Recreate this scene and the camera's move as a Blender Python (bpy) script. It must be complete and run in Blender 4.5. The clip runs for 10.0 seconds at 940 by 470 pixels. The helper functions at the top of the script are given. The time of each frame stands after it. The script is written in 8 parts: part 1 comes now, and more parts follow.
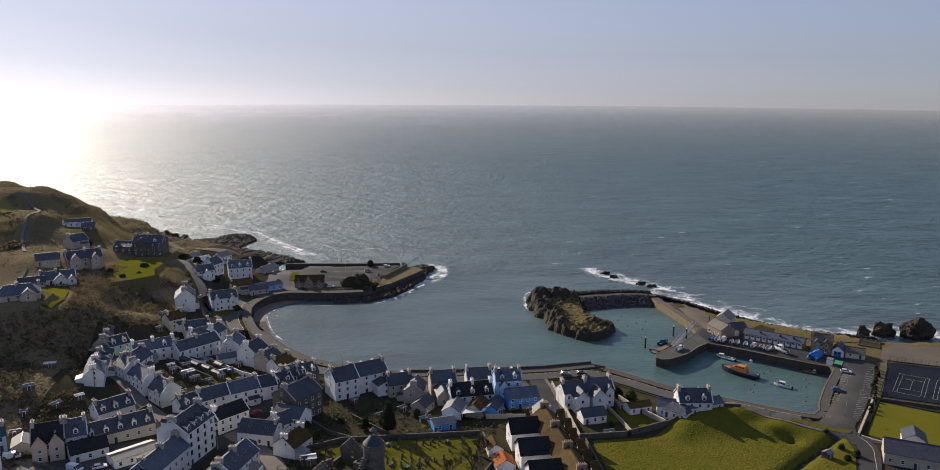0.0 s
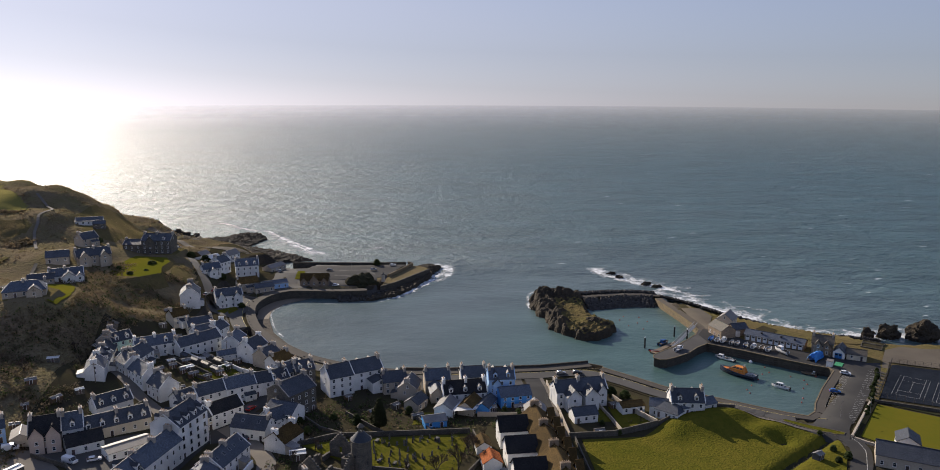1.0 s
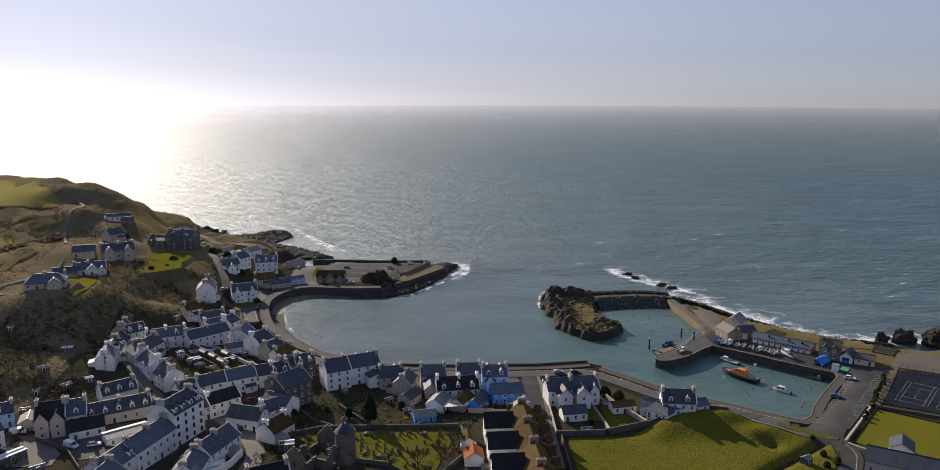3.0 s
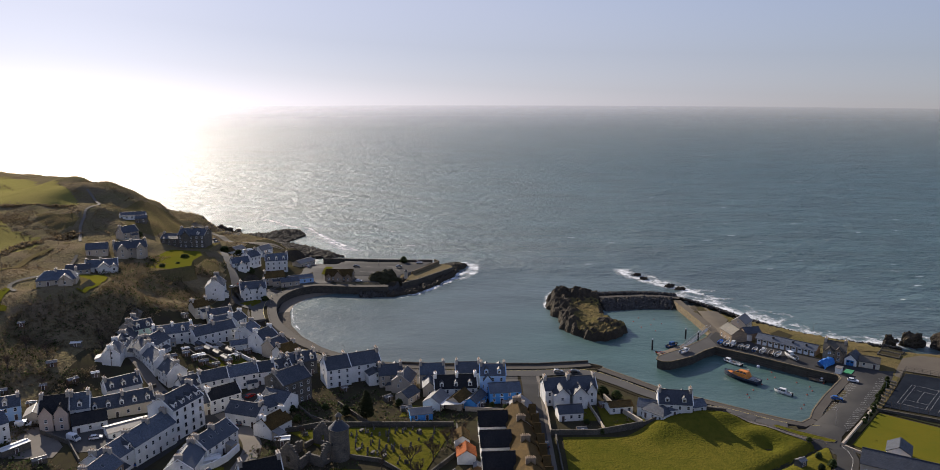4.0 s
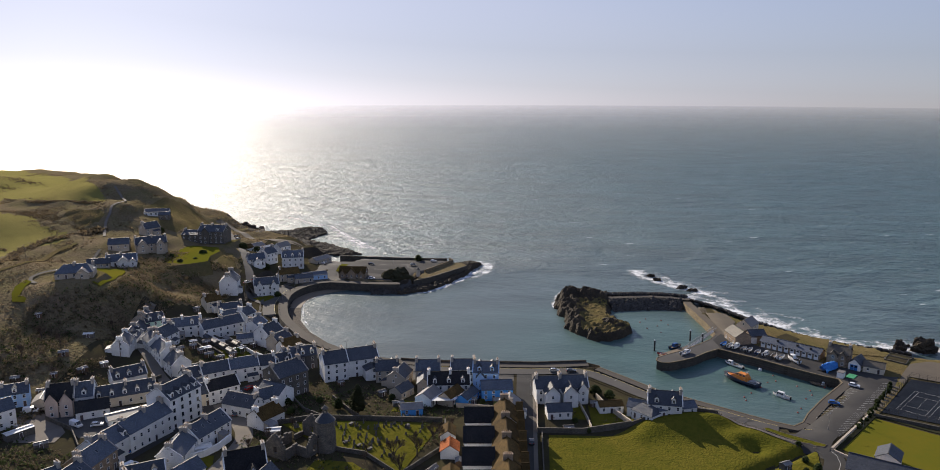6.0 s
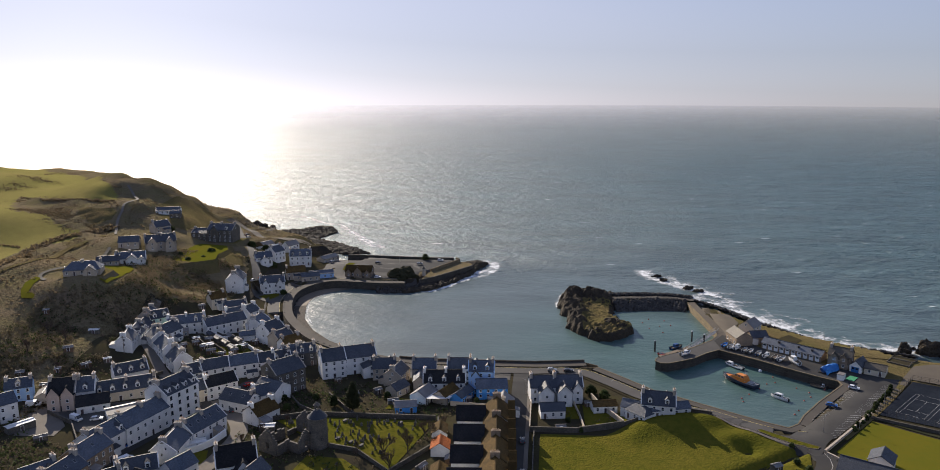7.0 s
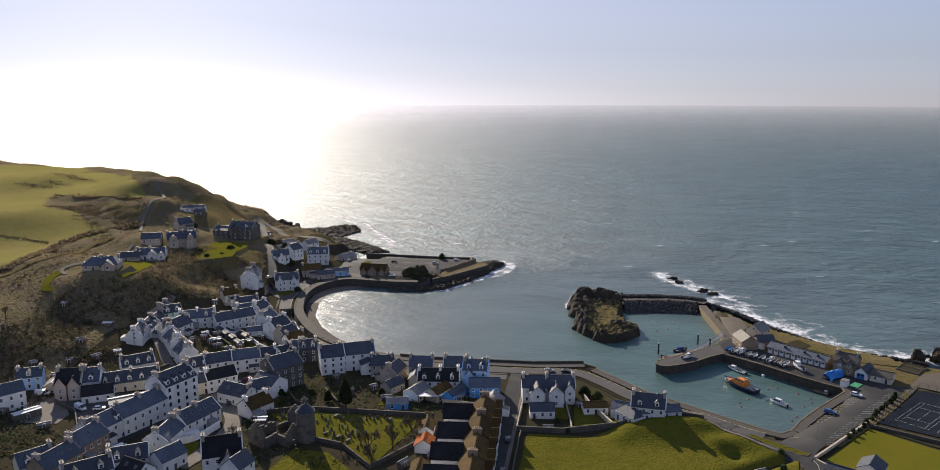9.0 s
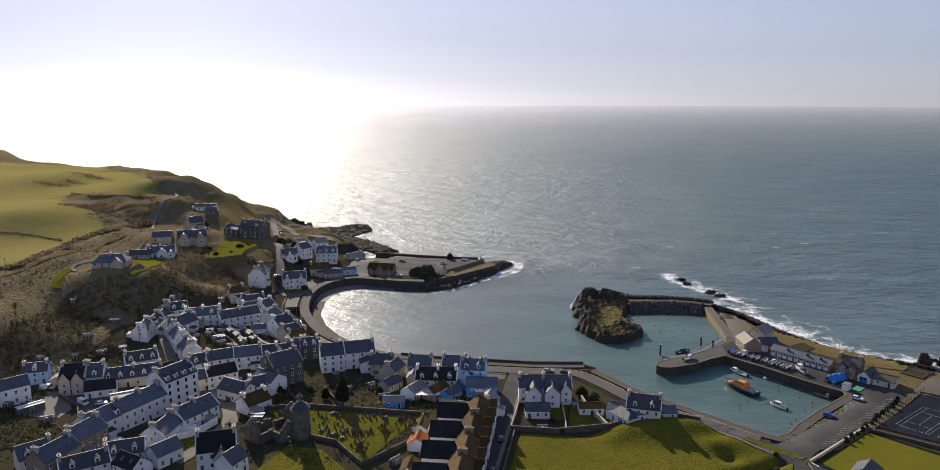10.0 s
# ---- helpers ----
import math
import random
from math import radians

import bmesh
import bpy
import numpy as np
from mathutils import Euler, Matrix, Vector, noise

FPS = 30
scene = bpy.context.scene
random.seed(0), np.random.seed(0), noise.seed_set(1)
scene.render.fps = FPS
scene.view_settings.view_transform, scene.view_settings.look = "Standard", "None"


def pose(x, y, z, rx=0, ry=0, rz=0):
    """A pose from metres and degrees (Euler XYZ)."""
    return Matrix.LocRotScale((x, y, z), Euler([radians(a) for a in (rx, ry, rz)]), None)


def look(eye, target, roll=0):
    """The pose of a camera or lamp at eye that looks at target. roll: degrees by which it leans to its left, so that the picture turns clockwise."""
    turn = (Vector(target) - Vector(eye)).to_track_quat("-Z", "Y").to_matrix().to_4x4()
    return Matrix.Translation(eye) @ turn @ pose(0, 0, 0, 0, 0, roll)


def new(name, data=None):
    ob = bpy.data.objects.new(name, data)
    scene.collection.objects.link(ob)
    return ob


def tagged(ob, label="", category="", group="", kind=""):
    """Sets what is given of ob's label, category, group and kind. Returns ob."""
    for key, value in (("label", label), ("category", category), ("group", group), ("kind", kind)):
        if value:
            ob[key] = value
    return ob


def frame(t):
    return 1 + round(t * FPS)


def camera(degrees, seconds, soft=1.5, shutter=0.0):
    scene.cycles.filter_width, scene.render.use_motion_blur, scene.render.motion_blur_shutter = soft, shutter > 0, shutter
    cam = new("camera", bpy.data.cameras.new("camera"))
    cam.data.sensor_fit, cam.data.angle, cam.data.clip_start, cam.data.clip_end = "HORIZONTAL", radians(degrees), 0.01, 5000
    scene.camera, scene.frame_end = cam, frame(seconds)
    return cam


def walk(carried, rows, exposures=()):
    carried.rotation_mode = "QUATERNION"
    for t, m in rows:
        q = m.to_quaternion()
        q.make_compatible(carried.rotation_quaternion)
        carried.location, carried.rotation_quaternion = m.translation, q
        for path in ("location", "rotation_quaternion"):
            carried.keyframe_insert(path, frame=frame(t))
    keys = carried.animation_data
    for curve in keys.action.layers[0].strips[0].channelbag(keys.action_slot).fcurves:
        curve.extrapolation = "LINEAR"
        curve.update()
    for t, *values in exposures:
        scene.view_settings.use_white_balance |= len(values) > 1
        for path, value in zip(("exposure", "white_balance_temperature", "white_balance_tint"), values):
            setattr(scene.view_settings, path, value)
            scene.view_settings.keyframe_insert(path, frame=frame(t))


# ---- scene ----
cam = camera(63.7, 10.0, soft=0.9)
PATH = [
    (0, (-3.834, 2.745, 124.097), (20.366, 197.445, 85.297), 0.3),
    (0.5, (1.598, 1.303, 123.979), (22.798, 196.303, 85.179), 0.2),
    (1, (6.461, -0.025, 123.839), (25.061, 195.275, 85.139), 0.2),
    (1.5, (11.334, -1.205, 123.812), (26.934, 194.395, 85.112), 0.1),
    (2, (16.071, -2.546, 123.832), (28.671, 193.354, 85.132), 0.1),
    (2.5, (20.768, -3.74, 123.872), (30.468, 192.26, 85.172), 0.1),
    (4, (34.793, -6.685, 124.076), (35.593, 189.515, 85.376), 0.0),
    (4.5, (39.127, -7.505, 124.105), (37.227, 188.695, 85.405), 0.0),
    (5, (43.85, -8.276, 124.145), (39.35, 187.824, 85.445), -0.0),
    (5.5, (48.086, -9.065, 124.198), (40.986, 187.035, 85.498), 0.0),
    (7, (62.555, -10.439, 124.306), (47.255, 185.161, 85.506), -0.1),
    (7.5, (67.407, -10.537, 124.267), (49.307, 184.863, 85.567), -0.1),
    (8, (72.68, -10.389, 124.231), (51.58, 184.711, 85.431), -0.1),
    (8.5, (76.985, -10.684, 124.36), (53.185, 184.116, 85.66), -0.1),
    (9, (81.909, -10.544, 124.44), (55.109, 183.856, 85.74), -0.2),
    (9.5, (86.542, -10.368, 124.403), (56.942, 183.632, 85.703), -0.3),
    (10, (91.037, -10.126, 124.38), (58.737, 183.474, 85.78), -0.2),
]
walk(cam, [(t, look(eye, target, roll)) for t, eye, target, roll in PATH], exposures=((0, 0.56, 6600, 12), (5, 0.66, 6600, 12), (10, 0.74, 6600, 12)))

# ---- daylight: low spring sun over the sea, hazy sky ----
SUN_AZ, SUN_EL = -31.0, 23.0      # degrees from +y towards -x is negative
world = bpy.data.worlds.new("sky")
scene.world = world
world.use_nodes = True
wn = world.node_tree.nodes
sky = wn.new("ShaderNodeTexSky")
sky.sky_type, sky.sun_disc = 'NISHITA', False
sky.sun_elevation, sky.sun_rotation = radians(SUN_EL), radians(SUN_AZ)
# the skyline of the sea lies below eye level: the sky reaches down to it
aim, dip = wn.new("ShaderNodeTexCoord"), wn.new("ShaderNodeVectorMath")
dip.operation, dip.inputs[1].default_value = 'ADD', (0, 0, 0.032)
world.node_tree.links.new(aim.outputs["Generated"], dip.inputs[0])
world.node_tree.links.new(dip.outputs[0], sky.inputs[0])
sky.altitude, sky.air_density, sky.dust_density, sky.ozone_density = 50, 1.0, 0.4, 3.0
# sea haze takes the colour out of the bright low sky; the darker height of it stays blue
haze, tint = wn.new("ShaderNodeHueSaturation"), wn.new("ShaderNodeMix")
level, clear = wn.new("ShaderNodeRGBToBW"), wn.new("ShaderNodeMapRange")
for k, v in (("From Min", 2.0), ("From Max", 7.0), ("To Min", 0.66), ("To Max", 0.34)):
    clear.inputs[k].default_value = v
world.node_tree.links.new(sky.outputs[0], level.inputs[0])
world.node_tree.links.new(level.outputs[0], clear.inputs[0])
world.node_tree.links.new(clear.outputs[0], haze.inputs["Saturation"])
tint.data_type, tint.blend_type = 'RGBA', 'MULTIPLY'
tint.inputs["Factor"].default_value, tint.inputs["B"].default_value = 1.0, (0.94, 0.97, 1.18, 1)
world.node_tree.links.new(sky.outputs[0], haze.inputs["Color"])
world.node_tree.links.new(haze.outputs[0], tint.inputs["A"])
world.node_tree.links.new(tint.outputs["Result"], wn["Background"].inputs[0])
# haze evens the sky out: the glare round the sun is damped, the far side is paler
even, gain = wn.new("ShaderNodeMath"), wn.new("ShaderNodeMath")
even.operation, even.inputs[0].default_value = 'DIVIDE', 0.09
gain.operation, gain.inputs[1].default_value = 'ADD', 0.033
world.node_tree.links.new(level.outputs[0], even.inputs[1])
world.node_tree.links.new(even.outputs[0], gain.inputs[0])
world.node_tree.links.new(gain.outputs[0], wn["Background"].inputs[1])
sun = new("sun", bpy.data.lights.new("sun", 'SUN'))
sun.data.energy, sun.data.angle, sun.data.color = 4.4, radians(0.6), (1.0, 0.90, 0.76)
to_sun = Vector((math.sin(radians(SUN_AZ)) * math.cos(radians(SUN_EL)), math.cos(radians(SUN_AZ)) * math.cos(radians(SUN_EL)), math.sin(radians(SUN_EL))))
sun.matrix_world = look(to_sun * 100, (0, 0, 0))

# ---- materials ----
def material(name, base, rough=0.8, second=None, scale=1.0, amount=0.5, fine=None, bump=0.0, bump_scale=8.0, metal=0.0, spec=0.3, per_object=0.0, coords="Object", fuzz=0.0, through_light=0.0):
    """Principled material: two colours mixed by a broad noise, a fine grain, relief, and a little change from thing to thing."""
    m = bpy.data.materials.new(name)
    m.use_nodes = True
    nt, b = m.node_tree, m.node_tree.nodes["Principled BSDF"]
    n, l = nt.nodes.new, nt.links.new
    b.inputs["Roughness"].default_value, b.inputs["Metallic"].default_value = rough, metal
    b.inputs["Specular IOR Level"].default_value = spec
    # stems and hairs of plants catch light from behind
    b.inputs["Sheen Weight"].default_value, b.inputs["Sheen Roughness"].default_value = fuzz, 0.6
    b.inputs["Sheen Tint"].default_value = (*(second or base), 1) if not fuzz else (*[min(1, c * 4.5) for c in (second or base)], 1)
    tc = n("ShaderNodeTexCoord")
    if coords == "World":
        out = n("ShaderNodeNewGeometry").outputs["Position"]
    else:
        out = tc.outputs[coords]
    second = second or tuple(c * 0.75 for c in base)
    big, small = n("ShaderNodeTexNoise"), n("ShaderNodeTexNoise")
    big.inputs["Scale"].default_value, big.inputs["Detail"].default_value = scale, 5
    small.inputs["Scale"].default_value, small.inputs["Detail"].default_value = scale * 9, 4
    l(out, big.inputs["Vector"]), l(out, small.inputs["Vector"])
    ramp = n("ShaderNodeValToRGB")
    ramp.color_ramp.elements[0].position, ramp.color_ramp.elements[1].position = 0.5 - 0.5 * amount * 0.4, 0.5 + 0.5 * amount * 0.4
    ramp.color_ramp.elements[0].color, ramp.color_ramp.elements[1].color = (*base, 1), (*second, 1)
    l(big.outputs[0], ramp.inputs[0])
    mix = n("ShaderNodeMix")
    mix.data_type, mix.blend_type = 'RGBA', 'MIX'
    l(ramp.outputs[0], mix.inputs["A"])
    mix.inputs["B"].default_value = (*(fine or tuple(c * 0.6 for c in base)), 1)
    mr = n("ShaderNodeMapRange")
    mr.inputs["From Min"].default_value, mr.inputs["From Max"].default_value = 0.45, 0.75
    mr.inputs["To Max"].default_value = 0.55
    l(small.outputs[0], mr.inputs[0]), l(mr.outputs[0], mix.inputs["Factor"])
    last = mix.outputs["Result"]
    if per_object:
        info, hsv, mp = n("ShaderNodeObjectInfo"), n("ShaderNodeHueSaturation"), n("ShaderNodeMapRange")
        mp.inputs["To Min"].default_value, mp.inputs["To Max"].default_value = 1 - per_object, 1 + per_object
        l(info.outputs["Random"], mp.inputs[0]), l(mp.outputs[0], hsv.inputs["Value"]), l(last, hsv.inputs["Color"])
        last = hsv.outputs[0]
    l(last, b.inputs["Base Color"])
    if bump:
        bp, tx = n("ShaderNodeBump"), n("ShaderNodeTexNoise")
        tx.inputs["Scale"].default_value, tx.inputs["Detail"].default_value = bump_scale, 6
        bp.inputs["Strength"].default_value, bp.inputs["Distance"].default_value = bump, 1.0 / bump_scale
        l(out, tx.inputs["Vector"]), l(tx.outputs[0], bp.inputs["Height"]), l(bp.outputs[0], b.inputs["Normal"])
    if through_light:
        # leaves and thin stems let part of the light through
        leaf, both = n("ShaderNodeBsdfTranslucent"), n("ShaderNodeMixShader")
        both.inputs[0].default_value = through_light
        l(last, leaf.inputs["Color"]), l(b.outputs[0], both.inputs[1]), l(leaf.outputs[0], both.inputs[2])
        l(both.outputs[0], nt.nodes["Material Output"].inputs["Surface"])
    return m


def roofing(name, base, second, course=0.28, across=0.4, rough=0.6, spec=0.35):
    """Slates or tiles: courses with staggered joints in the roof's own plane (uv in metres)."""
    m = material(name, base, rough, second, 0.25, 0.9, per_object=0.22, spec=spec)
    nt, b = m.node_tree, m.node_tree.nodes["Principled BSDF"]
    n, l = nt.nodes.new, nt.links.new
    uv, brick = n("ShaderNodeUVMap"), n("ShaderNodeTexBrick")
    brick.inputs["Scale"].default_value = 1.0
    brick.inputs["Brick Width"].default_value, brick.inputs["Row Height"].default_value = across, course
    brick.inputs["Mortar Size"].default_value, brick.inputs["Bias"].default_value = 0.02, 0.0
    brick.inputs["Color1"].default_value, brick.inputs["Color2"].default_value, brick.inputs["Mortar"].default_value = (0.7, 0.7, 0.7, 1), (1.25, 1.25, 1.25, 1), (0.4, 0.4, 0.4, 1)
    l(uv.outputs[0], brick.inputs["Vector"])
    mul = n("ShaderNodeMix")
    mul.data_type, mul.blend_type = 'RGBA', 'MULTIPLY'
    mul.inputs["Factor"].default_value = 0.8
    l(b.inputs["Base Color"].links[0].from_socket, mul.inputs["A"]), l(brick.outputs["Color"], mul.inputs["B"])
    l(mul.outputs["Result"], b.inputs["Base Color"])
    bp = n("ShaderNodeBump")
    bp.inputs["Strength"].default_value, bp.inputs["Distance"].default_value = 0.6, 0.03
    l(brick.outputs["Color"], bp.inputs["Height"]), l(bp.outputs[0], b.inputs["Normal"])
    return m


def masonry(name, c1, c2, mortar, w=0.6, h=0.3):
    m = material(name, c1, 0.9, c2, 0.4, 0.8, bump=0.4, bump_scale=3, per_object=0.08)
    nt, b = m.node_tree, m.node_tree.nodes["Principled BSDF"]
    n, l = nt.nodes.new, nt.links.new
    geo, sep, comb, add, brick = n("ShaderNodeTexCoord"), n("ShaderNodeSeparateXYZ"), n("ShaderNodeCombineXYZ"), n("ShaderNodeMath"), n("ShaderNodeTexBrick")
    l(geo.outputs["Object"], sep.inputs[0]), l(sep.outputs[0], add.inputs[0]), l(sep.outputs[1], add.inputs[1])
    l(add.outputs[0], comb.inputs[0]), l(sep.outputs[2], comb.inputs[1]), l(comb.outputs[0], brick.inputs["Vector"])
    brick.inputs["Scale"].default_value, brick.inputs["Brick Width"].default_value, brick.inputs["Row Height"].default_value = 1, w, h
    brick.inputs["Mortar Size"].default_value = 0.025
    brick.inputs["Color1"].default_value, brick.inputs["Color2"].default_value, brick.inputs["Mortar"].default_value = (0.7, 0.7, 0.7, 1), (1.3, 1.25, 1.2, 1), (*mortar, 1)
    mul = n("ShaderNodeMix")
    mul.data_type, mul.blend_type = 'RGBA', 'MULTIPLY'
    mul.inputs["Factor"].default_value = 0.75
    l(b.inputs["Base Color"].links[0].from_socket, mul.inputs["A"]), l(brick.outputs["Color"], mul.inputs["B"]), l(mul.outputs["Result"], b.inputs["Base Color"])
    return m


MAT = {
    "white": material("white_render", (0.78, 0.77, 0.74), 0.85, (0.62, 0.61, 0.57), 0.22, 0.8, (0.55, 0.54, 0.50), 0.15, 12, per_object=0.08),
    "cream": material("cream_render", (0.66, 0.58, 0.44), 0.85, (0.54, 0.47, 0.36), 0.22, 0.8, (0.45, 0.40, 0.30), 0.15, 12, per_object=0.08),
    "pink": material("pink_beige_render", (0.58, 0.45, 0.36), 0.85, (0.48, 0.38, 0.31), 0.22, 0.8, (0.42, 0.33, 0.27), 0.15, 12),
    "paleblue": material("pale_blue_render", (0.36, 0.55, 0.80), 0.85, (0.31, 0.48, 0.70), 0.22, 0.8, (0.40, 0.50, 0.60), 0.15, 12),
    "blue": material("bright_blue_paint", (0.07, 0.32, 0.72), 0.6, (0.06, 0.26, 0.60), 0.3, 0.8, (0.08, 0.22, 0.44), 0.1, 12),
    "mint": material("mint_green_render", (0.48, 0.66, 0.56), 0.85, (0.42, 0.58, 0.50), 0.22, 0.8),
    "buff": material("buff_harling", (0.48, 0.41, 0.32), 0.9, (0.38, 0.32, 0.25), 0.2, 0.9, (0.30, 0.26, 0.2), 0.3, 14),
    "stone": masonry("dark_whinstone", (0.10, 0.092, 0.082), (0.15, 0.135, 0.112), (0.7, 0.68, 0.62)),
    "sandstone": masonry("brown_sandstone", (0.30, 0.23, 0.16), (0.24, 0.19, 0.14), (0.6, 0.55, 0.5)),
    "quay": masonry("quay_masonry", (0.21, 0.16, 0.09), (0.14, 0.115, 0.075), (0.45, 0.4, 0.35), 1.1, 0.5),
    "quaydark": masonry("stained_quay_masonry", (0.085, 0.075, 0.06), (0.06, 0.055, 0.045), (0.5, 0.45, 0.4), 1.1, 0.5),
    "darkpaint": material("charcoal_paint", (0.05, 0.055, 0.06), 0.7, (0.07, 0.07, 0.075), 0.3),
    "slate": roofing("grey_slate", (0.042, 0.050, 0.066), (0.07, 0.078, 0.092)),
    "slate2": roofing("blue_grey_slate", (0.058, 0.074, 0.102), (0.09, 0.105, 0.13)),
    "brownslate": roofing("brown_grey_slate", (0.10, 0.085, 0.062), (0.07, 0.062, 0.05)),
    "black": roofing("black_tile", (0.018, 0.019, 0.022), (0.03, 0.029, 0.029), 0.33, 0.3, 0.85, 0.15),
    "brown": roofing("mossy_brown_tile", (0.115, 0.072, 0.025), (0.065, 0.044, 0.019), 0.33, 0.3, 0.95, 0.1),
    "orange": roofing("orange_clay_tile", (0.36, 0.11, 0.035), (0.26, 0.08, 0.03), 0.33, 0.3, 0.9, 0.1),
    "metal": material("weathered_sheet_roof", (0.17, 0.157, 0.14), 0.55, (0.12, 0.107, 0.094), 0.25, 0.9, (0.25, 0.22, 0.2), metal=0.0, spec=0.5),
    "whiteroof": material("pale_sheet_roof", (0.66, 0.66, 0.64), 0.6, (0.52, 0.52, 0.50), 0.4, 0.8, spec=0.4),
    "felt": material("grey_roofing_felt", (0.16, 0.155, 0.15), 0.7, (0.23, 0.22, 0.21), 0.3, 0.9),
    "frame": material("white_window_paint", (0.8, 0.8, 0.78), 0.5, (0.72, 0.72, 0.70), 2.0),
    "darkframe": material("dark_window_paint", (0.06, 0.055, 0.05), 0.5, (0.09, 0.08, 0.07), 2.0),
    "door": material("painted_door", (0.07, 0.05, 0.05), 0.5, (0.10, 0.07, 0.06), 2.0, per_object=0.6),
    "bluedoor": material("blue_door_paint", (0.04, 0.18, 0.45), 0.5, (0.03, 0.14, 0.36), 2.0),
    "pot": material("terracotta_pot", (0.42, 0.27, 0.16), 0.85, (0.5, 0.4, 0.28), 3.0, per_object=0.2),
    "chimney": material("chimney_render", (0.42, 0.38, 0.33), 0.9, (0.28, 0.25, 0.21), 0.8, 0.9, bump=0.2, per_object=0.15),
    "asphalt": material("asphalt", (0.042, 0.041, 0.040), 0.85, (0.06, 0.058, 0.055), 0.08, 0.9, (0.05, 0.05, 0.05), 0.1, 20, coords="World", spec=0.05),
    "oldasphalt": material("worn_tarmac", (0.088, 0.083, 0.076), 0.85, (0.066, 0.062, 0.058), 0.1, 0.9, (0.08, 0.08, 0.075), 0.1, 20, coords="World", spec=0.12),
    "concrete": material("sandy_concrete", (0.125, 0.106, 0.08), 0.9, (0.095, 0.08, 0.062), 0.09, 0.9, (0.11, 0.095, 0.075), 0.1, 10, coords="World", spec=0.12),
    "paving": material("paving", (0.165, 0.145, 0.12), 0.9, (0.125, 0.11, 0.095), 0.15, 0.9, (0.15, 0.14, 0.12), 0.1, 10, coords="World", spec=0.1),
    "setts": material("worn_promenade_surface", (0.09, 0.08, 0.066), 0.9, (0.07, 0.062, 0.053), 0.12, 0.9, (0.09, 0.08, 0.07), 0.1, 10, coords="World", spec=0.1),
    "lawn": material("mown_grass", (0.084, 0.085, 0.012), 0.9, (0.122, 0.104, 0.018), 0.06, 1.0, (0.045, 0.058, 0.009), 0.55, 1.3, spec=0.0, coords="World"),
    "bowling": material("fine_bowling_turf", (0.102, 0.104, 0.013), 0.9, (0.128, 0.112, 0.015), 0.05, 0.8, (0.10, 0.105, 0.016), 0.2, 10, spec=0.0, coords="World"),
    "pasture": material("pasture", (0.135, 0.132, 0.036), 0.9, (0.165, 0.138, 0.05), 0.02, 1.0, (0.11, 0.10, 0.032), 0.5, 1.5, spec=0.0, fuzz=0.22, coords="World"),
    "rough": material("rough_grass", (0.092, 0.083, 0.032), 0.95, (0.118, 0.088, 0.045), 0.06, 1.0, (0.06, 0.055, 0.022), 0.8, 1.2, spec=0.0, fuzz=0.12, coords="World"),
    "scrubland": material("winter_scrub_ground", (0.165, 0.124, 0.082), 0.95, (0.13, 0.112, 0.054), 0.08, 1.0, (0.105, 0.08, 0.054), 1.0, 0.8, spec=0.0, fuzz=0.12, coords="World"),
    "earth": material("garden_earth", (0.045, 0.038, 0.027), 0.95, (0.062, 0.056, 0.028), 0.14, 1.0, (0.04, 0.034, 0.025), 0.6, 3, spec=0.0, coords="World"),
    "rock": material("wet_dark_rock", (0.034, 0.029, 0.023), 0.85, (0.068, 0.053, 0.034), 0.12, 1.0, (0.014, 0.013, 0.012), 1.0, 1.1, spec=0.12, coords="World"),
    "mossrock": material("overgrown_rock", (0.035, 0.036, 0.020), 0.95, (0.055, 0.048, 0.028), 0.5, 1.0, (0.02, 0.02, 0.012), 0.8, 2, spec=0.05, coords="World"),
    "boulder": material("breakwater_boulder", (0.09, 0.083, 0.075), 0.85, (0.05, 0.046, 0.042), 0.5, 0.9, (0.02, 0.02, 0.019), 0.5, 3, spec=0.12, coords="World"),
    "shingle": material("wet_shingle", (0.10, 0.082, 0.064), 0.9, (0.06, 0.052, 0.043), 0.3, 0.9, (0.035, 0.03, 0.027), 0.6, 5, spec=0.1, coords="World"),
    "sand": material("wet_sand", (0.17, 0.135, 0.10), 0.8, (0.15, 0.125, 0.09), 0.15, 0.9, (0.12, 0.1, 0.075), coords="World"),
    "wallstone": masonry("drystone_wall", (0.12, 0.108, 0.09), (0.085, 0.077, 0.064), (0.5, 0.48, 0.42), 0.45, 0.25),
    "court": material("dark_blue_court", (0.014, 0.018, 0.026), 0.95, (0.02, 0.025, 0.034), 0.15, 0.6, spec=0.03, coords="World"),
    "line": material("white_line_paint", (0.46, 0.46, 0.44), 0.8, (0.32, 0.32, 0.31), 0.7, 0.9, coords="World"),
    "yellow": material("yellow_line_paint", (0.60, 0.48, 0.16), 0.8, (0.48, 0.40, 0.16), 0.7, coords="World"),
    "steel": material("galvanised_steel", (0.40, 0.41, 0.42), 0.45, (0.32, 0.32, 0.33), 1.5, metal=0.8),
    "ironwork": material("black_iron", (0.03, 0.03, 0.032), 0.6, (0.045, 0.04, 0.038), 2.0),
    "timber": material("weathered_timber", (0.20, 0.15, 0.10), 0.85, (0.14, 0.11, 0.08), 0.8, 0.9, bump=0.3),
    "shedwood": material("brown_shed_boards", (0.14, 0.085, 0.05), 0.85, (0.10, 0.065, 0.04), 0.8, 0.9, per_object=0.4),
    "bark": material("bark", (0.085, 0.066, 0.05), 0.95, (0.055, 0.045, 0.036), 1.2, 0.9, bump=0.6, bump_scale=6),
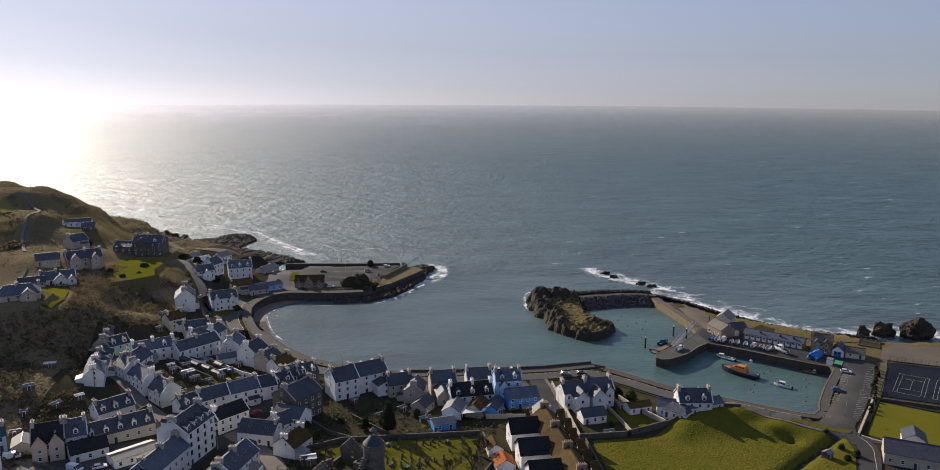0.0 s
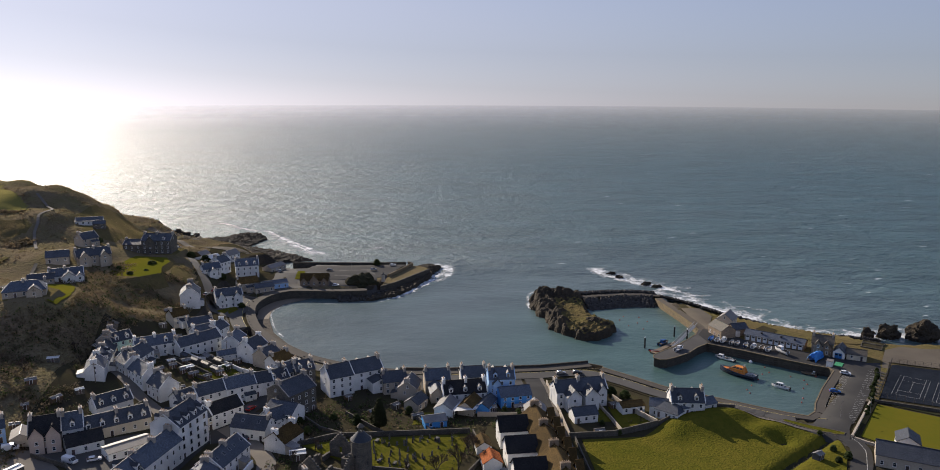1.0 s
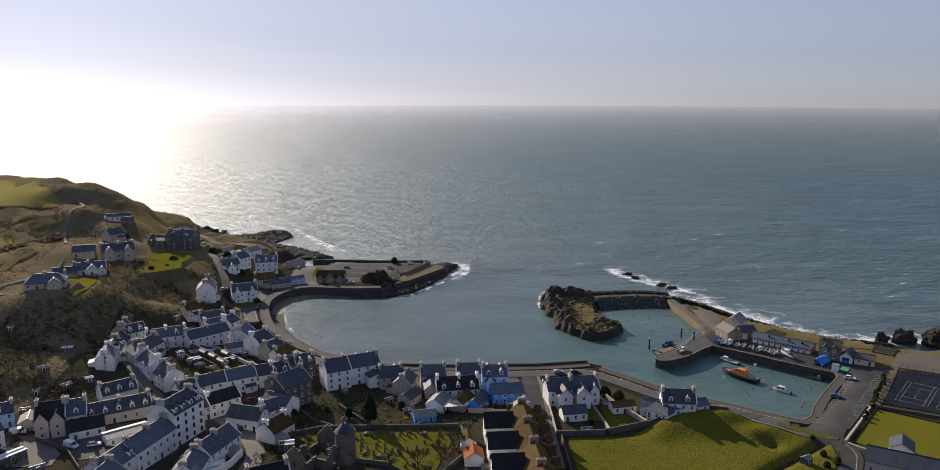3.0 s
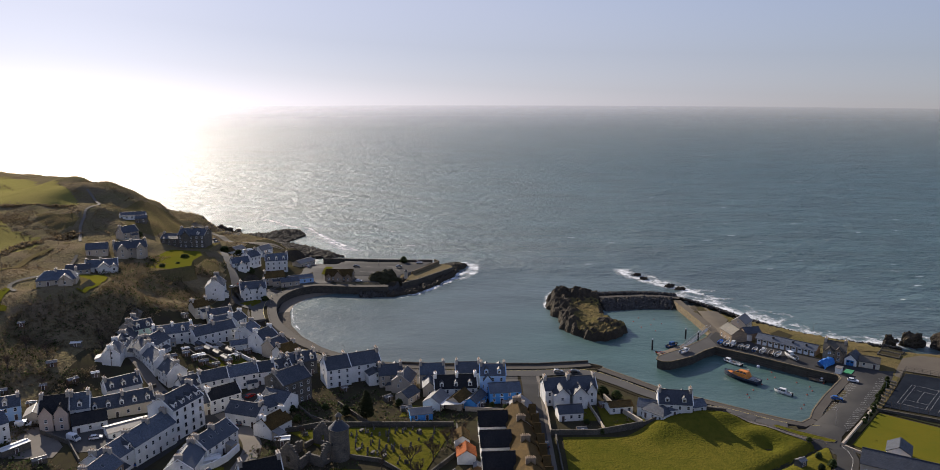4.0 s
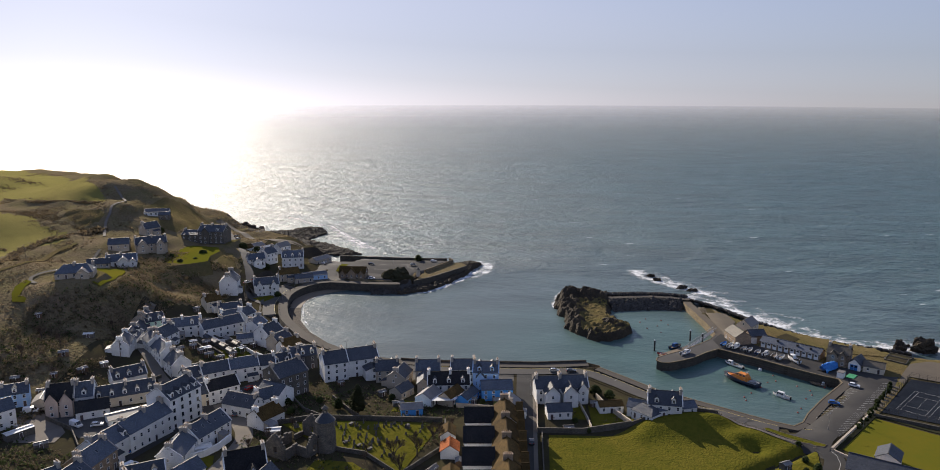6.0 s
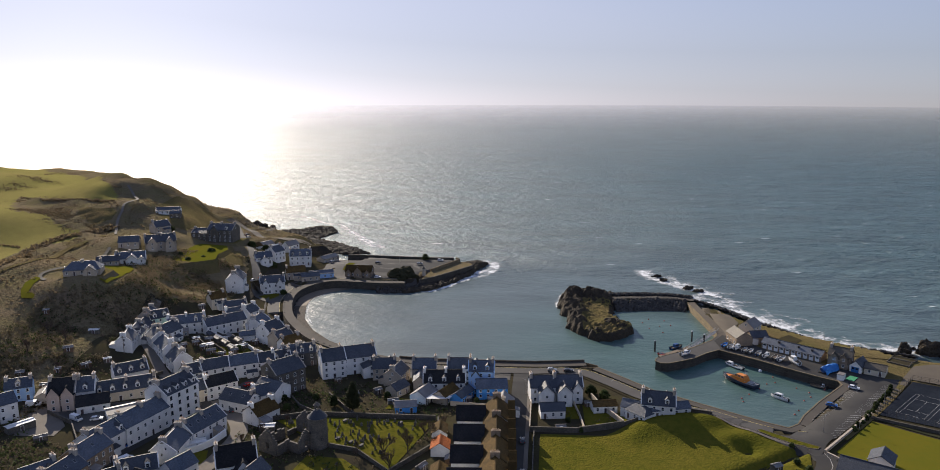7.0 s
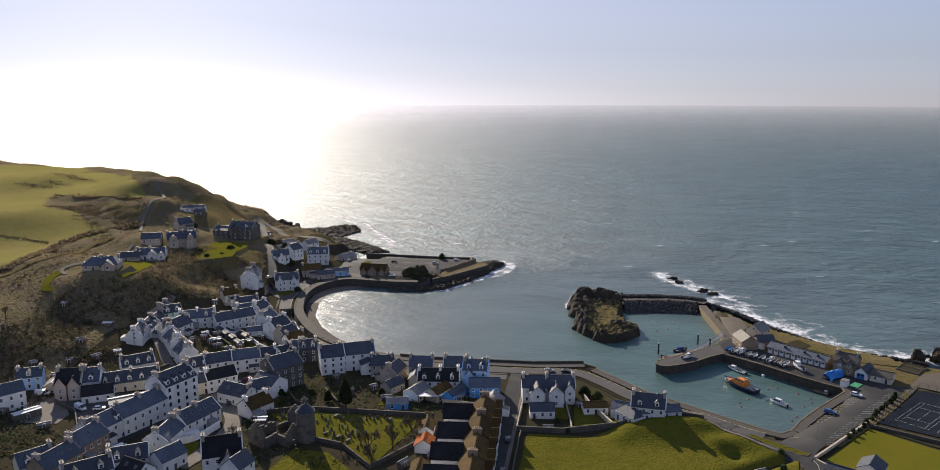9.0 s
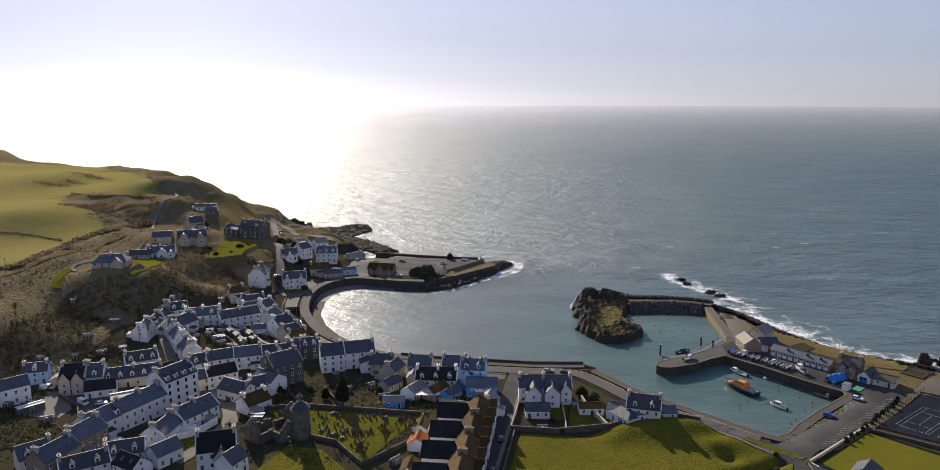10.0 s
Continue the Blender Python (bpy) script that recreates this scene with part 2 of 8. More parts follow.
    "twig": material("bare_twigs", (0.10, 0.07, 0.05), 0.95, (0.075, 0.052, 0.038), 0.5, 0.9),
    "conifer": material("dark_conifer_needles", (0.04, 0.046, 0.02), 0.9, (0.055, 0.058, 0.026), 0.4, 0.9, spec=0.15, through_light=0.4),
    "shrub": material("evergreen_shrub", (0.045, 0.065, 0.02), 0.9, (0.07, 0.085, 0.03), 0.4, 0.9, spec=0.15, per_object=0.35, through_light=0.4),
    "gorse": material("brown_gorse_and_bracken", (0.24, 0.178, 0.12), 0.95, (0.185, 0.148, 0.08), 0.06, 1.0, (0.17, 0.124, 0.082), 0.6, 3, spec=0.0, fuzz=0.1, coords="World", through_light=0.4),
    "palegrass": material("dead_bracken", (0.25, 0.185, 0.11), 0.95, (0.19, 0.145, 0.08), 0.08, 1.0, (0.14, 0.10, 0.055), 0.6, 3, spec=0.0, fuzz=0.1, coords="World", through_light=0.4),
    "bramble": material("brown_bramble_stems", (0.17, 0.13, 0.094), 0.95, (0.12, 0.105, 0.06), 0.3, 1.0, spec=0.0, fuzz=0.2, through_light=0.4),
    "grave": material("weathered_gravestone", (0.085, 0.08, 0.075), 0.9, (0.13, 0.12, 0.105), 0.8, 0.9, per_object=0.4),
    "orangepaint": material("orange_superstructure", (0.62, 0.205, 0.015), 0.45, (0.54, 0.175, 0.015), 0.6, 0.6, (0.5, 0.13, 0.02), spec=0.5),
    "navy": material("navy_hull_paint", (0.012, 0.02, 0.05), 0.4, (0.02, 0.03, 0.06), 0.6, spec=0.5),
    "red": material("red_paint", (0.5, 0.035, 0.025), 0.45, (0.42, 0.03, 0.025), 1.0),
    "gelcoat": material("white_gelcoat", (0.74, 0.74, 0.72), 0.35, (0.66, 0.66, 0.64), 1.0, spec=0.5, per_object=0.06),
    "greydeck": material("grey_deck", (0.30, 0.31, 0.31), 0.7, (0.24, 0.25, 0.25), 1.0),
    "tarp": material("blue_tarpaulin", (0.03, 0.20, 0.55), 0.55, (0.02, 0.14, 0.42), 0.8, 0.9, bump=0.6, bump_scale=2),
    "hullblue": material("blue_hull_paint", (0.03, 0.10, 0.27), 0.4, (0.025, 0.08, 0.22), 1.0),
    "rubber": material("black_rubber", (0.02, 0.02, 0.02), 0.8, (0.03, 0.03, 0.03), 2.0),
    "buoy": material("coral_red_buoy", (0.46, 0.10, 0.07), 0.5, (0.38, 0.08, 0.055), 2.0),
    "green_net": material("green_netting", (0.05, 0.30, 0.14), 0.8, (0.04, 0.22, 0.1), 1.5),
    "carwhite": material("white_car_paint", (0.72, 0.73, 0.74), 0.42, (0.68, 0.69, 0.70), 1.0, spec=0.6),
    "carblue": material("blue_car_paint", (0.015, 0.11, 0.36), 0.25, (0.012, 0.09, 0.30), 1.0, spec=0.6),
    "cardark": material("dark_car_paint", (0.03, 0.033, 0.038), 0.25, (0.04, 0.042, 0.046), 1.0, spec=0.6),
    "carsilver": material("silver_car_paint", (0.36, 0.38, 0.40), 0.3, (0.32, 0.34, 0.36), 1.0, metal=0.5, spec=0.6),
    "carred": material("red_car_paint", (0.36, 0.02, 0.02), 0.25, (0.30, 0.02, 0.02), 1.0, spec=0.6),
}


def glass_material():
    m = bpy.data.materials.new("window_glass")
    m.use_nodes = True
    b = m.node_tree.nodes["Principled BSDF"]
    b.inputs["Base Color"].default_value = (0.02, 0.025, 0.03, 1)
    b.inputs["Roughness"].default_value, b.inputs["Specular IOR Level"].default_value = 0.08, 0.6
    return m


MAT["glass"] = glass_material()


def sea_material():
    """Grey-green sea: paler and greener in the shallow bay, long swell and short chop as relief, scattered whitecaps."""
    m = bpy.data.materials.new("sea_water")
    m.use_nodes = True
    nt, b = m.node_tree, m.node_tree.nodes["Principled BSDF"]
    n, l = nt.nodes.new, nt.links.new
    pos = n("ShaderNodeNewGeometry").outputs["Position"]

    def tex(scale, stretch=(1, 1, 1), detail=4, turn=0):
        mp, t = n("ShaderNodeMapping"), n("ShaderNodeTexNoise")
        mp.inputs["Scale"].default_value, mp.inputs["Rotation"].default_value = stretch, (0, 0, radians(turn))
        t.inputs["Scale"].default_value, t.inputs["Detail"].default_value = scale, detail
        l(pos, mp.inputs[0]), l(mp.outputs[0], t.inputs["Vector"])
        return t.outputs[0]

    dist = n("ShaderNodeVectorMath")
    dist.operation = 'DISTANCE'
    dist.inputs[1].default_value = (90, 340, 0)
    l(pos, dist.inputs[0])
    shallow = n("ShaderNodeMapRange")
    shallow.interpolation_type = 'SMOOTHSTEP'
    for k, v in (("From Min", 60), ("From Max", 330), ("To Min", 1), ("To Max", 0)):
        shallow.inputs[k].default_value = v
    l(dist.outputs["Value"], shallow.inputs[0])
    mix = n("ShaderNodeMix")
    mix.data_type = 'RGBA'
    mix.inputs["A"].default_value, mix.inputs["B"].default_value = (0.047, 0.096, 0.1, 1), (0.078, 0.106, 0.106, 1)
    l(shallow.outputs[0], mix.inputs["Factor"])
    basin, green, near = n("ShaderNodeMix"), n("ShaderNodeMapRange"), n("ShaderNodeVectorMath")
    near.operation, near.inputs[1].default_value = 'DISTANCE', (140, 330, 0)
    for k, v in (("From Min", 30), ("From Max", 130), ("To Min", 1), ("To Max", 0)):
        green.inputs[k].default_value = v
    basin.data_type, basin.inputs["B"].default_value = 'RGBA', (0.058, 0.11, 0.1, 1)
    l(pos, near.inputs[0]), l(near.outputs["Value"], green.inputs[0]), l(green.outputs[0], basin.inputs["Factor"]), l(mix.outputs["Result"], basin.inputs["A"])
    patch = n("ShaderNodeMix")
    patch.data_type, patch.blend_type = 'RGBA', 'MULTIPLY'
    pr = n("ShaderNodeMapRange")
    for k, v in (("From Min", 0.35), ("From Max", 0.65), ("To Min", 0.8), ("To Max", 1.2)):
        pr.inputs[k].default_value = v
    l(tex(0.012, (1, 2.5, 1), 6, 20), pr.inputs[0])
    patch.inputs["Factor"].default_value = 1
    l(basin.outputs["Result"], patch.inputs["A"]), l(pr.outputs[0], patch.inputs["B"])
    # whitecaps on the open sea
    caps = n("ShaderNodeMapRange")
    for k, v in (("From Min", 0.685), ("From Max", 0.72), ("To Min", 0), ("To Max", 0.8)):
        caps.inputs[k].default_value = v
    l(tex(0.10, (0.6, 1.6, 1), 5, 15), caps.inputs[0])
    far = n("ShaderNodeMapRange")
    for k, v in (("From Min", 130), ("From Max", 220)):
        far.inputs[k].default_value = v
    l(dist.outputs["Value"], far.inputs[0])
    capm = n("ShaderNodeMath")
    capm.operation = 'MULTIPLY'
    l(caps.outputs[0], capm.inputs[0]), l(far.outputs[0], capm.inputs[1])
    white = n("ShaderNodeMix")
    white.data_type = 'RGBA'
    white.inputs["B"].default_value = (0.7, 0.72, 0.72, 1)
    l(capm.outputs[0], white.inputs["Factor"]), l(patch.outputs["Result"], white.inputs["A"])
    l(white.outputs["Result"], b.inputs["Base Color"])
    # far water turns see-through by alpha, imitating haze at the skyline
    horizon_fade = n("ShaderNodeMapRange")
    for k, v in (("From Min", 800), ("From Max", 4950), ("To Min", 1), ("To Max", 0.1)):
        horizon_fade.inputs[k].default_value = v
    l(dist.outputs["Value"], horizon_fade.inputs[0]), l(horizon_fade.outputs[0], b.inputs["Alpha"])
    b.inputs["Specular IOR Level"].default_value, b.inputs["IOR"].default_value = 0.5, 1.33
    # ripples too small to see at a distance act as roughness
    ripple = n("ShaderNodeMapRange")
    for k, v in (("From Min", 120), ("From Max", 2000), ("To Min", 0.35), ("To Max", 0.47)):
        ripple.inputs[k].default_value = v
    l(dist.outputs["Value"], ripple.inputs[0]), l(ripple.outputs[0], b.inputs["Roughness"])
    # relief: swell, waves and chop; calmer inside the harbour
    calm = n("ShaderNodeMapRange")
    for k, v in (("From Min", 90), ("From Max", 260), ("To Min", 0.12), ("To Max", 1)):
        calm.inputs[k].default_value = v
    dist2 = n("ShaderNodeVectorMath")
    dist2.operation = 'DISTANCE'
    dist2.inputs[1].default_value = (130, 330, 0)
    l(pos, dist2.inputs[0]), l(dist2.outputs["Value"], calm.inputs[0])
    bay, both = n("ShaderNodeVectorMath"), n("ShaderNodeMath")
    bay.operation, both.operation = 'DISTANCE', 'MULTIPLY'
    bay.inputs[1].default_value = (-20, 392, 0)
    lull = n("ShaderNodeMapRange")
    for k, v in (("From Min", 70), ("From Max", 150), ("To Min", 0.26), ("To Max", 1)):
        lull.inputs[k].default_value = v
    l(pos, bay.inputs[0]), l(bay.outputs["Value"], lull.inputs[0]), l(lull.outputs[0], both.inputs[0]), l(calm.outputs[0], both.inputs[1])
    last = None
    for scale, stretch, turn, height in ((0.035, (1, 1.5, 1), 12, 6.0), (0.1, (1, 1.7, 1), 22, 3.4), (0.3, (1, 1.8, 1), -10, 1.7), (0.8, (1, 1.6, 1), 14, 0.9), (2.2, (1, 1.3, 1), -4, 0.35)):
        bp = n("ShaderNodeBump")
        bp.inputs["Distance"].default_value = height
        l(both.outputs[0], bp.inputs["Strength"])
        l(tex(scale, stretch, 3, turn), bp.inputs["Height"])
        if last:
            l(last, bp.inputs["Normal"])
        last = bp.outputs[0]
    l(last, b.inputs["Normal"])
    return m


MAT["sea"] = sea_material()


def foam_material():
    """Broken surf: white foam with holes; u runs across the strip."""
    m = bpy.data.materials.new("surf_foam")
    m.use_nodes = True
    nt, b = m.node_tree, m.node_tree.nodes["Principled BSDF"]
    n, l = nt.nodes.new, nt.links.new
    b.inputs["Base Color"].default_value, b.inputs["Roughness"].default_value = (0.72, 0.74, 0.74, 1), 0.9
    uv, sep, noise_a, noise_b = n("ShaderNodeUVMap"), n("ShaderNodeSeparateXYZ"), n("ShaderNodeTexNoise"), n("ShaderNodeTexNoise")
    pos = n("ShaderNodeNewGeometry").outputs["Position"]
    noise_a.inputs["Scale"].default_value, noise_a.inputs["Detail"].default_value = 0.13, 8
    noise_b.inputs["Scale"].default_value, noise_b.inputs["Detail"].default_value = 0.6, 6
    noise_a.inputs["Roughness"].default_value = 0.65
    l(pos, noise_a.inputs["Vector"]), l(pos, noise_b.inputs["Vector"]), l(uv.outputs[0], sep.inputs[0])
    s = n("ShaderNodeMath")
    s.operation = 'ADD'
    l(noise_a.outputs[0], s.inputs[0])
    half = n("ShaderNodeMath")
    half.operation = 'MULTIPLY'
    half.inputs[1].default_value = 0.35
    l(noise_b.outputs[0], half.inputs[0]), l(half.outputs[0], s.inputs[1])
    minus = n("ShaderNodeMath")
    minus.operation = 'SUBTRACT'
    l(s.outputs[0], minus.inputs[0])
    edge = n("ShaderNodeMapRange")
    for k, v in (("From Min", 0), ("From Max", 1), ("To Min", 0.42), ("To Max", 0.88)):
        edge.inputs[k].default_value = v
    l(sep.outputs[0], edge.inputs[0])
    # v runs along the strip: it thins out towards both ends
    ends, wide = n("ShaderNodeMath"), n("ShaderNodeMapRange")
    ends.operation = 'PINGPONG'
    ends.inputs[1].default_value = 0.5
    for k, v in (("From Min", 0), ("From Max", 0.2), ("To Min", 0.4), ("To Max", 0)):
        wide.inputs[k].default_value = v
    inner, three = n("ShaderNodeMapRange"), n("ShaderNodeMath")
    for k, v in (("From Min", 0), ("From Max", 0.2), ("To Min", 0.4), ("To Max", 0)):
        inner.inputs[k].default_value = v
    l(sep.outputs[0], inner.inputs[0])
    both = n("ShaderNodeMath")
    l(sep.outputs[1], ends.inputs[0]), l(ends.outputs[0], wide.inputs[0]), l(wide.outputs[0], both.inputs[0]), l(edge.outputs[0], both.inputs[1]), l(both.outputs[0], three.inputs[0]), l(inner.outputs[0], three.inputs[1]), l(three.outputs[0], minus.inputs[1])
    a = n("ShaderNodeMapRange")
    for k, v in (("From Min", 0.0), ("From Max", 0.24), ("To Min", 0), ("To Max", 0.95)):
        a.inputs[k].default_value = v
    l(minus.outputs[0], a.inputs[0]), l(a.outputs[0], b.inputs["Alpha"])
    return m


MAT["foam"] = foam_material()

# ---- mesh helpers ----
class Builder:
    """Collects vertices, faces, uvs and material slots; made into one mesh."""

    def __init__(self):
        self.v, self.f, self.uv, self.mi = [], [], [], []

    def face(self, pts, uv=None, mi=0):
        k = len(self.v)
        self.v += [tuple(p) for p in pts]
        self.f.append(tuple(range(k, k + len(pts))))
        self.uv.append(uv or [(0.0, 0.0)] * len(pts))
        self.mi.append(mi)

    def hexa(self, c, mi=0):
        """A block from its eight corners: four below (counter-clockwise from above), four above."""
        for idx in ((3, 2, 1, 0), (4, 5, 6, 7), (0, 1, 5, 4), (1, 2, 6, 5), (2, 3, 7, 6), (3, 0, 4, 7)):
            self.face([c[i] for i in idx], mi=mi)

    def box(self, x0, y0, z0, x1, y1, z1, mi=0, taper=0.0):
        t = taper
        self.hexa([(x0, y0, z0), (x1, y0, z0), (x1, y1, z0), (x0, y1, z0), (x0 + t, y0 + t, z1), (x1 - t, y0 + t, z1), (x1 - t, y1 - t, z1), (x0 + t, y1 - t, z1)], mi)

    def tube(self, a, b, r0, r1, n=6, mi=0, cap=True):
        a, b = Vector(a), Vector(b)
        d = (b - a).normalized()
        u = d.orthogonal().normalized()
        w = d.cross(u)
        ring = lambda c, r: [c + (u * math.cos(6.2832 * i / n) + w * math.sin(6.2832 * i / n)) * r for i in range(n)]
        p, q = ring(a, r0), ring(b, r1)
        for i in range(n):
            j = (i + 1) % n
            self.face([p[i], p[j], q[j], q[i]], mi=mi)
        if cap:
            self.face(q, mi=mi), self.face(p[::-1], mi=mi)

    def mesh(self, name, *mats):
        me = bpy.data.meshes.new(name)
        me.from_pydata(self.v, [], self.f)
        lay = me.uv_layers.new(name="UVMap")
        lay.data.foreach_set("uv", [c for u in self.uv for p in u for c in p])
        for m in mats:
            me.materials.append(MAT[m] if isinstance(m, str) else m)
        me.polygons.foreach_set("material_index", self.mi)
        me.update()
        return me


def part(name, made, mats, parent, label="", at=None):
    """One mesh object under a thing or under a part. made: a Builder or a mesh; at: its pose in the parent's frame."""
    me = made.mesh(name, *([mats] if isinstance(mats, str) else mats)) if isinstance(made, Builder) else made
    ob = new(name, me)
    ob.parent = parent
    if at is not None:
        ob.matrix_basis = at
    return tagged(ob, label)


def thing(name, label, category, m, group="", kind=""):
    ob = new(name)
    ob.empty_display_size = 0.5
    ob.matrix_basis = m
    return tagged(ob, label, category, group, kind)


def solid(name, made, mats, label, category, m=None, group="", kind=""):
    """A top-level thing that is one mesh."""
    me = made.mesh(name, *([mats] if isinstance(mats, str) else mats)) if isinstance(made, Builder) else made
    ob = new(name, me)
    if m is not None:
        ob.matrix_basis = m
    return tagged(ob, label, category, group, kind)


def smooth_line(pts, step=2.0, closed=False):
    """A soft curve through control points, every step metres."""
    pts = [Vector(p) for p in pts]
    out, n = [], len(pts)
    for i in range(n if closed else n - 1):
        p0, p1, p2, p3 = (pts[(i + k) % n] if closed else pts[min(max(i + k, 0), n - 1)] for k in (-1, 0, 1, 2))
        m = max(1, int((p2 - p1).length / step))
        for k in range(m):
            t = k / m
            out.append(0.5 * ((2 * p1) + (p2 - p0) * t + (2 * p0 - 5 * p1 + 4 * p2 - p3) * t * t + (3 * p1 - p0 - 3 * p2 + p3) * t ** 3))
    if not closed:
        out.append(pts[-1])
    return out


# ---- the lie of the land ----
COAST = [(-3000, 2600), (-1500, 1500), (-900, 1050), (-600, 900), (-430, 830), (-330, 745), (-270, 690), (-215, 655), (-170, 640), (-150, 612), (-125, 600),
         (-104, 585), (-88, 560), (-78, 538), (-71, 520), (-66, 512), (-38, 509), (-11, 506.5), (12, 506.5), (15.5, 500), (8, 484), (2, 470), (-3, 456), (-8, 444), (-14, 436.5), (-28, 436),
         (-42, 437.5), (-57, 439), (-65, 433.5), (-70, 424), (-72, 412), (-70, 396), (-63, 373), (-53, 354), (-40, 336), (-27, 324), (-10, 313), (6, 308), (22, 306), (66, 306)]
W_SIDE = [(88, 309), (93.6, 305), (93.3, 303), (103.3, 291.6), (113.1, 279.7), (123.1, 272.1), (132.9, 264.6), (142, 257.6), (150.4, 251.6), (156, 248.4), (160.7, 251.9)]
E_SIDE = [(165.2, 259.4), (175.6, 272.8), (191, 290.6), (191.2, 295.3)]
N_SIDE = [(186.8, 298.4), (179.6, 304.6), (172.3, 311.6), (164.6, 319.2), (158, 324.7), (151.1, 330.6)]
PIER_SIDE = [(144.6, 326), (137.2, 318.6), (130.5, 314.4), (124.9, 311.6), (121.6, 311.7), (119.8, 314), (120.8, 317.1), (123.7, 319.9), (128.5, 323.5), (136, 329.1), (144, 336.5), (151.2, 343.9), (155.4, 351)]
HARBOUR = W_SIDE + E_SIDE + N_SIDE + PIER_SIDE + [(156.4, 358), (155, 380), (152.7, 409)]
NORTH = [(120, 409), (113, 419), (116, 427), (128, 430), (144, 430), (155, 425), (163, 418), (174, 402), (183, 383), (194, 367), (204, 354), (216, 345), (229, 339), (240, 333), (257, 328),
         (300, 312), (420, 260), (900, 120), (3000, -300)]
LAND = COAST + HARBOUR + NORTH + [(3000, -3000), (-3000, -3000)]
SPOTS = [(60, 210, 4.5), (20, 285, 4.2), (-45, 283, 4.6), (-62, 245, 4.8), (-60, 190, 5.5), (-85, 275, 5.0), (-110, 245, 6.0), (-118, 320, 6.6), (-88, 345, 5.5), (-72, 400, 4.6),
         (-80, 460, 4.8), (-20, 490, 4.5), (-120, 510, 7.0), (160, 220, 4.1), (200, 290, 4.1), (165, 350, 3.8), (100, 240, 4.2), (-130, 240, 8.0),
         (-157, 339, 33), (-200, 358, 33), (-217, 331, 29), (-166, 398, 24.5), (-217, 500, 45), (-190, 498, 34.5), (-143, 450, 21.5), (-104, 390, 8.5), (-300, 450, 44),
         (-370, 580, 52), (-275, 590, 44), (-246, 605, 31), (-150, 520, 12), (-128, 380, 13), (-140, 300, 15)]
SP = np.array(SPOTS + [(-190, 285, 25), (-220, 200, 22), (-480, 560, 52), (-330, 280, 36), (-650, 765, 37), (-540, 790, 30), (-440, 730, 36), (-900, 900, 45), (-1000, 300, 55), (-150, 120, 12), (100, 100, 6), (350, 250, 8), (0, -300, 20), (-174, 452, 29.5), (-146, 374, 26), (-148, 354, 28.5), (-152, 440, 22.5), (-138, 440, 20),
                        (-244, 538, 55), (-262, 560, 57), (-230, 548, 56), (-222, 562, 48), (-212, 574, 37), (-207, 603, 21), (-229, 612, 26), (-190, 590, 19), (-174, 572, 15), (-330, 660, 44), (-195, 436, 31), (-710, 910, 45), (-620, 860, 31), (-160, 575, 9), (-140, 560, 7), (-380, 700, 41)])


# grassy mounds on the green
MOUNDS = ((104, 244, 6, 1.8), (113, 247.5, 7, 2.2), (121, 250.5, 6.5, 2.2), (129, 249, 5, 1.8), (118, 240, 6, 1.0), (126, 246, 7, 1.5), (112, 243, 8, 1.2), (132, 237, 4.5, 1.6), (139, 240, 5, 1.3), (100, 237, 4, 0.9), (137, 231, 3.2, -2.0))
DITCH = ((154.5, 231.8), (149.3, 227.7), (142.6, 222.8), (132.4, 215.6), (112, 200))


def coast_distance(x, y):
    """Metres inland from the water's edge (negative at sea)."""
    p = np.array(LAND, float)
    q = np.roll(p, -1, 0)
    best, inside = np.full(x.shape, 1e9), np.zeros(x.shape, bool)
    for (ax, ay), (bx, by) in zip(p, q):
        dx, dy = bx - ax, by - ay
        t = np.clip(((x - ax) * dx + (y - ay) * dy) / (dx * dx + dy * dy), 0, 1)
        best = np.minimum(best, (x - ax - t * dx) ** 2 + (y - ay - t * dy) ** 2)
        if dy:
            inside ^= ((ay > y) != (by > y)) & (x < dx * (y - ay) / dy + ax)
    d = np.sqrt(best)
    return np.where(inside, d, -d)


def upland(x, y):
    """Height of the land from its spot heights."""
    w, s = np.zeros(x.shape), np.zeros(x.shape)
    for a, b, z in SP:
        k = 1.0 / ((x - a) ** 2 + (y - b) ** 2 + 60.0) ** 1.6
        w, s = w + k, s + k * z
    return s / w


def land_height(x, y):
    x, y = np.asarray(x, float), np.asarray(y, float)
    d, h = coast_distance(x, y) - 1.6, upland(x, y)
    wide = np.where(h > 8, 5 + 0.8 * h, 1.5) + np.where((x > 157) & (y > 300) & ((x - 150) * 0.86 + y - 420 > -22), 8.0, 0) + np.where((x > 104) & (x < 157) & (y > 398), 9.0, 0) + np.where((x < -70) & (y > 520), 14.0, 0)
    t = np.clip(d / wide, 0, 1)
    t = t * t * (3 - 2 * t)
    # the sea front and harbour lie level before the land climbs
    h = np.where((x > -95) & (y > 262) & (y < 512) & (x < 250), np.minimum(h, 4.15 + 0.12 * np.maximum(0, d - 14)), h)
    h = h + sum(k * np.exp(-((x - a) ** 2 + (y - b) ** 2) / r ** 2) for a, b, r, k in MOUNDS)
    gap = np.full(x.shape, 1e9)
    for (ax, ay), (bx, by) in zip(DITCH, DITCH[1:]):
        k = np.clip(((x - ax) * (bx - ax) + (y - ay) * (by - ay)) / ((bx - ax) ** 2 + (by - ay) ** 2), 0, 1)
        gap = np.minimum(gap, (x - ax - k * (bx - ax)) ** 2 + (y - ay - k * (by - ay)) ** 2)
    h = h - 2.2 * np.exp(-gap / 3.6)
    h = np.where((x < 152) & (x > 118) & (y > 308) & (y < 346), 3.2, h)
    return -4 + (h + 4) * t


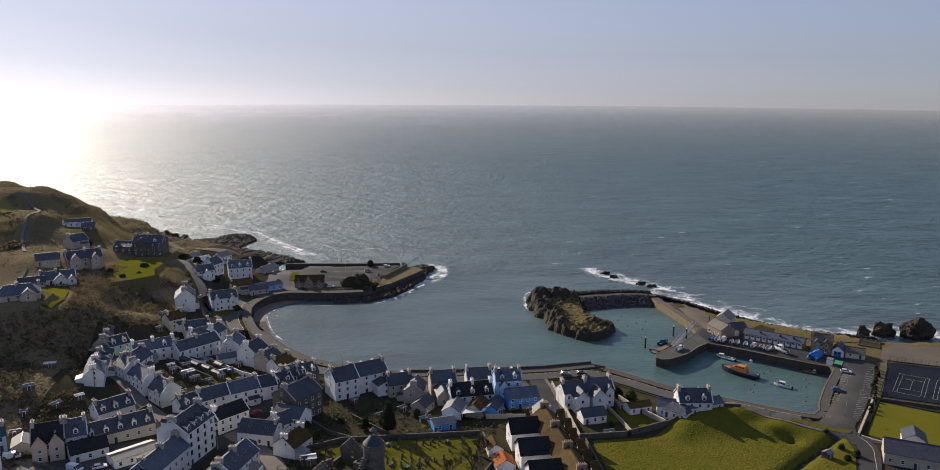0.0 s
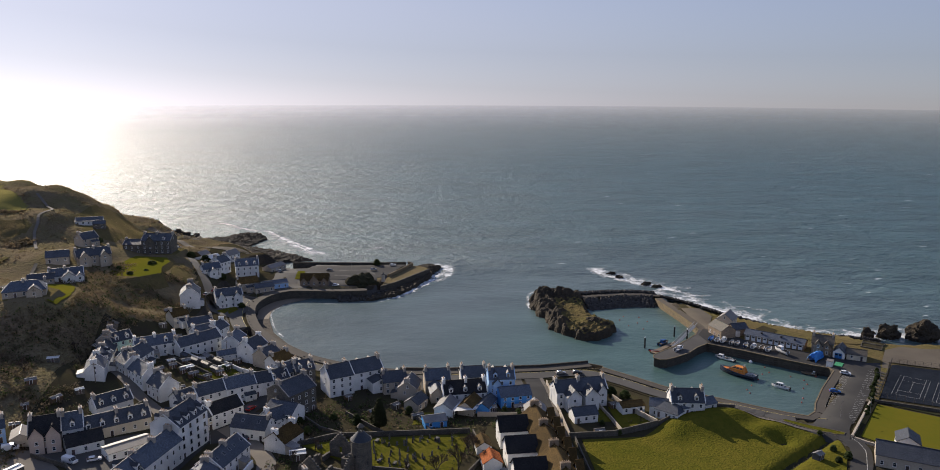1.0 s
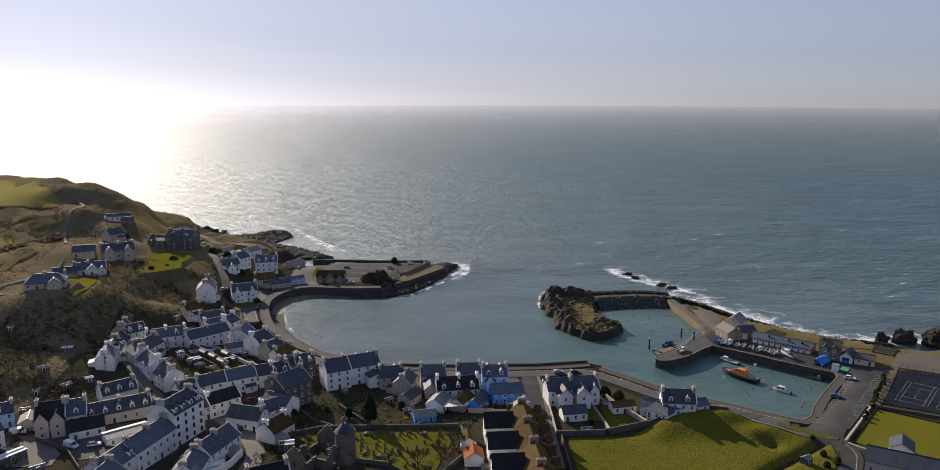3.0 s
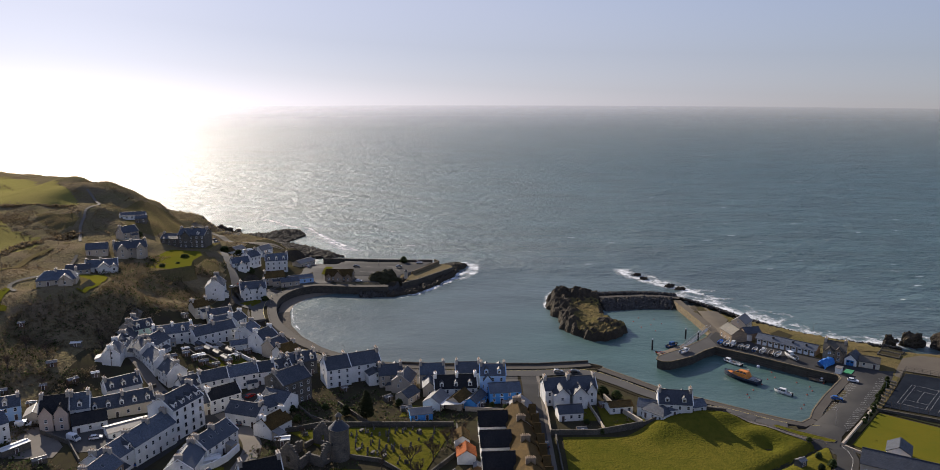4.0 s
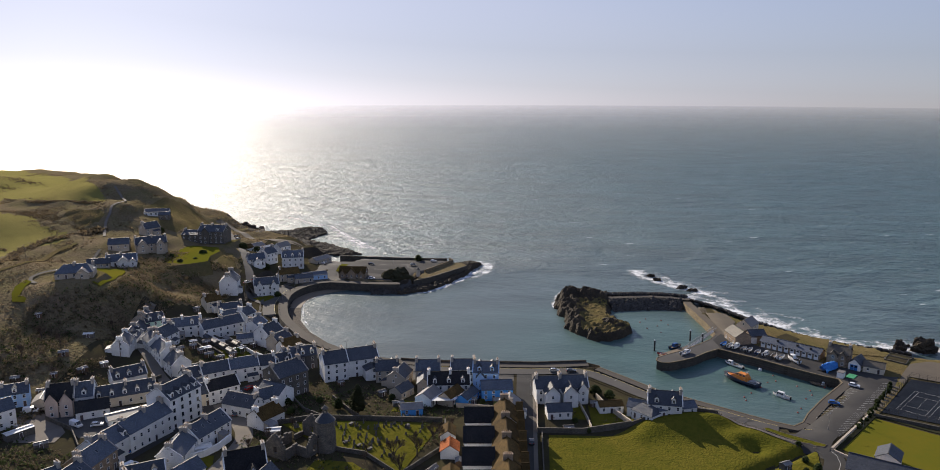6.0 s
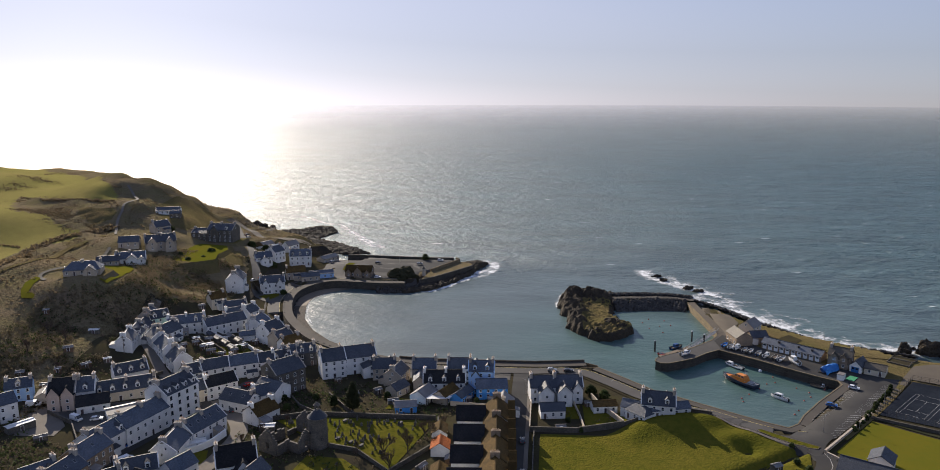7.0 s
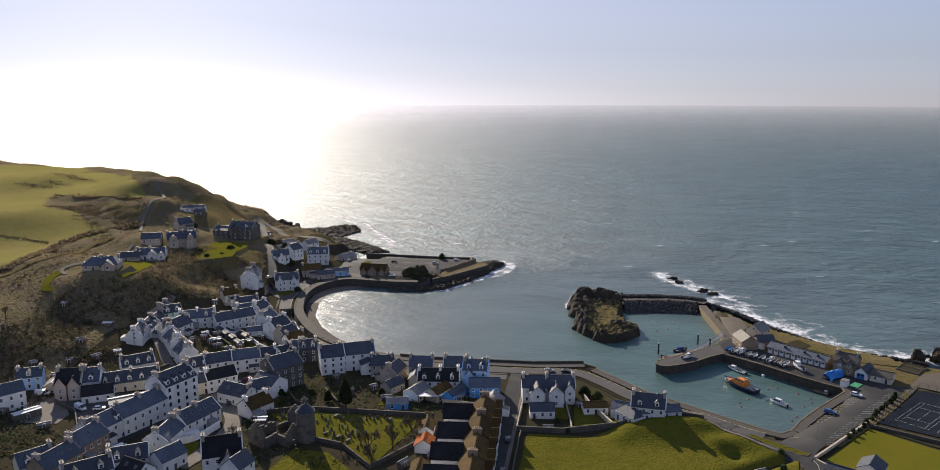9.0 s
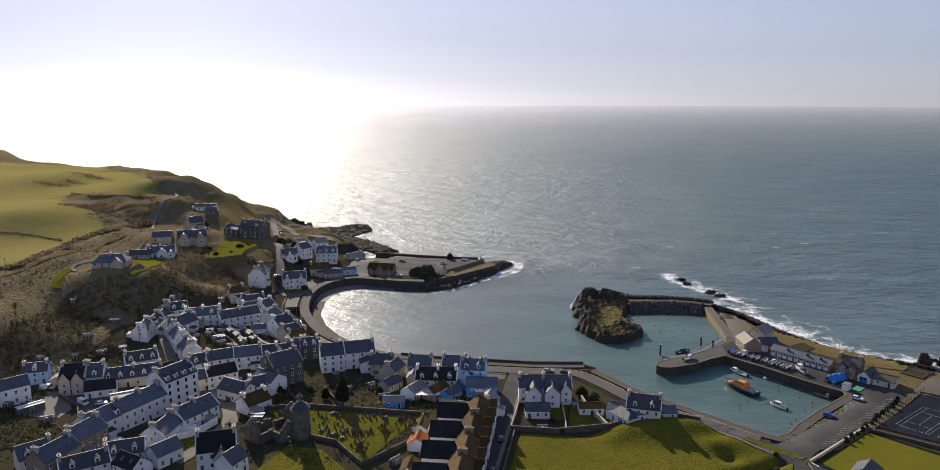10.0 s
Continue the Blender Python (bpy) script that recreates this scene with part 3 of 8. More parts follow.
def ground(x, y):
    return float(land_height(np.array([x]), np.array([y]))[0])


def inside(poly, x, y):
    r = np.zeros(np.shape(x), bool)
    for (ax, ay), (bx, by) in zip(poly, poly[1:] + poly[:1]):
        if by != ay:
            r ^= ((ay > y) != (by > y)) & (x < (bx - ax) * (y - ay) / (by - ay) + ax)
    return r


TOWN = [(300, 60), (300, 300), (150, 420), (20, 300), (-60, 330), (-60, 440), (30, 500), (-70, 535), (-125, 560), (-128, 500), (-112, 440), (-100, 400), (-108, 360), (-128, 345), (-128, 300), (-124, 262), (-140, 240), (-140, 160), (-60, 60)]
RAILWAY = [(-235, 318), (-222, 337), (-215, 352), (-224, 385), (-231, 412), (-229, 435), (-220, 449), (-212, 462)]
FIELD = [(-900, 300), (-900, 800), (-592, 830), (-515, 830), (-440, 745), (-334, 636), (-261, 539.5), (-242.7, 519.5), (-225.5, 501.5), (-250, 503.4), (-263, 501), (-291, 507), (-311.6, 513),
         (-296, 484), (-278.7, 463), (-270.5, 464), (-262, 471), (-249.6, 457), (-225.4, 448.3), (-220, 438.3), (-225, 422), (-235, 406), (-234.6, 396), (-225, 364), (-224.4, 349.4), (-228, 328), (-330, 200)]
PADDOCK = [(-248, 483.4), (-222, 483.6), (-217.2, 479), (-216, 470.8), (-225.8, 463.2), (-238.7, 469.8)]
CLIFFTOP = [(-206, 515), (-204, 545), (-192, 575), (-172, 562), (-163, 505), (-170, 480), (-186, 478)]
LANE = [(-176, 336), (-184, 345), (-181, 365), (-184, 388), (-186, 404), (-189, 418)]
TRACK = [(-202, 448), (-206.4, 456.7), (-212.5, 470.4), (-214.3, 479.6), (-217.3, 489), (-216, 496), (-214.9, 501.2), (-218, 508.6), (-226.8, 519), (-234, 526)]


def build_ground():
    span = lambda *s: np.concatenate([np.arange(a, b, c) for a, b, c in s])
    xs = span((-3000, -620, 70), (-620, -260, 5), (-260, 290, 2.4), (290, 3001, 90))
    ys = span((-2500, 90, 70), (90, 560, 2.4), (560, 700, 4), (700, 1000, 9), (1000, 2700, 90))
    X, Y = np.meshgrid(xs, ys)
    Z = land_height(X, Y)
    rough = np.array([noise.noise((x * 0.06, y * 0.06, 3)) + 0.5 * noise.noise((x * 0.17, y * 0.17, 7)) for x, y in zip(X.flat, Y.flat)]).reshape(X.shape)
    Z += rough * np.clip((Z - 8) * 0.12, 0, 1.6) * np.where(inside(FIELD, X, Y), 0.15, np.where(X > -205, 0.25, 1.0))
    # broken rock along the seaward rim of the hill
    rim = (X > -270) & (X < -143) & (Y > 572) & (Z > 3) & (coast_distance(X, Y) < 36)
    jag = np.zeros(X.shape)
    jag[rim] = [noise.turbulence((x * 0.09, y * 0.09, 6), 4, True) - 0.5 for x, y in zip(X[rim], Y[rim])]
    Z += jag * 4.5
    nx, ny = len(xs), len(ys)
    me = bpy.data.meshes.new("ground")
    idx = np.arange(nx * ny).reshape(ny, nx)
    quads = np.stack([idx[:-1, :-1], idx[:-1, 1:], idx[1:, 1:], idx[1:, :-1]], -1).reshape(-1, 4)
    zq = Z.ravel()[quads]
    keep = zq.max(1) > -3.9
    quads, zq = quads[keep], zq[keep]
    cx, cy = X.ravel()[quads].mean(1), Y.ravel()[quads].mean(1)
    steep = zq.max(1) - zq.min(1)
    size = np.abs(X.ravel()[quads[:, 1]] - X.ravel()[quads[:, 0]])
    mat = np.full(len(quads), 1)
    mat[inside(TOWN, cx, cy)] = 2
    mat[inside(FIELD, cx, cy)] = 0
    d = coast_distance(cx, cy)
    mat[(cx > 165) & (cy > 297)] = 4
    mat[inside(PADDOCK, cx, cy) | inside(CLIFFTOP, cx, cy)] = 4
    mat[((steep > 1.1 * size) & (d < 40)) | (zq.mean(1) < 2.6)] = 3
    mat[(cx > 104) & (cx < 156) & (cy > 396)] = 3
    mat[(cx > -270) & (cx < -143) & (cy > 572) & (d < 30)] = 3
    mat[(cy < 90)] = 1
    used, inv = np.unique(quads, return_inverse=True)
    co = np.stack([X.ravel(), Y.ravel(), Z.ravel()], -1)[used]
    me.from_pydata(co.tolist(), [], inv.reshape(-1, 4).tolist())
    for m in ("pasture", "scrubland", "earth", "rock", "rough"):
        me.materials.append(MAT[m])
    me.polygons.foreach_set("material_index", mat.astype(int).tolist())
    me.polygons.foreach_set("use_smooth", [True] * len(mat))
    me.update()
    tagged(new("ground", me), "coastal land with town flats, brown scrub slope and pasture", "ground", kind="structure")


build_ground()


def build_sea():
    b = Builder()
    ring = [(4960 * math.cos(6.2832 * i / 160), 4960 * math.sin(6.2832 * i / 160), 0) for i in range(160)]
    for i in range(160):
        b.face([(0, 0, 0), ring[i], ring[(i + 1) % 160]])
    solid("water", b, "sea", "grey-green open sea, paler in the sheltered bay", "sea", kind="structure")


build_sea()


def sheet(name, poly, mat, label, category, lift=0.06, cell=6.0, kind="structure", parent=None, z=None):
    """A patch of surface laid over the ground, cut into cells so that it follows the slope."""
    xs, ys = [p[0] for p in poly], [p[1] for p in poly]
    b = Builder()

    def cut(pts, axis, lim, sign):
        out = []
        for p, q in zip(pts, pts[1:] + pts[:1]):
            a, c = sign * (p[axis] - lim), sign * (q[axis] - lim)
            if a >= 0:
                out.append(p)
            if a * c < 0:
                t = a / (a - c)
                out.append((p[0] + (q[0] - p[0]) * t, p[1] + (q[1] - p[1]) * t))
        return out

    cells, flat = [], []
    x = min(xs)
    while x < max(xs):
        col = cut(cut(list(poly), 0, x, 1), 0, x + cell, -1)
        y = min(ys)
        while col and y < max(ys):
            c = cut(cut(col, 1, y, 1), 1, y + cell, -1)
            if len(c) > 2:
                cells.append(c)
                flat += c
            y += cell
        x += cell
    h = land_height([p[0] for p in flat], [p[1] for p in flat]) if z is None else np.full(len(flat), z)
    i = 0
    for c in cells:
        b.face([(p[0], p[1], h[i + k] + lift) for k, p in enumerate(c)])
        i += len(c)
    me = b.mesh(name, mat)
    bm = bmesh.new()
    bm.from_mesh(me)
    bmesh.ops.remove_doubles(bm, verts=bm.verts, dist=0.01)
    bmesh.ops.recalc_face_normals(bm, faces=bm.faces)
    if sum(f.normal.z for f in bm.faces) < 0:
        bmesh.ops.reverse_faces(bm, faces=bm.faces)
    for f in bm.faces:
        f.smooth = True
    bm.to_mesh(me)
    bm.free()
    if parent:
        return part(name, me, mat, parent, label)
    return solid(name, me, mat, label, category, kind=kind)


def strip(name, line, width, mat, label, category, lift=0.1, z=None, step=3.0, offset=0.0, kind="structure", parent=None, smooth=True, thick=0.0):
    """A road, path or painted line of one width along a curve, lying on the ground."""
    c = smooth_line([(x, y, 0) for x, y in line], step) if smooth else [Vector((x, y, 0)) for x, y in line]
    L, R = [], []
    for i, p in enumerate(c):
        d = (c[min(i + 1, len(c) - 1)] - c[max(i - 1, 0)]).normalized()
        nrm = Vector((-d.y, d.x, 0))
        L.append(p + nrm * (offset + width / 2)), R.append(p + nrm * (offset - width / 2))
    zl = land_height([p.x for p in L], [p.y for p in L]) if z is None else np.full(len(L), z)
    zr = land_height([p.x for p in R], [p.y for p in R]) if z is None else np.full(len(L), z)
    b = Builder()
    for i in range(len(c) - 1):
        q = [(R[i].x, R[i].y, zr[i] + lift), (R[i + 1].x, R[i + 1].y, zr[i + 1] + lift), (L[i + 1].x, L[i + 1].y, zl[i + 1] + lift), (L[i].x, L[i].y, zl[i] + lift)]
        b.face(q)
        if thick:
            for k, (s, e) in enumerate(((q[0], q[1]), (q[2], q[3]))):
                b.face([(s[0], s[1], s[2] - thick), (e[0], e[1], e[2] - thick), e, s])
            if i == 0:
                b.face([(q[3][0], q[3][1], q[3][2] - thick), (q[0][0], q[0][1], q[0][2] - thick), q[0], q[3]])
            if i == len(c) - 2:
                b.face([(q[1][0], q[1][1], q[1][2] - thick), (q[2][0], q[2][1], q[2][2] - thick), q[2], q[1]])
    if parent:
        return part(name, b, mat, parent, label)
    return solid(name, b, mat, label, category, kind=kind)


def wall_line(name, line, height, thick, mat, label, base=None, drop=0.5, smooth=False, kind="structure", category="wall", cope=None):
    """A free-standing wall along a line; base: its foot, or the ground's."""
    return strip(name, line, thick, mat, label, category, lift=height, z=base, step=3.0, kind=kind, smooth=smooth or len(line) > 9, thick=height + drop)


def quay(name, line, top, deep, width, mat, label, step=2.0, smooth=False, cap=None):
    """A quay or sea wall: vertical face towards the water on the line, top reaching width inland (to the line's left)."""
    c = smooth_line([(x, y, 0) for x, y in line], step) if smooth else [Vector((x, y, 0)) for x, y in line]
    b = Builder()
    off = []
    for i, p in enumerate(c):
        d = (c[min(i + 1, len(c) - 1)] - c[max(i - 1, 0)]).normalized()
        off.append(p + Vector((-d.y, d.x, 0)) * width)
    for i in range(len(c) - 1):
        p, q, r, s = c[i], c[i + 1], off[i + 1], off[i]
        b.hexa([(p.x, p.y, deep), (q.x, q.y, deep), (r.x, r.y, deep), (s.x, s.y, deep), (p.x, p.y, top), (q.x, q.y, top), (r.x, r.y, top), (s.x, s.y, top)])
        b.mi[-5] = 1
    return solid(name, b, [mat, cap or mat], label, "wall", kind="structure")


# quays round the inner harbour and the sea walls
W_WALL = W_SIDE[2:]
E_WALL = W_SIDE[-1:] + E_SIDE
N_WALL = E_SIDE[-1:] + N_SIDE
OUTER_QUAY = HARBOUR[-4:]
rev = lambda p: p[::-1]
quay("quay_wall_west", rev(W_WALL), 4.45, -3, 3.4, "quaydark", "weathered stone quay wall along the promenade", cap="setts")
quay("quay_wall_east", rev(E_WALL), 4.42, -3, 3.4, "quaydark", "stone quay wall below the car park", cap="setts")
quay("quay_wall_north", rev(N_WALL), 4.2, -3, 4.0, "quaydark", "dark stained stone quay below the boat park", cap="asphalt")
quay("quay_wall_outer", rev(OUTER_QUAY), 4.05, -3, 4.0, "quay", "ochre stone quay of the outer basin", cap="concrete")

for edge, high in ((W_WALL, 4.45), (E_WALL, 4.42), (N_WALL, 4.2), (N_WALL[-1:] + PIER_SIDE, 4.12)):
    strip("coping", edge, 0.5, "quay", "worn stone coping along the quay edge", "coping", lift=high + 0.12, z=0, smooth=False, offset=0.2, thick=0.3)


def finger_pier():
    b = Builder()
    top = [(155, 333.5)] + N_SIDE[-1:] + PIER_SIDE + [(160, 347)]
    b.face([(x, y, 4.12) for x, y in top[::-1]])
    for p, q in zip(top, top[1:] + top[:1]):
        b.face([(q[0], q[1], -3), (p[0], p[1], -3), (p[0], p[1], 4.12), (q[0], q[1], 4.12)], mi=1)
    solid("finger_pier", b, ["oldasphalt", "quaydark"], "rounded stone pier with dark tarmac top in the harbour", "pier", kind="structure")


finger_pier()
sheet("pavement", [(152.5, 331.5), (159.5, 325.8), (166, 320.4), (173.5, 312.8), (181, 306), (188, 299.8), (193, 295.8), (204, 297), (212, 300), (205, 304), (196, 311), (190, 317), (171, 334), (168, 342), (163, 347), (158, 352), (152, 343)], "asphalt", "dark tarmac boat park on the harbour quay", "pavement", z=4.0, lift=0.22)
sheet("pavement", [(157.5, 352), (164, 345), (169, 352), (166, 362), (171, 372), (170, 392), (160, 410), (154, 408), (156.5, 380)], "concrete", "pale sandy concrete apron of the outer quay", "pavement", lift=0.22)

# sea front: retaining wall, promenade, road
SEAFRONT = [(-13, 436.9), (-28, 436.4), (-42, 437.9), (-57, 439.4), (-65.3, 434), (-70.3, 424.3), (-72.4, 412), (-70.4, 396), (-63.4, 373), (-53.4, 354), (-40.4, 336), (-27.2, 324), (-10, 313.2), (6, 308.2), (22, 306.2), (66, 306.2), (88, 309.3)]
quay("sea_wall", rev(SEAFRONT), 4.75, -3, 5.0, "quaydark", "curved stone sea wall round the bay", smooth=True, cap="setts")
quay("parapet", rev([p for p in SEAFRONT if p[0] > 5]), 5.6, 4, 0.6, "quaydark", "dark stone parapet along the sea front")
quay("pier_head", [(88, 309.3), (93.8, 305.4), (93.4, 303), (86, 302)], 4.4, -3, -0.2, "quay", "stone pier head at the harbour mouth")
ROAD_BAY = [(-16, 445.5), (-30, 445.5), (-46, 447), (-62, 447), (-75, 437), (-80, 418), (-78.5, 394), (-71, 370), (-60.5, 349), (-46.5, 330.5), (-31, 317), (-12, 306.5), (6, 301.5), (22, 299.2), (60, 298.5), (84, 299.5), (97, 289), (108, 276), (120, 266), (131, 259.5), (141, 252), (150, 246.5), (161, 244)]
strip("pavement", ROAD_BAY, 13.5, "setts", "stone promenade beside the sea front road", "pavement", lift=0.24)
strip("road", ROAD_BAY, 6.6, "oldasphalt", "worn grey tarmac sea front road", "road", lift=0.32, offset=-1.6)
strip("road_line", ROAD_BAY, 0.14, "yellow", "yellow line along the sea front road", "road marking", lift=0.36, offset=1.5)
# car park east of the harbour
CARPARK = [(158.5, 247), (162.5, 252), (167, 258.5), (177.3, 271.6), (192.6, 289.2), (193.5, 295.5), (204, 299.5), (217, 298), (212, 290), (197, 273), (178, 250.5), (168.5, 240.5)]
sheet("car_park", CARPARK, "asphalt", "tarmac car park with white bay lines", "car park", lift=0.3)
sheet("road", [(134, 258.5), (147, 250.5), (156, 246.5), (161, 249), (170, 243), (165, 237), (161, 230), (157, 224), (153.5, 231.5), (145, 240.5), (139, 247.5)], "asphalt", "tarmac road junction above the harbour", "road", lift=0.36)
sheet("verge", [(144.3, 245.6), (145.9, 245.9), (151.7, 241.1), (158.1, 236.7), (161.7, 234.1), (160.3, 232.6), (157.3, 233.4), (150.3, 238), (144.5, 243.5)], "lawn", "narrow kerbed grass verge at the junction", "verge", lift=0.5)
strip("kerb", [(144.3, 245.6), (145.9, 245.9), (151.7, 241.1), (158.1, 236.7), (161.7, 234.1), (160.3, 232.6), (157.3, 233.4), (150.3, 238), (144.5, 243.5), (144.3, 245.6)], 0.3, "concrete", "pale kerb round the grass verge", "kerb", lift=0.56, smooth=False, thick=0.4)
strip("path", [(127, 257.5), (131, 252.6), (136.3, 247.8), (143.5, 242), (150, 237.2), (156, 233.2)], 1.8, "paving", "footpath between verge and green", "path", lift=0.44)
strip("road", [(159, 234), (160.4, 228.3), (159.6, 222), (155.8, 215), (150, 206), (144, 192), (142, 170)], 6.6, "asphalt", "tarmac lane past the green", "road", lift=0.4)
strip("road_line", [(161.4, 230), (161.8, 226), (160.8, 221), (157, 214.3), (151.4, 205)], 0.16, "line", "white line curving along the lane", "road marking", lift=0.45)
# streets of the old town
strip("road", [(60.5, 297), (60.4, 285), (59.6, 250), (58.8, 214), (58, 150)], 6.4, "asphalt", "straight tarmac street between terraces", "road", lift=0.22)
strip("pavement", [(60.5, 294), (60.4, 285), (59.6, 250), (58.8, 214), (58, 150)], 1.4, "paving", "pavement along the straight street", "pavement", lift=0.3, offset=3.9)
strip("road", [(-32, 316), (-38, 300), (-44, 286), (-52.5, 266), (-60.5, 250), (-64.5, 236), (-67.5, 222), (-72, 206), (-74, 190), (-76, 150)], 7.0, "asphalt", "tarmac main street through the old town", "road", lift=0.22)
sheet("pavement", [(-68, 250), (-60, 268), (-46, 268), (-42, 252), (-46, 244), (-58, 244)], "asphalt", "tarmac square at the street junction", "pavement", lift=0.17)
strip("road", [(-56, 256), (-51, 250), (-45, 242.5), (-38.5, 232), (-36.2, 223), (-37, 208), (-40, 196)], 6.0, "paving", "pale lane towards the old church", "road", lift=0.24)
strip("road", [(-62, 250), (-76, 262), (-85, 274), (-98, 290), (-112, 308), (-121, 328), (-124, 345)], 4.4, "paving", "narrow street up through the cottages", "road", lift=0.24)
strip("road", [(-82, 405), (-94, 408), (-104, 430), (-122, 470), (-143, 515), (-158, 545), (-171, 572)], 4.8, "oldasphalt", "grey road climbing the hill behind the bay", "road", lift=0.35)
strip("road", [(-181, 581), (-171, 577), (-160, 570), (-142, 552), (-129.5, 541), (-116.5, 536), (-102, 529), (-94, 522)], 6.0, "concrete", "dusty track to the shore rocks", "road", lift=0.35)
strip("road", LANE, 1.8, "setts", "pale lane along the hillside houses", "road", lift=0.5)
strip("path", TRACK, 1.7, "paving", "pale farm track over the hill", "path", lift=0.5)
strip("path", [(-209, 314), (-208.8, 330), (-206, 345), (-201, 364), (-211, 408), (-208.4, 425), (-207, 443)], 3.4, "rough", "grassy bed of the old railway", "path", lift=0.4)
sheet("pavement", [(-74, 444), (-66, 440.5), (-57, 442.5), (-42, 441), (-16, 439.5), (-9, 447), (-3, 458), (2, 471), (9, 486), (12.5, 501), (10, 503.5), (-38, 506), (-63, 508.5), (-74, 500), (-72, 470)], "oldasphalt", "worn tarmac and gravel of the south pier", "pavement", lift=0.16)
sheet("car_park", [(-64, 508.3), (-60.5, 488), (-51.5, 463), (-30, 461), (-8, 468), (0, 478), (10.5, 503.5), (-11, 504), (-38, 506.6)], "asphalt", "grey tarmac car park on the south pier", "car park", lift=0.25)
strip("road", [(-60, 447), (-60, 460), (-63, 475), (-68, 495), (-79, 515), (-94, 526)], 6.0, "oldasphalt", "tarmac road to the south pier", "road", lift=0.3)
sheet("pavement", [(-100, 412), (-97, 402), (-88, 394), (-79, 388), (-76, 400), (-77, 424), (-84, 430), (-93, 420)], "oldasphalt", "wide tarmac junction at the head of the bay", "road", lift=0.3)
# greens
sheet("lawn", [(66.8, 210), (67.8, 236.5), (90, 237.5), (99, 245), (119, 256.5), (127, 256.5), (142, 242.6), (150, 236.6), (156, 232), (156.6, 229), (154.6, 222), (151, 215.5), (145, 206), (139, 192), (137, 150), (66, 150)], "lawn", "sunlit mown green behind the harbour", "lawn", lift=0.2, cell=1.8)
sheet("lawn", [(165.8, 231.4), (188, 256.2), (203, 243.2), (230, 222), (240, 200), (190, 190), (178, 214)], "bowling", "bright bowling green", "lawn", lift=0.24)
strip("ditch", [(163.6, 231.4), (176, 245.4), (188.2, 259), (203.6, 245.6), (230, 226)], 1.3, "conifer", "dark clipped ditch round the bowling green", "ditch", lift=0.26, smooth=False)
sheet("tennis_court", [(193, 262), (221, 296), (262, 272), (236, 236)], "court", "dark blue tennis court with white lines", "court", lift=0.28)
sheet("lawn", [(-27, 238), (-14, 241), (30, 243), (24, 220), (20, 205), (6, 217), (-3, 221), (-14, 226)], "lawn", "graveyard grass", "lawn", lift=0.2)
sheet("lawn", [(-12, 190), (-8, 212), (4, 211), (16, 200), (18, 170), (-14, 170)], "lawn", "grass beside the ruined church", "lawn", lift=0.2)
sheet("lawn", [(170, 412), (179, 400), (190, 380), (202, 362), (218, 344), (236, 331), (222, 322), (207, 326), (192, 340), (180, 352), (176, 366), (174, 385)], "rough", "rough grass bank behind the sea wall", "lawn", lift=0.25)


def terrace(poly, top, mat, label, bank="scrubland"):
    """A levelled lawn held up by a low bank."""
    b = Builder()
    cx, cy = sum(p[0] for p in poly) / len(poly), sum(p[1] for p in poly) / len(poly)
    low = [(cx + (x - cx) * 1.35, cy + (y - cy) * 1.35) for x, y in poly]
    low = [(x, y, min(ground(x, y) - 0.6, top - 0.5)) for x, y in low]
    b.face([(x, y, top) for x, y in poly])
    for i, p in enumerate(poly):
        j = (i + 1) % len(poly)
        b.face([(p[0], p[1], top), low[i], low[j], (*poly[j], top)], mi=1)
    solid("lawn", b, [mat, bank], label, "lawn", kind="structure")


terrace([(-172, 346), (-166, 332.5), (-147.5, 338.5), (-149, 351), (-157, 357)], 31.75, "rough", "levelled plot round the hill bungalow")
sheet("lawn", [(-183, 386), (-159, 387), (-153, 378), (-144.5, 352), (-144, 336), (-148, 336), (-150, 352), (-160, 358), (-172, 368)], "bowling", "bright lawn beside a bungalow on the hill", "lawn", lift=0.55)
terrace([(-165, 462), (-150, 461), (-132, 456), (-127, 445), (-128, 432), (-124, 418), (-133, 410), (-146, 412.5), (-155, 426), (-154, 440)], 22.5, "bowling", "sunlit hotel lawn on the hill", "rough")
terrace([(-163.5, 466), (-129.5, 463.5), (-128, 482), (-163, 483)], 22.35, "rough", "levelled plot under the stone hotel")
sheet("lawn", [(-184.5, 341), (-184.5, 333), (-181, 324.5), (-176, 317), (-170, 317), (-171, 320), (-176, 323), (-179, 332), (-180.5, 340)], "bowling", "curved strip of grass on the hillside", "lawn", lift=0.5)
sheet("lawn", [(184, 349), (190.5, 354), (194, 346), (189, 341), (183.5, 343)], "earth", "bare brown patch behind the boat store", "bed", lift=0.42)
sheet("pavement", [(219, 300), (229, 313), (240, 317), (262, 306), (300, 288), (284, 262), (262, 274)], "concrete", "bare brown ground beyond the tennis court", "ground", lift=0.36)
sheet("lawn", [(69, 250), (82, 250), (83, 262), (70, 260)], "lawn", "small back garden lawn", "lawn", lift=0.2)
sheet("lawn", [(84, 243), (98, 246), (100, 252), (88, 266), (84, 262)], "lawn", "small back garden lawn", "lawn", lift=0.2)
sheet("lawn", [(-125.5, 447), (-121, 450), (-110, 426), (-112, 420), (-118, 421), (-123, 431)], "rough", "grassy slope below the hotel lawn", "lawn", lift=0.4)
sheet("lawn", [(-92, 400), (-84, 396), (-81, 404), (-84, 412)], "lawn", "grass verge by the sea front", "lawn", lift=0.42)

# ---- houses ----
_cache = {}


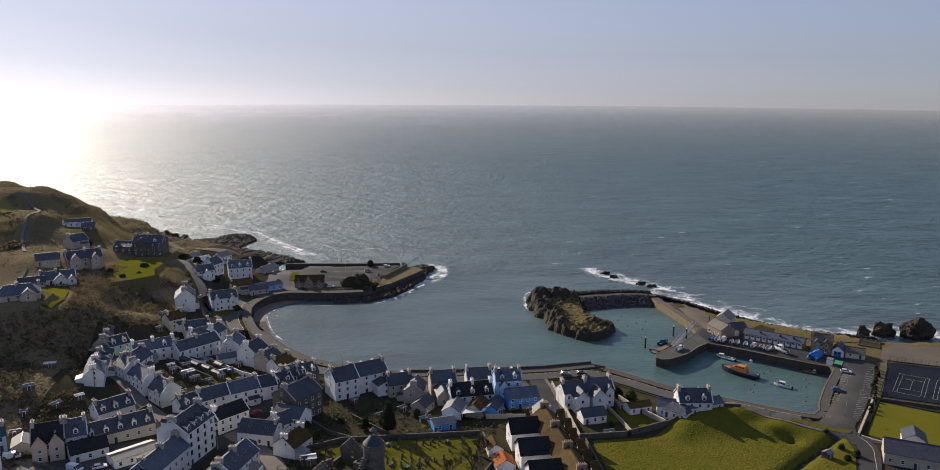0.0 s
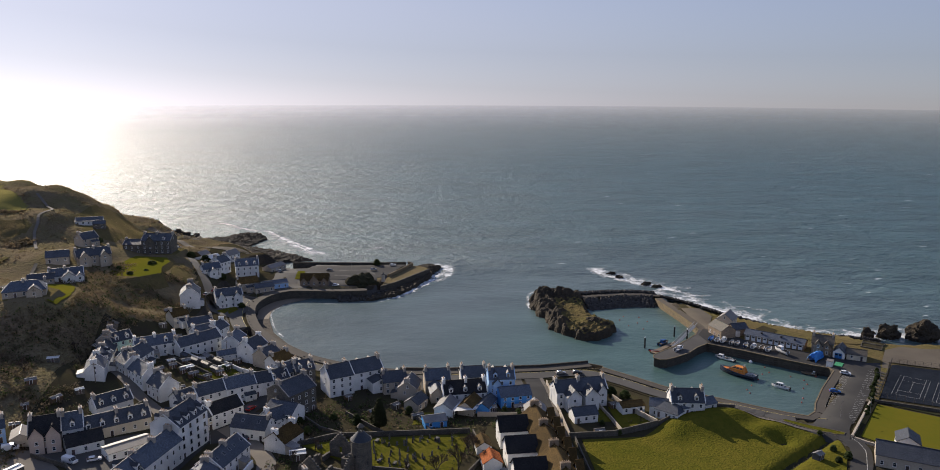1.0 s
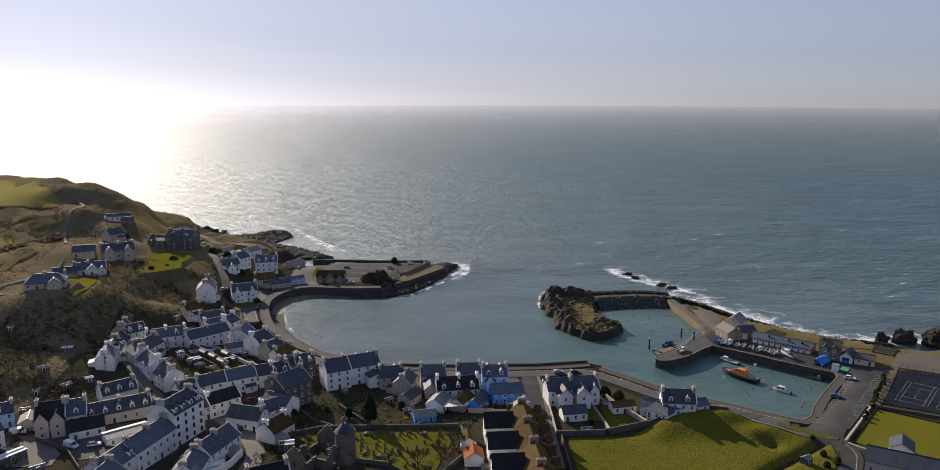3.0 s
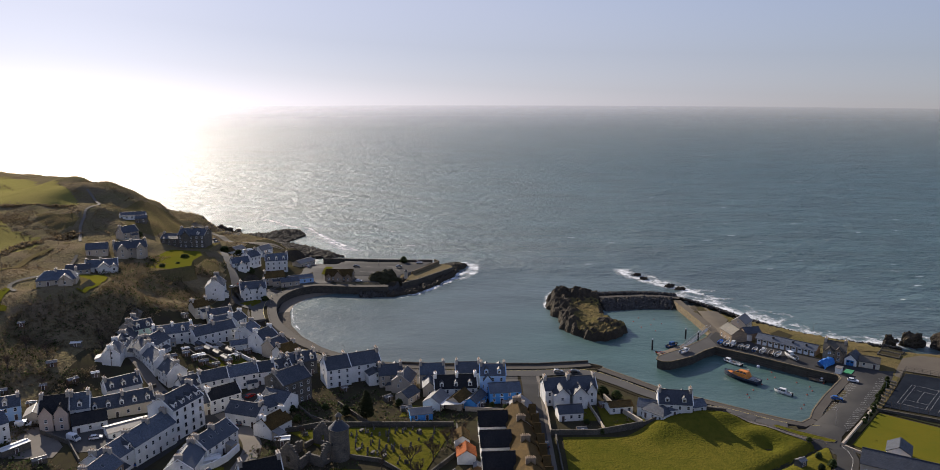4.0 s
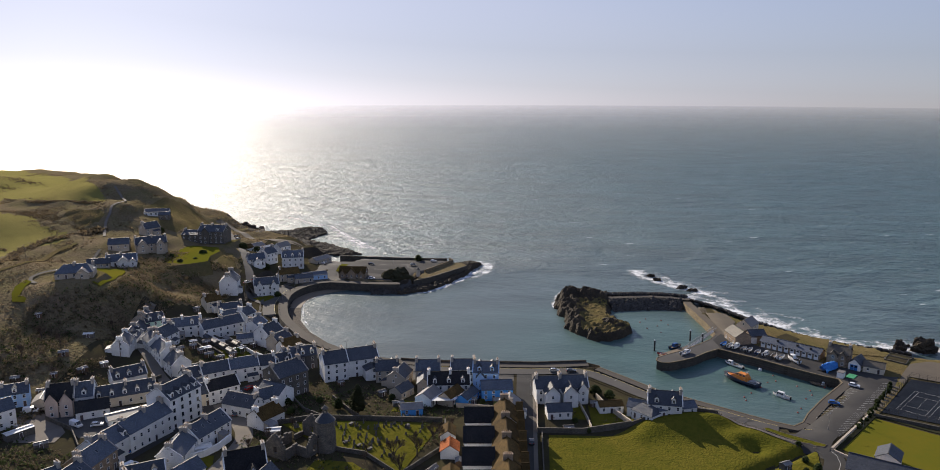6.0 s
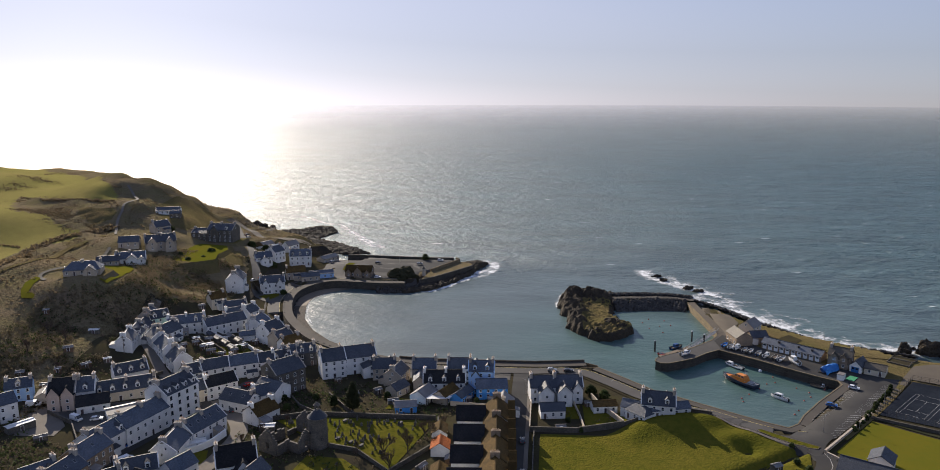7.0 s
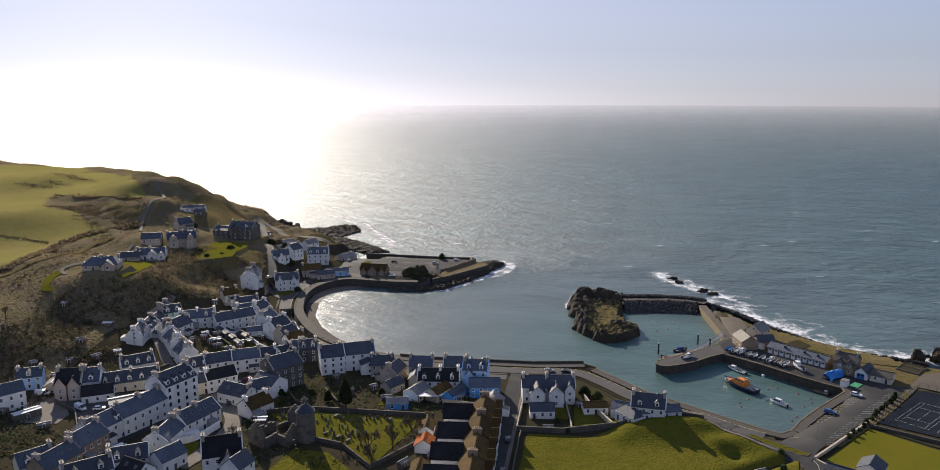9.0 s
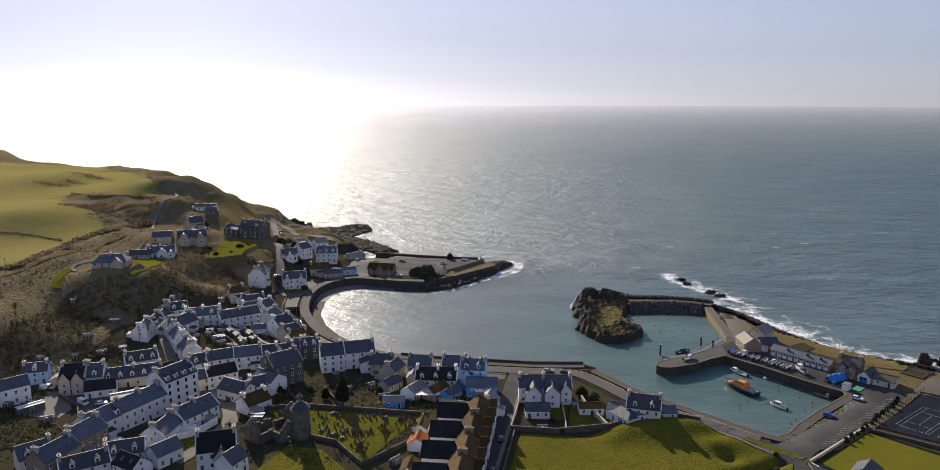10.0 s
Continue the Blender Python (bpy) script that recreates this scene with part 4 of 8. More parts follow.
def window_mesh(w, h, frame_mat="frame"):
    key = ("window", w, h, frame_mat)
    if key not in _cache:
        b, t = Builder(), 0.09
        b.box(-w / 2, -0.07, 0, -w / 2 + t, 0.05, h), b.box(w / 2 - t, -0.07, 0, w / 2, 0.05, h)
        b.box(-w / 2 + t, -0.07, h - t, w / 2 - t, 0.05, h), b.box(-w / 2 + t, -0.07, 0, w / 2 - t, 0.05, t)
        b.box(-w / 2 + t, -0.05, h * 0.5 - 0.035, w / 2 - t, 0.04, h * 0.5 + 0.035)
        b.box(-w / 2 - 0.1, -0.16, -0.1, w / 2 + 0.1, 0.05, -0.005)
        g = Builder()
        g.box(-w / 2 + t, -0.035, t, w / 2 - t, 0.0, h * 0.5 - 0.035), g.box(-w / 2 + t, -0.035, h * 0.5 + 0.035, w / 2 - t, 0.0, h - t)
        _cache[key] = b.mesh("window", frame_mat), g.mesh("pane", "glass")
    return _cache[key]


def add_window(parent, x, y, z, turn, w=1.0, h=1.45, frame_mat="frame"):
    """A sash window on a wall; turn: 0 looks towards -y of the house."""
    f, g = window_mesh(w, h, frame_mat)
    o = part("window", f, frame_mat, parent, at=pose(x, y, z, 0, 0, turn))
    part("pane", g, "glass", o)
    return o


def door_mesh(w=0.95, h=2.05, mat="door"):
    key = ("door", w, h, mat)
    if key not in _cache:
        b = Builder()
        b.box(-w / 2 - 0.1, -0.08, 0, -w / 2, 0.05, h + 0.1, 1), b.box(w / 2, -0.08, 0, w / 2 + 0.1, 0.05, h + 0.1, 1), b.box(-w / 2, -0.08, h, w / 2, 0.05, h + 0.1, 1)
        b.box(-w / 2, -0.045, 0, w / 2, 0.0, h, 0)
        _cache[key] = b.mesh("door", mat, "frame")
    return _cache[key]


def pot_mesh():
    if "pot" not in _cache:
        b = Builder()
        b.tube((0, 0, -0.02), (0, 0, 0.5), 0.15, 0.11, 7), b.tube((0, 0, 0.5), (0, 0, 0.58), 0.15, 0.15, 7)
        _cache["pot"] = b.mesh("chimney_pot", "pot")
    return _cache["pot"]


def add_chimney(parent, x, y, top, base, pots=3, along_y=True, mat="chimney"):
    key = ("chimney", round(top - base, 1), pots, mat)
    a, c = 0.5, 0.3 + 0.29 * pots
    if key not in _cache:
        b, h = Builder(), round(top - base, 1)
        b.box(-a, -c, 0, a, c, h - 0.25), b.box(-a - 0.1, -c - 0.1, h - 0.25, a + 0.1, c + 0.1, h)
        _cache[key] = b.mesh("chimney", mat)
    o = part("chimney", _cache[key], mat, parent, at=pose(x, y, base, 0, 0, 0 if along_y else 90))
    for i in range(pots):
        part("chimney_pot", pot_mesh(), "pot", o, at=pose(0, (i - (pots - 1) / 2) * 0.58, round(top - base, 1)))


def roof_mesh(L, W, he, rise, over=0.25, thick=0.16, hip=(0, 0)):
    """Two slopes, each a slab; hip: how far the ridge ends draw in. Uvs in metres."""
    b = Builder()
    for s in (-1, 1):
        run = W / 2 + over
        drop = rise * over / (W / 2)
        sl = math.hypot(run, rise + drop)
        up = thick * run / sl, thick * (rise + drop) / sl
        A, B = -L / 2 - over, L / 2 + over
        lo = [(A, s * run, he - drop), (B, s * run, he - drop)]
        hi = [(B - hip[1], 0, he + rise), (A + hip[0], 0, he + rise)]
        under = lo + hi
        nrm = Vector((0, s * up[1], up[0]))
        over_ = [tuple(Vector(p) + nrm) for p in under[:2]] + [(under[2][0], 0, under[2][2] + thick * sl / run), (under[3][0], 0, under[3][2] + thick * sl / run)]
        q = over_ if s < 0 else over_[::-1]
        uvs = [(A, 0), (B, 0), (B - hip[1], sl), (A + hip[0], sl)]
        b.face(q, uvs if s < 0 else uvs[::-1])
        for i, j in ((0, 1), (1, 2), (3, 0)):
            f = [under[i], under[j], over_[j], over_[i]]
            b.face(f if s < 0 else f[::-1])
        u = under[::-1] if s < 0 else under
        b.face(u)
    for e, k in ((-1, 0), (1, 1)):
        if hip[k]:
            x = e * (L / 2 + over)
            drop = rise * over / (W / 2)
            p = [(x, e * (W / 2 + over), he - drop + 0.1), (x, -e * (W / 2 + over), he - drop + 0.1), (x - e * hip[k], 0, he + rise + thick * 1.2)]
            b.face(p[::-1] if e < 0 else p[::-1], [(0, 0), (W, 0), (W / 2, rise * 1.4)])
    b.box(-L / 2 - over + hip[0], -0.14, he + rise + 0.1, L / 2 + over - hip[1], 0.14, he + rise + 0.3)
    return b


def skew_mesh(W, he, rise):
    """The raised coping that finishes a gable against the slates."""
    key = ("skew", W, he, rise)
    if key not in _cache:
        b = Builder()
        run, k = W / 2 + 0.3, rise / (W / 2)
        for s in (-1, 1):
            lo, hi = (s * run, he - 0.3 * k), (0.0, he + rise)
            f = lambda x, p, up: (x, p[0], p[1] + up)
            c = [f(-0.16, lo, 0.05), f(0.16, lo, 0.05), f(0.16, hi, 0.05), f(-0.16, hi, 0.05), f(-0.16, lo, 0.34), f(0.16, lo, 0.34), f(0.16, hi, 0.34), f(-0.16, hi, 0.34)]
            b.hexa(c if s < 0 else [c[i] for i in (3, 2, 1, 0, 7, 6, 5, 4)])
        _cache[key] = b
    return _cache[key]


def body_mesh(L, W, he, rise, deep=1.5, hip=False):
    b = Builder()
    x, y = L / 2, W / 2
    b.face([(-x, -y, -deep), (x, -y, -deep), (x, -y, he), (-x, -y, he)])
    b.face([(x, y, -deep), (-x, y, -deep), (-x, y, he), (x, y, he)])
    for e in (-1, 1):
        p = [(e * x, -e * y, -deep), (e * x, e * y, -deep), (e * x, e * y, he)] + ([] if hip else [(e * x, 0, he + rise)]) + [(e * x, -e * y, he)]
        b.face(p)
    return b


def dormer_mesh(w=1.5, h=1.7, d=2.2, mat="white"):
    """A small gabled dormer: cheeks and front; opens backwards into the slope (+y)."""
    key = ("dormer", w, h, mat)
    if key not in _cache:
        b, r, g = Builder(), Builder(), 0.6
        x = w / 2
        b.face([(-x, 0, -0.4), (x, 0, -0.4), (x, 0, h), (0, 0, h + g), (-x, 0, h)])
        b.face([(x, 0, -0.4), (x, d, -0.4), (x, d, h), (x, 0, h)]), b.face([(-x, d, -0.4), (-x, 0, -0.4), (-x, 0, h), (-x, d, h)])
        for s in (-1, 1):
            p = [(s * (x + 0.15), -0.15, h - 0.1), (s * (x + 0.15), d + 1, h - 0.1), (0, d + 1, h + g + 0.05), (0, -0.15, h + g + 0.05)]
            q = [(a, c, z + 0.12) for a, c, z in p]
            r.hexa(p + q if s > 0 else p[::-1] + q[::-1])
        _cache[key] = b.mesh("dormer", mat), r.mesh("dormer_roof", "slate")
    return _cache[key]


def add_dormer(parent, x, y, z, turn, mat="white", w=1.5):
    a, r = dormer_mesh(w, mat=mat)
    o = part("dormer", a, mat, parent, at=pose(x, y, z, 0, 0, turn))
    part("dormer_roof", r, "slate", o)
    key = ("dormer_window", w)
    if key not in _cache:
        b, g = Builder(), w * 0.34
        b.box(-g, -0.08, 0.25, g, 0.02, 1.5, 0), b.box(-g + 0.09, -0.1, 0.34, g - 0.09, -0.06, 0.85, 1), b.box(-g + 0.09, -0.1, 0.92, g - 0.09, -0.06, 1.41, 1)
        _cache[key] = b.mesh("window", "frame", "glass")
    part("window", _cache[key], "frame", o)


def skylight(parent, x, side, k, W, he, rise):
    """A roof light a fraction k up the slope on one side."""
    if "skylight" not in _cache:
        b = Builder()
        b.box(-0.45, -0.6, 0, 0.45, 0.6, 0.1, 0), b.box(-0.37, -0.52, 0.1, 0.37, 0.52, 0.13, 1)
        _cache["skylight"] = b.mesh("skylight", "steel", "glass")
    tilt = math.degrees(math.atan2(rise, W / 2))
    y, z = side * W / 2 * (1 - k), he + rise * k
    n = Vector((0, side * math.sin(radians(tilt)), math.cos(radians(tilt)))) * 0.17
    part("skylight", _cache["skylight"], "glass", parent, at=pose(x, y + n.y, z + n.z, -side * tilt, 0, 0))


def lean_to(parent, x, y, w, d, h, side, wall_mat, roof_mat):
    """A single-storey lean-to against a long wall, with its own sloping roof and a window."""
    b, r, s = Builder(), Builder(), side
    pts = [(-w / 2, 0), (w / 2, 0), (w / 2, s * d), (-w / 2, s * d)]
    lo = [(px, py, -1.2) for px, py in pts]
    hi = [(px, py, h + (0.7 if i < 2 else 0.0)) for i, (px, py) in enumerate(pts)]
    b.hexa(lo + hi if s > 0 else lo[::-1] + hi[::-1])
    e = [(-w / 2 - 0.15, 0, h + 0.72), (w / 2 + 0.15, 0, h + 0.72), (w / 2 + 0.15, s * (d + 0.2), h - 0.02), (-w / 2 - 0.15, s * (d + 0.2), h - 0.02)]
    up = [(p, q, z + 0.1) for p, q, z in e]
    r.hexa(e + up if s > 0 else e[::-1] + up[::-1])
    o = part("lean_to", b, wall_mat, parent, at=pose(x, y, 0))
    part("lean_to_roof", r, roof_mat, o)
    add_window(o, 0, s * d, 0.9, 0 if s < 0 else 180, 1.0, 1.1)


HOUSES = random.Random(7)
MASON = random.Random(19)


def house(x, y, rot, L, W, he, rise, wall="white", roof="slate", label="", chim=(1, 1), dorm=(0, 0), sky=0, win=True, bays=3.4, z=None, gable=1, pots=3, doors=1,
          frames="frame", hip=(0, 0), dormer_wall="white", name="house", category="house", group="houses of the old town", wings=(), lean=True, stack="chimney"):
    """A house: x, y its middle, rot the ridge's direction, he and rise the eaves' height and the roof's. Front is local -y.
    dorm: dormers on the front and back slopes. wings: (x, side, length, width, eaves, rise) gabled extensions across the ridge."""
    rot = (rot + 90) % 180 - 90
    z = ground(x, y) if z is None else z
    names = {"white": "white-rendered", "cream": "cream-rendered", "pink": "pinkish beige", "paleblue": "pale blue", "blue": "bright blue", "mint": "mint green", "buff": "buff harled",
             "stone": "dark stone", "sandstone": "brown sandstone", "darkpaint": "charcoal painted", "timber": "timber", "shedwood": "brown boarded", "metal": "sheet metal"}
    roofs = {"slate": "grey slate", "brownslate": "brown-grey slate", "slate2": "blue-grey slate", "black": "black tiled", "brown": "mossy brown tiled", "orange": "orange tiled", "metal": "pale sheet", "whiteroof": "pale sheet", "felt": "grey felt"}
    storeys = 1 if he < 4.3 else 2 if he < 7.3 else 3 if he < 10.2 else 4
    if not label:
        size = {1: "single-storey", 2: "two-storey", 3: "three-storey", 4: "four-storey"}[storeys]
        label = f"{size} {names[wall]} house with {roofs[roof]} roof" + (", dormers" if dorm[0] + dorm[1] else "") + (" and chimneys" if sum(chim) else "")
    if stack == "chimney" and wall in ("white", "cream", "paleblue") and MASON.random() < 0.25:
        stack = wall
    h = thing(name, label, category, pose(x, y, z, 0, 0, rot), group)
    part("wall", body_mesh(L, W, he, rise, hip=bool(hip[0])), wall, h)
    part("roof", roof_mesh(L, W, he, rise, hip=hip), roof, h)
    if chim[0] + chim[1] and not hip[0] and roof in ("slate", "slate2", "black") and MASON.random() < 0.7:
        for e in (-1, 1):
            part("skew", skew_mesh(W, he, rise), wall if wall in ("white", "cream", "buff", "paleblue") else "chimney", h, at=pose(e * (L / 2 + 0.12), 0, 0))
    for e, c in zip((-1, 1), chim):
        if c:
            add_chimney(h, e * (L / 2 - 0.5), 0, he + rise + 1.25, he + rise - 0.8, pots, mat=stack)
    if win:
        n = max(1, round(L / bays))
        sh = (he - 0.4) / storeys
        for side in (-1, 1):
            door_at = HOUSES.randrange(n) if side < 0 else -1
            for s in range(storeys):
                for i in range(n):
                    px = (i + 0.5) * L / n - L / 2
                    if s == 0 and i == door_at and doors:
                        part("door", door_mesh(), "door", h, at=pose(px, side * W / 2, 0.05, 0, 0, 0 if side < 0 else 180))
                    elif side < 0 or HOUSES.random() < 0.75:
                        hh = min(1.45, sh - 0.95)
                        add_window(h, px, side * (W / 2), s * sh + 0.95, 0 if side < 0 else 180, 1.0, round(hh, 1), frames)
        if gable:
            for e in (-1, 1):
                for s in range(1, storeys + (1 if rise > 2.6 else 0)):
                    if HOUSES.random() < 0.5 * gable:
                        add_window(h, e * L / 2, (HOUSES.random() - 0.5) * W * 0.25, s * sh + 0.6, 90 * e, 0.8, 1.1, frames)
    for side, n in zip((-1, 1), dorm):
        for i in range(n):
            px = (i + 0.5) * L / n - L / 2
            add_dormer(h, px, side * (W / 2 - 0.5), he + 0.35, 0 if side < 0 else 180, dormer_wall)
    for i in range(sky):
        skylight(h, (i + 0.5) * L / sky - L / 2 + HOUSES.uniform(-0.6, 0.6), -1 if HOUSES.random() < 0.7 else 1, 0.55, W, he, rise)
    if L > 15 and sum(chim):
        add_chimney(h, HOUSES.uniform(-1.5, 1.5), 0, he + rise + 1.2, he + rise - 0.8, pots, mat=stack)
    if lean and not wings and L > 7 and he > 3.4:
        for side in (-1, 1):
            if HOUSES.random() < (0.4 if side < 0 else 0.7):
                ew, ed_, eh = HOUSES.uniform(2.6, min(6, L * 0.6)), HOUSES.uniform(1.8, 3.6), HOUSES.uniform(2.3, 2.9)
                ex = HOUSES.uniform(-1, 1) * (L - ew) / 2
                lean_to(h, ex, side * W / 2, ew, ed_, eh, side, HOUSES.choice((wall, wall, "white", "buff")), HOUSES.choice(("slate", "felt", "felt", "slate2")))
    for wx, side, wl, ww, we, wr, *other in wings:
        bm_ = body_mesh(wl, ww, we, wr)
        w = part("wing", bm_, wall, h, at=pose(wx, side * (W / 2 + wl / 2 - 0.3), 0, 0, 0, 90))
        part("wing_roof", roof_mesh(wl + 0.4, ww, we, wr), other[0] if other else roof, w)
        add_window(w, -side * -1 * wl / 2 if side > 0 else -wl / 2, 0, 1.0, 90 if side > 0 else -90, 1.0, 1.3, frames)
        if we > 4.3:
            add_window(w, -side * -1 * wl / 2 if side > 0 else -wl / 2, 0, 3.6, 90 if side > 0 else -90, 1.0, 1.2, frames)
    return h


def shed(x, y, rot, L, W, he, rise, wall="shedwood", roof="felt", label="", z=None, side_door=True):
    """A garden shed or garage with a shallow gabled roof and a boarded door."""
    z = ground(x, y) if z is None else z
    h = thing("shed", label or "small garden shed with a shallow roof", "shed", pose(x, y, z, 0, 0, rot), "back garden sheds")
    part("wall", body_mesh(L, W, he, rise, 0.8), wall, h)
    part("roof", roof_mesh(L, W, he, rise, 0.15, 0.08), roof, h)
    part("door", door_mesh(0.9, 1.9, "door"), "door", h, at=pose(0, -W / 2, 0.02))
    return h


# the old town, the sea front and the hill
house(-110.2, 243.9, 18, 9.2, 9.5, 7.0, 4.2, wall="pink", roof="black", chim=(1, 1), wings=((-2.4, -1, 1.2, 4.2, 6.6, 3.0), (2.4, -1, 1.2, 4.2, 6.6, 3.0)))
house(-103.4, 247.8, 22, 6.3, 9.5, 6.4, 4.0, wall="white", roof="slate2", dorm=(1, 0))
house(-92.6, 254.9, 31, 22.0, 8.6, 3.9, 3.4, wall="cream", roof="slate", dorm=(5, 0), chim=(1, 1))
house(-99.8, 271.8, 40, 13.0, 7.8, 4.2, 3.2, wall="white", dorm=(3, 0))
house(-114.0, 296.5, 105, 11.5, 7.0, 4.4, 3.0, wall="white")
house(-116.9, 308.9, 102, 12.5, 8.0, 5.4, 3.2, wall="white", dorm=(0, 2))
house(-119.8, 321.6, 101, 10.7, 8.0, 5.4, 3.2, wall="cream", sky=1)
house(-121.7, 331.6, 96, 8.3, 8.0, 5.2, 3.2, wall="buff")
house(-117.3, 331.9, 41, 9.0, 8.0, 5.2, 3.0, wall="mint", dorm=(2, 0), chim=(1, 0))
house(-104.0, 304.5, -48, 9.0, 7.4, 5.0, 3.0, wall="white", roof="slate")
house(-95.5, 296.0, -46, 12.5, 7.6, 5.0, 3.2, wall="white", roof="slate2")
house(-85.5, 286.0, -46, 10.0, 8.0, 5.4, 3.6, wall="white", roof="slate", sky=2, lean=False)
house(-103.8, 313.1, 77, 11.0, 9.0, 5.2, 3.4, wall="white", sky=2)
house(-66.8, 241.3, 69, 15.0, 11.0, 11.6, 3.8, wall="white", roof="slate", dorm=(4, 3), bays=3.4, pots=4, frames="darkframe")
house(-70.8, 224.2, -108, 19.0, 9.0, 7.2, 3.4, wall="white", roof="slate2", chim=(0, 1))
house(-75.7, 210.6, -106, 15.0, 9.0, 6.2, 3.4, wall="white", roof="slate2", dorm=(2, 2), chim=(1, 1))
house(-75.0, 200.1, -99, 12.5, 9.0, 6.2, 3.4, wall="sandstone", roof="slate2", chim=(1, 1), sky=3)
house(-75.2, 185.9, -101, 13.0, 9.0, 6.2, 3.2, wall="sandstone", roof="slate2", sky=3)
house(-81.6, 185.6, 52, 10.0, 8.6, 5.6, 3.2, wall="cream", roof="slate2", dorm=(2, 0), chim=(0, 1))
house(-97.9, 242.0, 29, 11.0, 8.0, 3.2, 2.6, wall="white", roof="black", chim=(0, 0))
house(-119.8, 247.2, -70, 8.0, 6.0, 2.8, 1.5, wall="cream", roof="metal", chim=(0, 0), gable=0)
house(-129.4, 246.3, 29, 9.0, 8.0, 5.2, 2.6, wall="paleblue", roof="slate2", dorm=(1, 0), chim=(1, 1))
house(-124.8, 226.0, 52, 13.0, 8.0, 6.6, 2.8, wall="white", roof="slate2", chim=(0, 0))
house(-49.3, 224.8, 70, 16.0, 9.0, 5.2, 3.4, wall="white", roof="slate2", sky=5, chim=(1, 0))
house(-52.5, 210.2, 91, 12.0, 8.5, 4.6, 3.2, wall="white", roof="slate2", sky=4, chim=(1, 1))
house(-55.8, 194.2, 30, 12.0, 8.0, 4.8, 3.0, wall="white", roof="slate", dorm=(2, 0), chim=(1, 0))
house(-63.0, 183.9, 43, 14.0, 8.0, 4.8, 3.0, wall="white", roof="slate", dorm=(2, 0), chim=(1, 1))
house(-48.6, 186.6, -20, 9.0, 7.0, 4.6, 2.8, wall="white", roof="black", sky=2, chim=(0, 0))
house(-43.8, 196.7, 65, 9.0, 7.0, 4.2, 2.8, wall="white", roof="slate2", chim=(0, 0))
house(-26.1, 198.1, 26, 12.0, 10.0, 6.2, 4.4, wall="white", roof="black", chim=(1, 1), wings=((1.6, -1, 3.0, 5.0, 5.2, 3.0),))
house(-18.2, 192.2, 75, 7.0, 7.0, 4.8, 3.0, wall="white", roof="slate", chim=(0, 0))
house(-44.6, 249.4, -19, 13.0, 8.4, 4.2, 3.0, wall="white", roof="slate", sky=2, chim=(0, 1))
house(-37.5, 255.0, 40, 9.0, 7.5, 4.4, 2.8, wall="white", roof="slate2", chim=(1, 0))
house(-35.2, 258.2, -25, 11.0, 8.5, 5.4, 2.6, wall="white", roof="slate2", sky=3, chim=(0, 0))
house(-32.8, 238.9, 60, 10.0, 8.4, 4.0, 3.0, wall="white", roof="brown", sky=2, chim=(1, 1))
house(-64.0, 256.8, 33, 7.5, 8.0, 5.0, 2.8, wall="cream", roof="slate", chim=(0, 1))
house(-57.6, 261.3, 42, 12.0, 8.0, 5.6, 2.8, wall="white", roof="black", chim=(1, 0))
house(-73.9, 274.4, 42, 9.0, 8.0, 4.4, 3.0, wall="white", roof="slate", dorm=(2, 0))
house(-65.6, 278.1, 36, 13.0, 8.0, 5.4, 3.0, wall="white", roof="slate", chim=(1, 1))
house(-56.4, 283.3, 30, 11.5, 8.0, 5.8, 3.2, wall="white", roof="slate2", chim=(0, 1))
house(-49.0, 287.6, 25, 8.5, 8.0, 5.6, 3.0, wall="white", roof="slate", chim=(0, 1))
house(-43.7, 292.5, 33, 8.5, 8.0, 4.6, 3.0, wall="white", roof="slate", dorm=(2, 1), chim=(0, 1))
house(-34.0, 268.1, 49, 13.0, 12.0, 9.4, 3.6, wall="stone", roof="slate", chim=(1, 1), bays=3.6)
house(-84.5, 332.2, 44, 20.0, 8.4, 5.8, 3.0, wall="white", roof="slate", chim=(1, 0))
house(-100.7, 326.9, 26, 17.0, 8.4, 5.4, 3.0, wall="white", roof="slate2", dorm=(2, 0), sky=2)
house(-90.5, 360.9, 28, 12.0, 8.4, 5.2, 3.0, wall="cream", roof="slate", chim=(1, 1))
house(-86.5, 351.3, 38, 10.0, 7.5, 4.6, 2.8, wall="white", roof="slate2")
house(-101.0, 363.3, 44, 8.0, 7.5, 4.6, 2.8, wall="cream", roof="brown")
house(-80.4, 354.7, 70, 8.0, 7.5, 5.6, 3.0, wall="white", roof="slate")
house(-104.0, 398.5, 102, 13.0, 9.6, 7.4, 4.2, wall="white", roof="slate", chim=(1, 1), pots=4)
house(-67.7, 324.9, 22, 12.0, 6.4, 3.0, 1.3, wall="white", roof="slate2", chim=(0, 0))
house(-68.9, 335.9, 83, 10.0, 8.0, 6.0, 3.2, wall="white", roof="slate2")
house(-58.6, 324.1, 62, 10.0, 9.0, 7.0, 3.4, wall="white", roof="slate")
house(-51.1, 316.8, 58, 9.0, 8.0, 5.6, 3.0, wall="buff", roof="slate")
house(-45.5, 312.4, 50, 9.0, 7.5, 4.6, 3.0, wall="white", roof="brown")
house(-40.0, 297.9, 34, 9.0, 8.4, 5.2, 3.0, wall="white", roof="slate2", dorm=(2, 1))
house(-33.7, 297.6, 25, 8.0, 8.4, 6.0, 3.0, wall="darkpaint", roof="slate", dorm=(2, 1))
house(-18.8, 285.5, 25, 10.0, 11.0, 7.6, 3.6, wall="white", roof="slate", chim=(1, 0), pots=4)
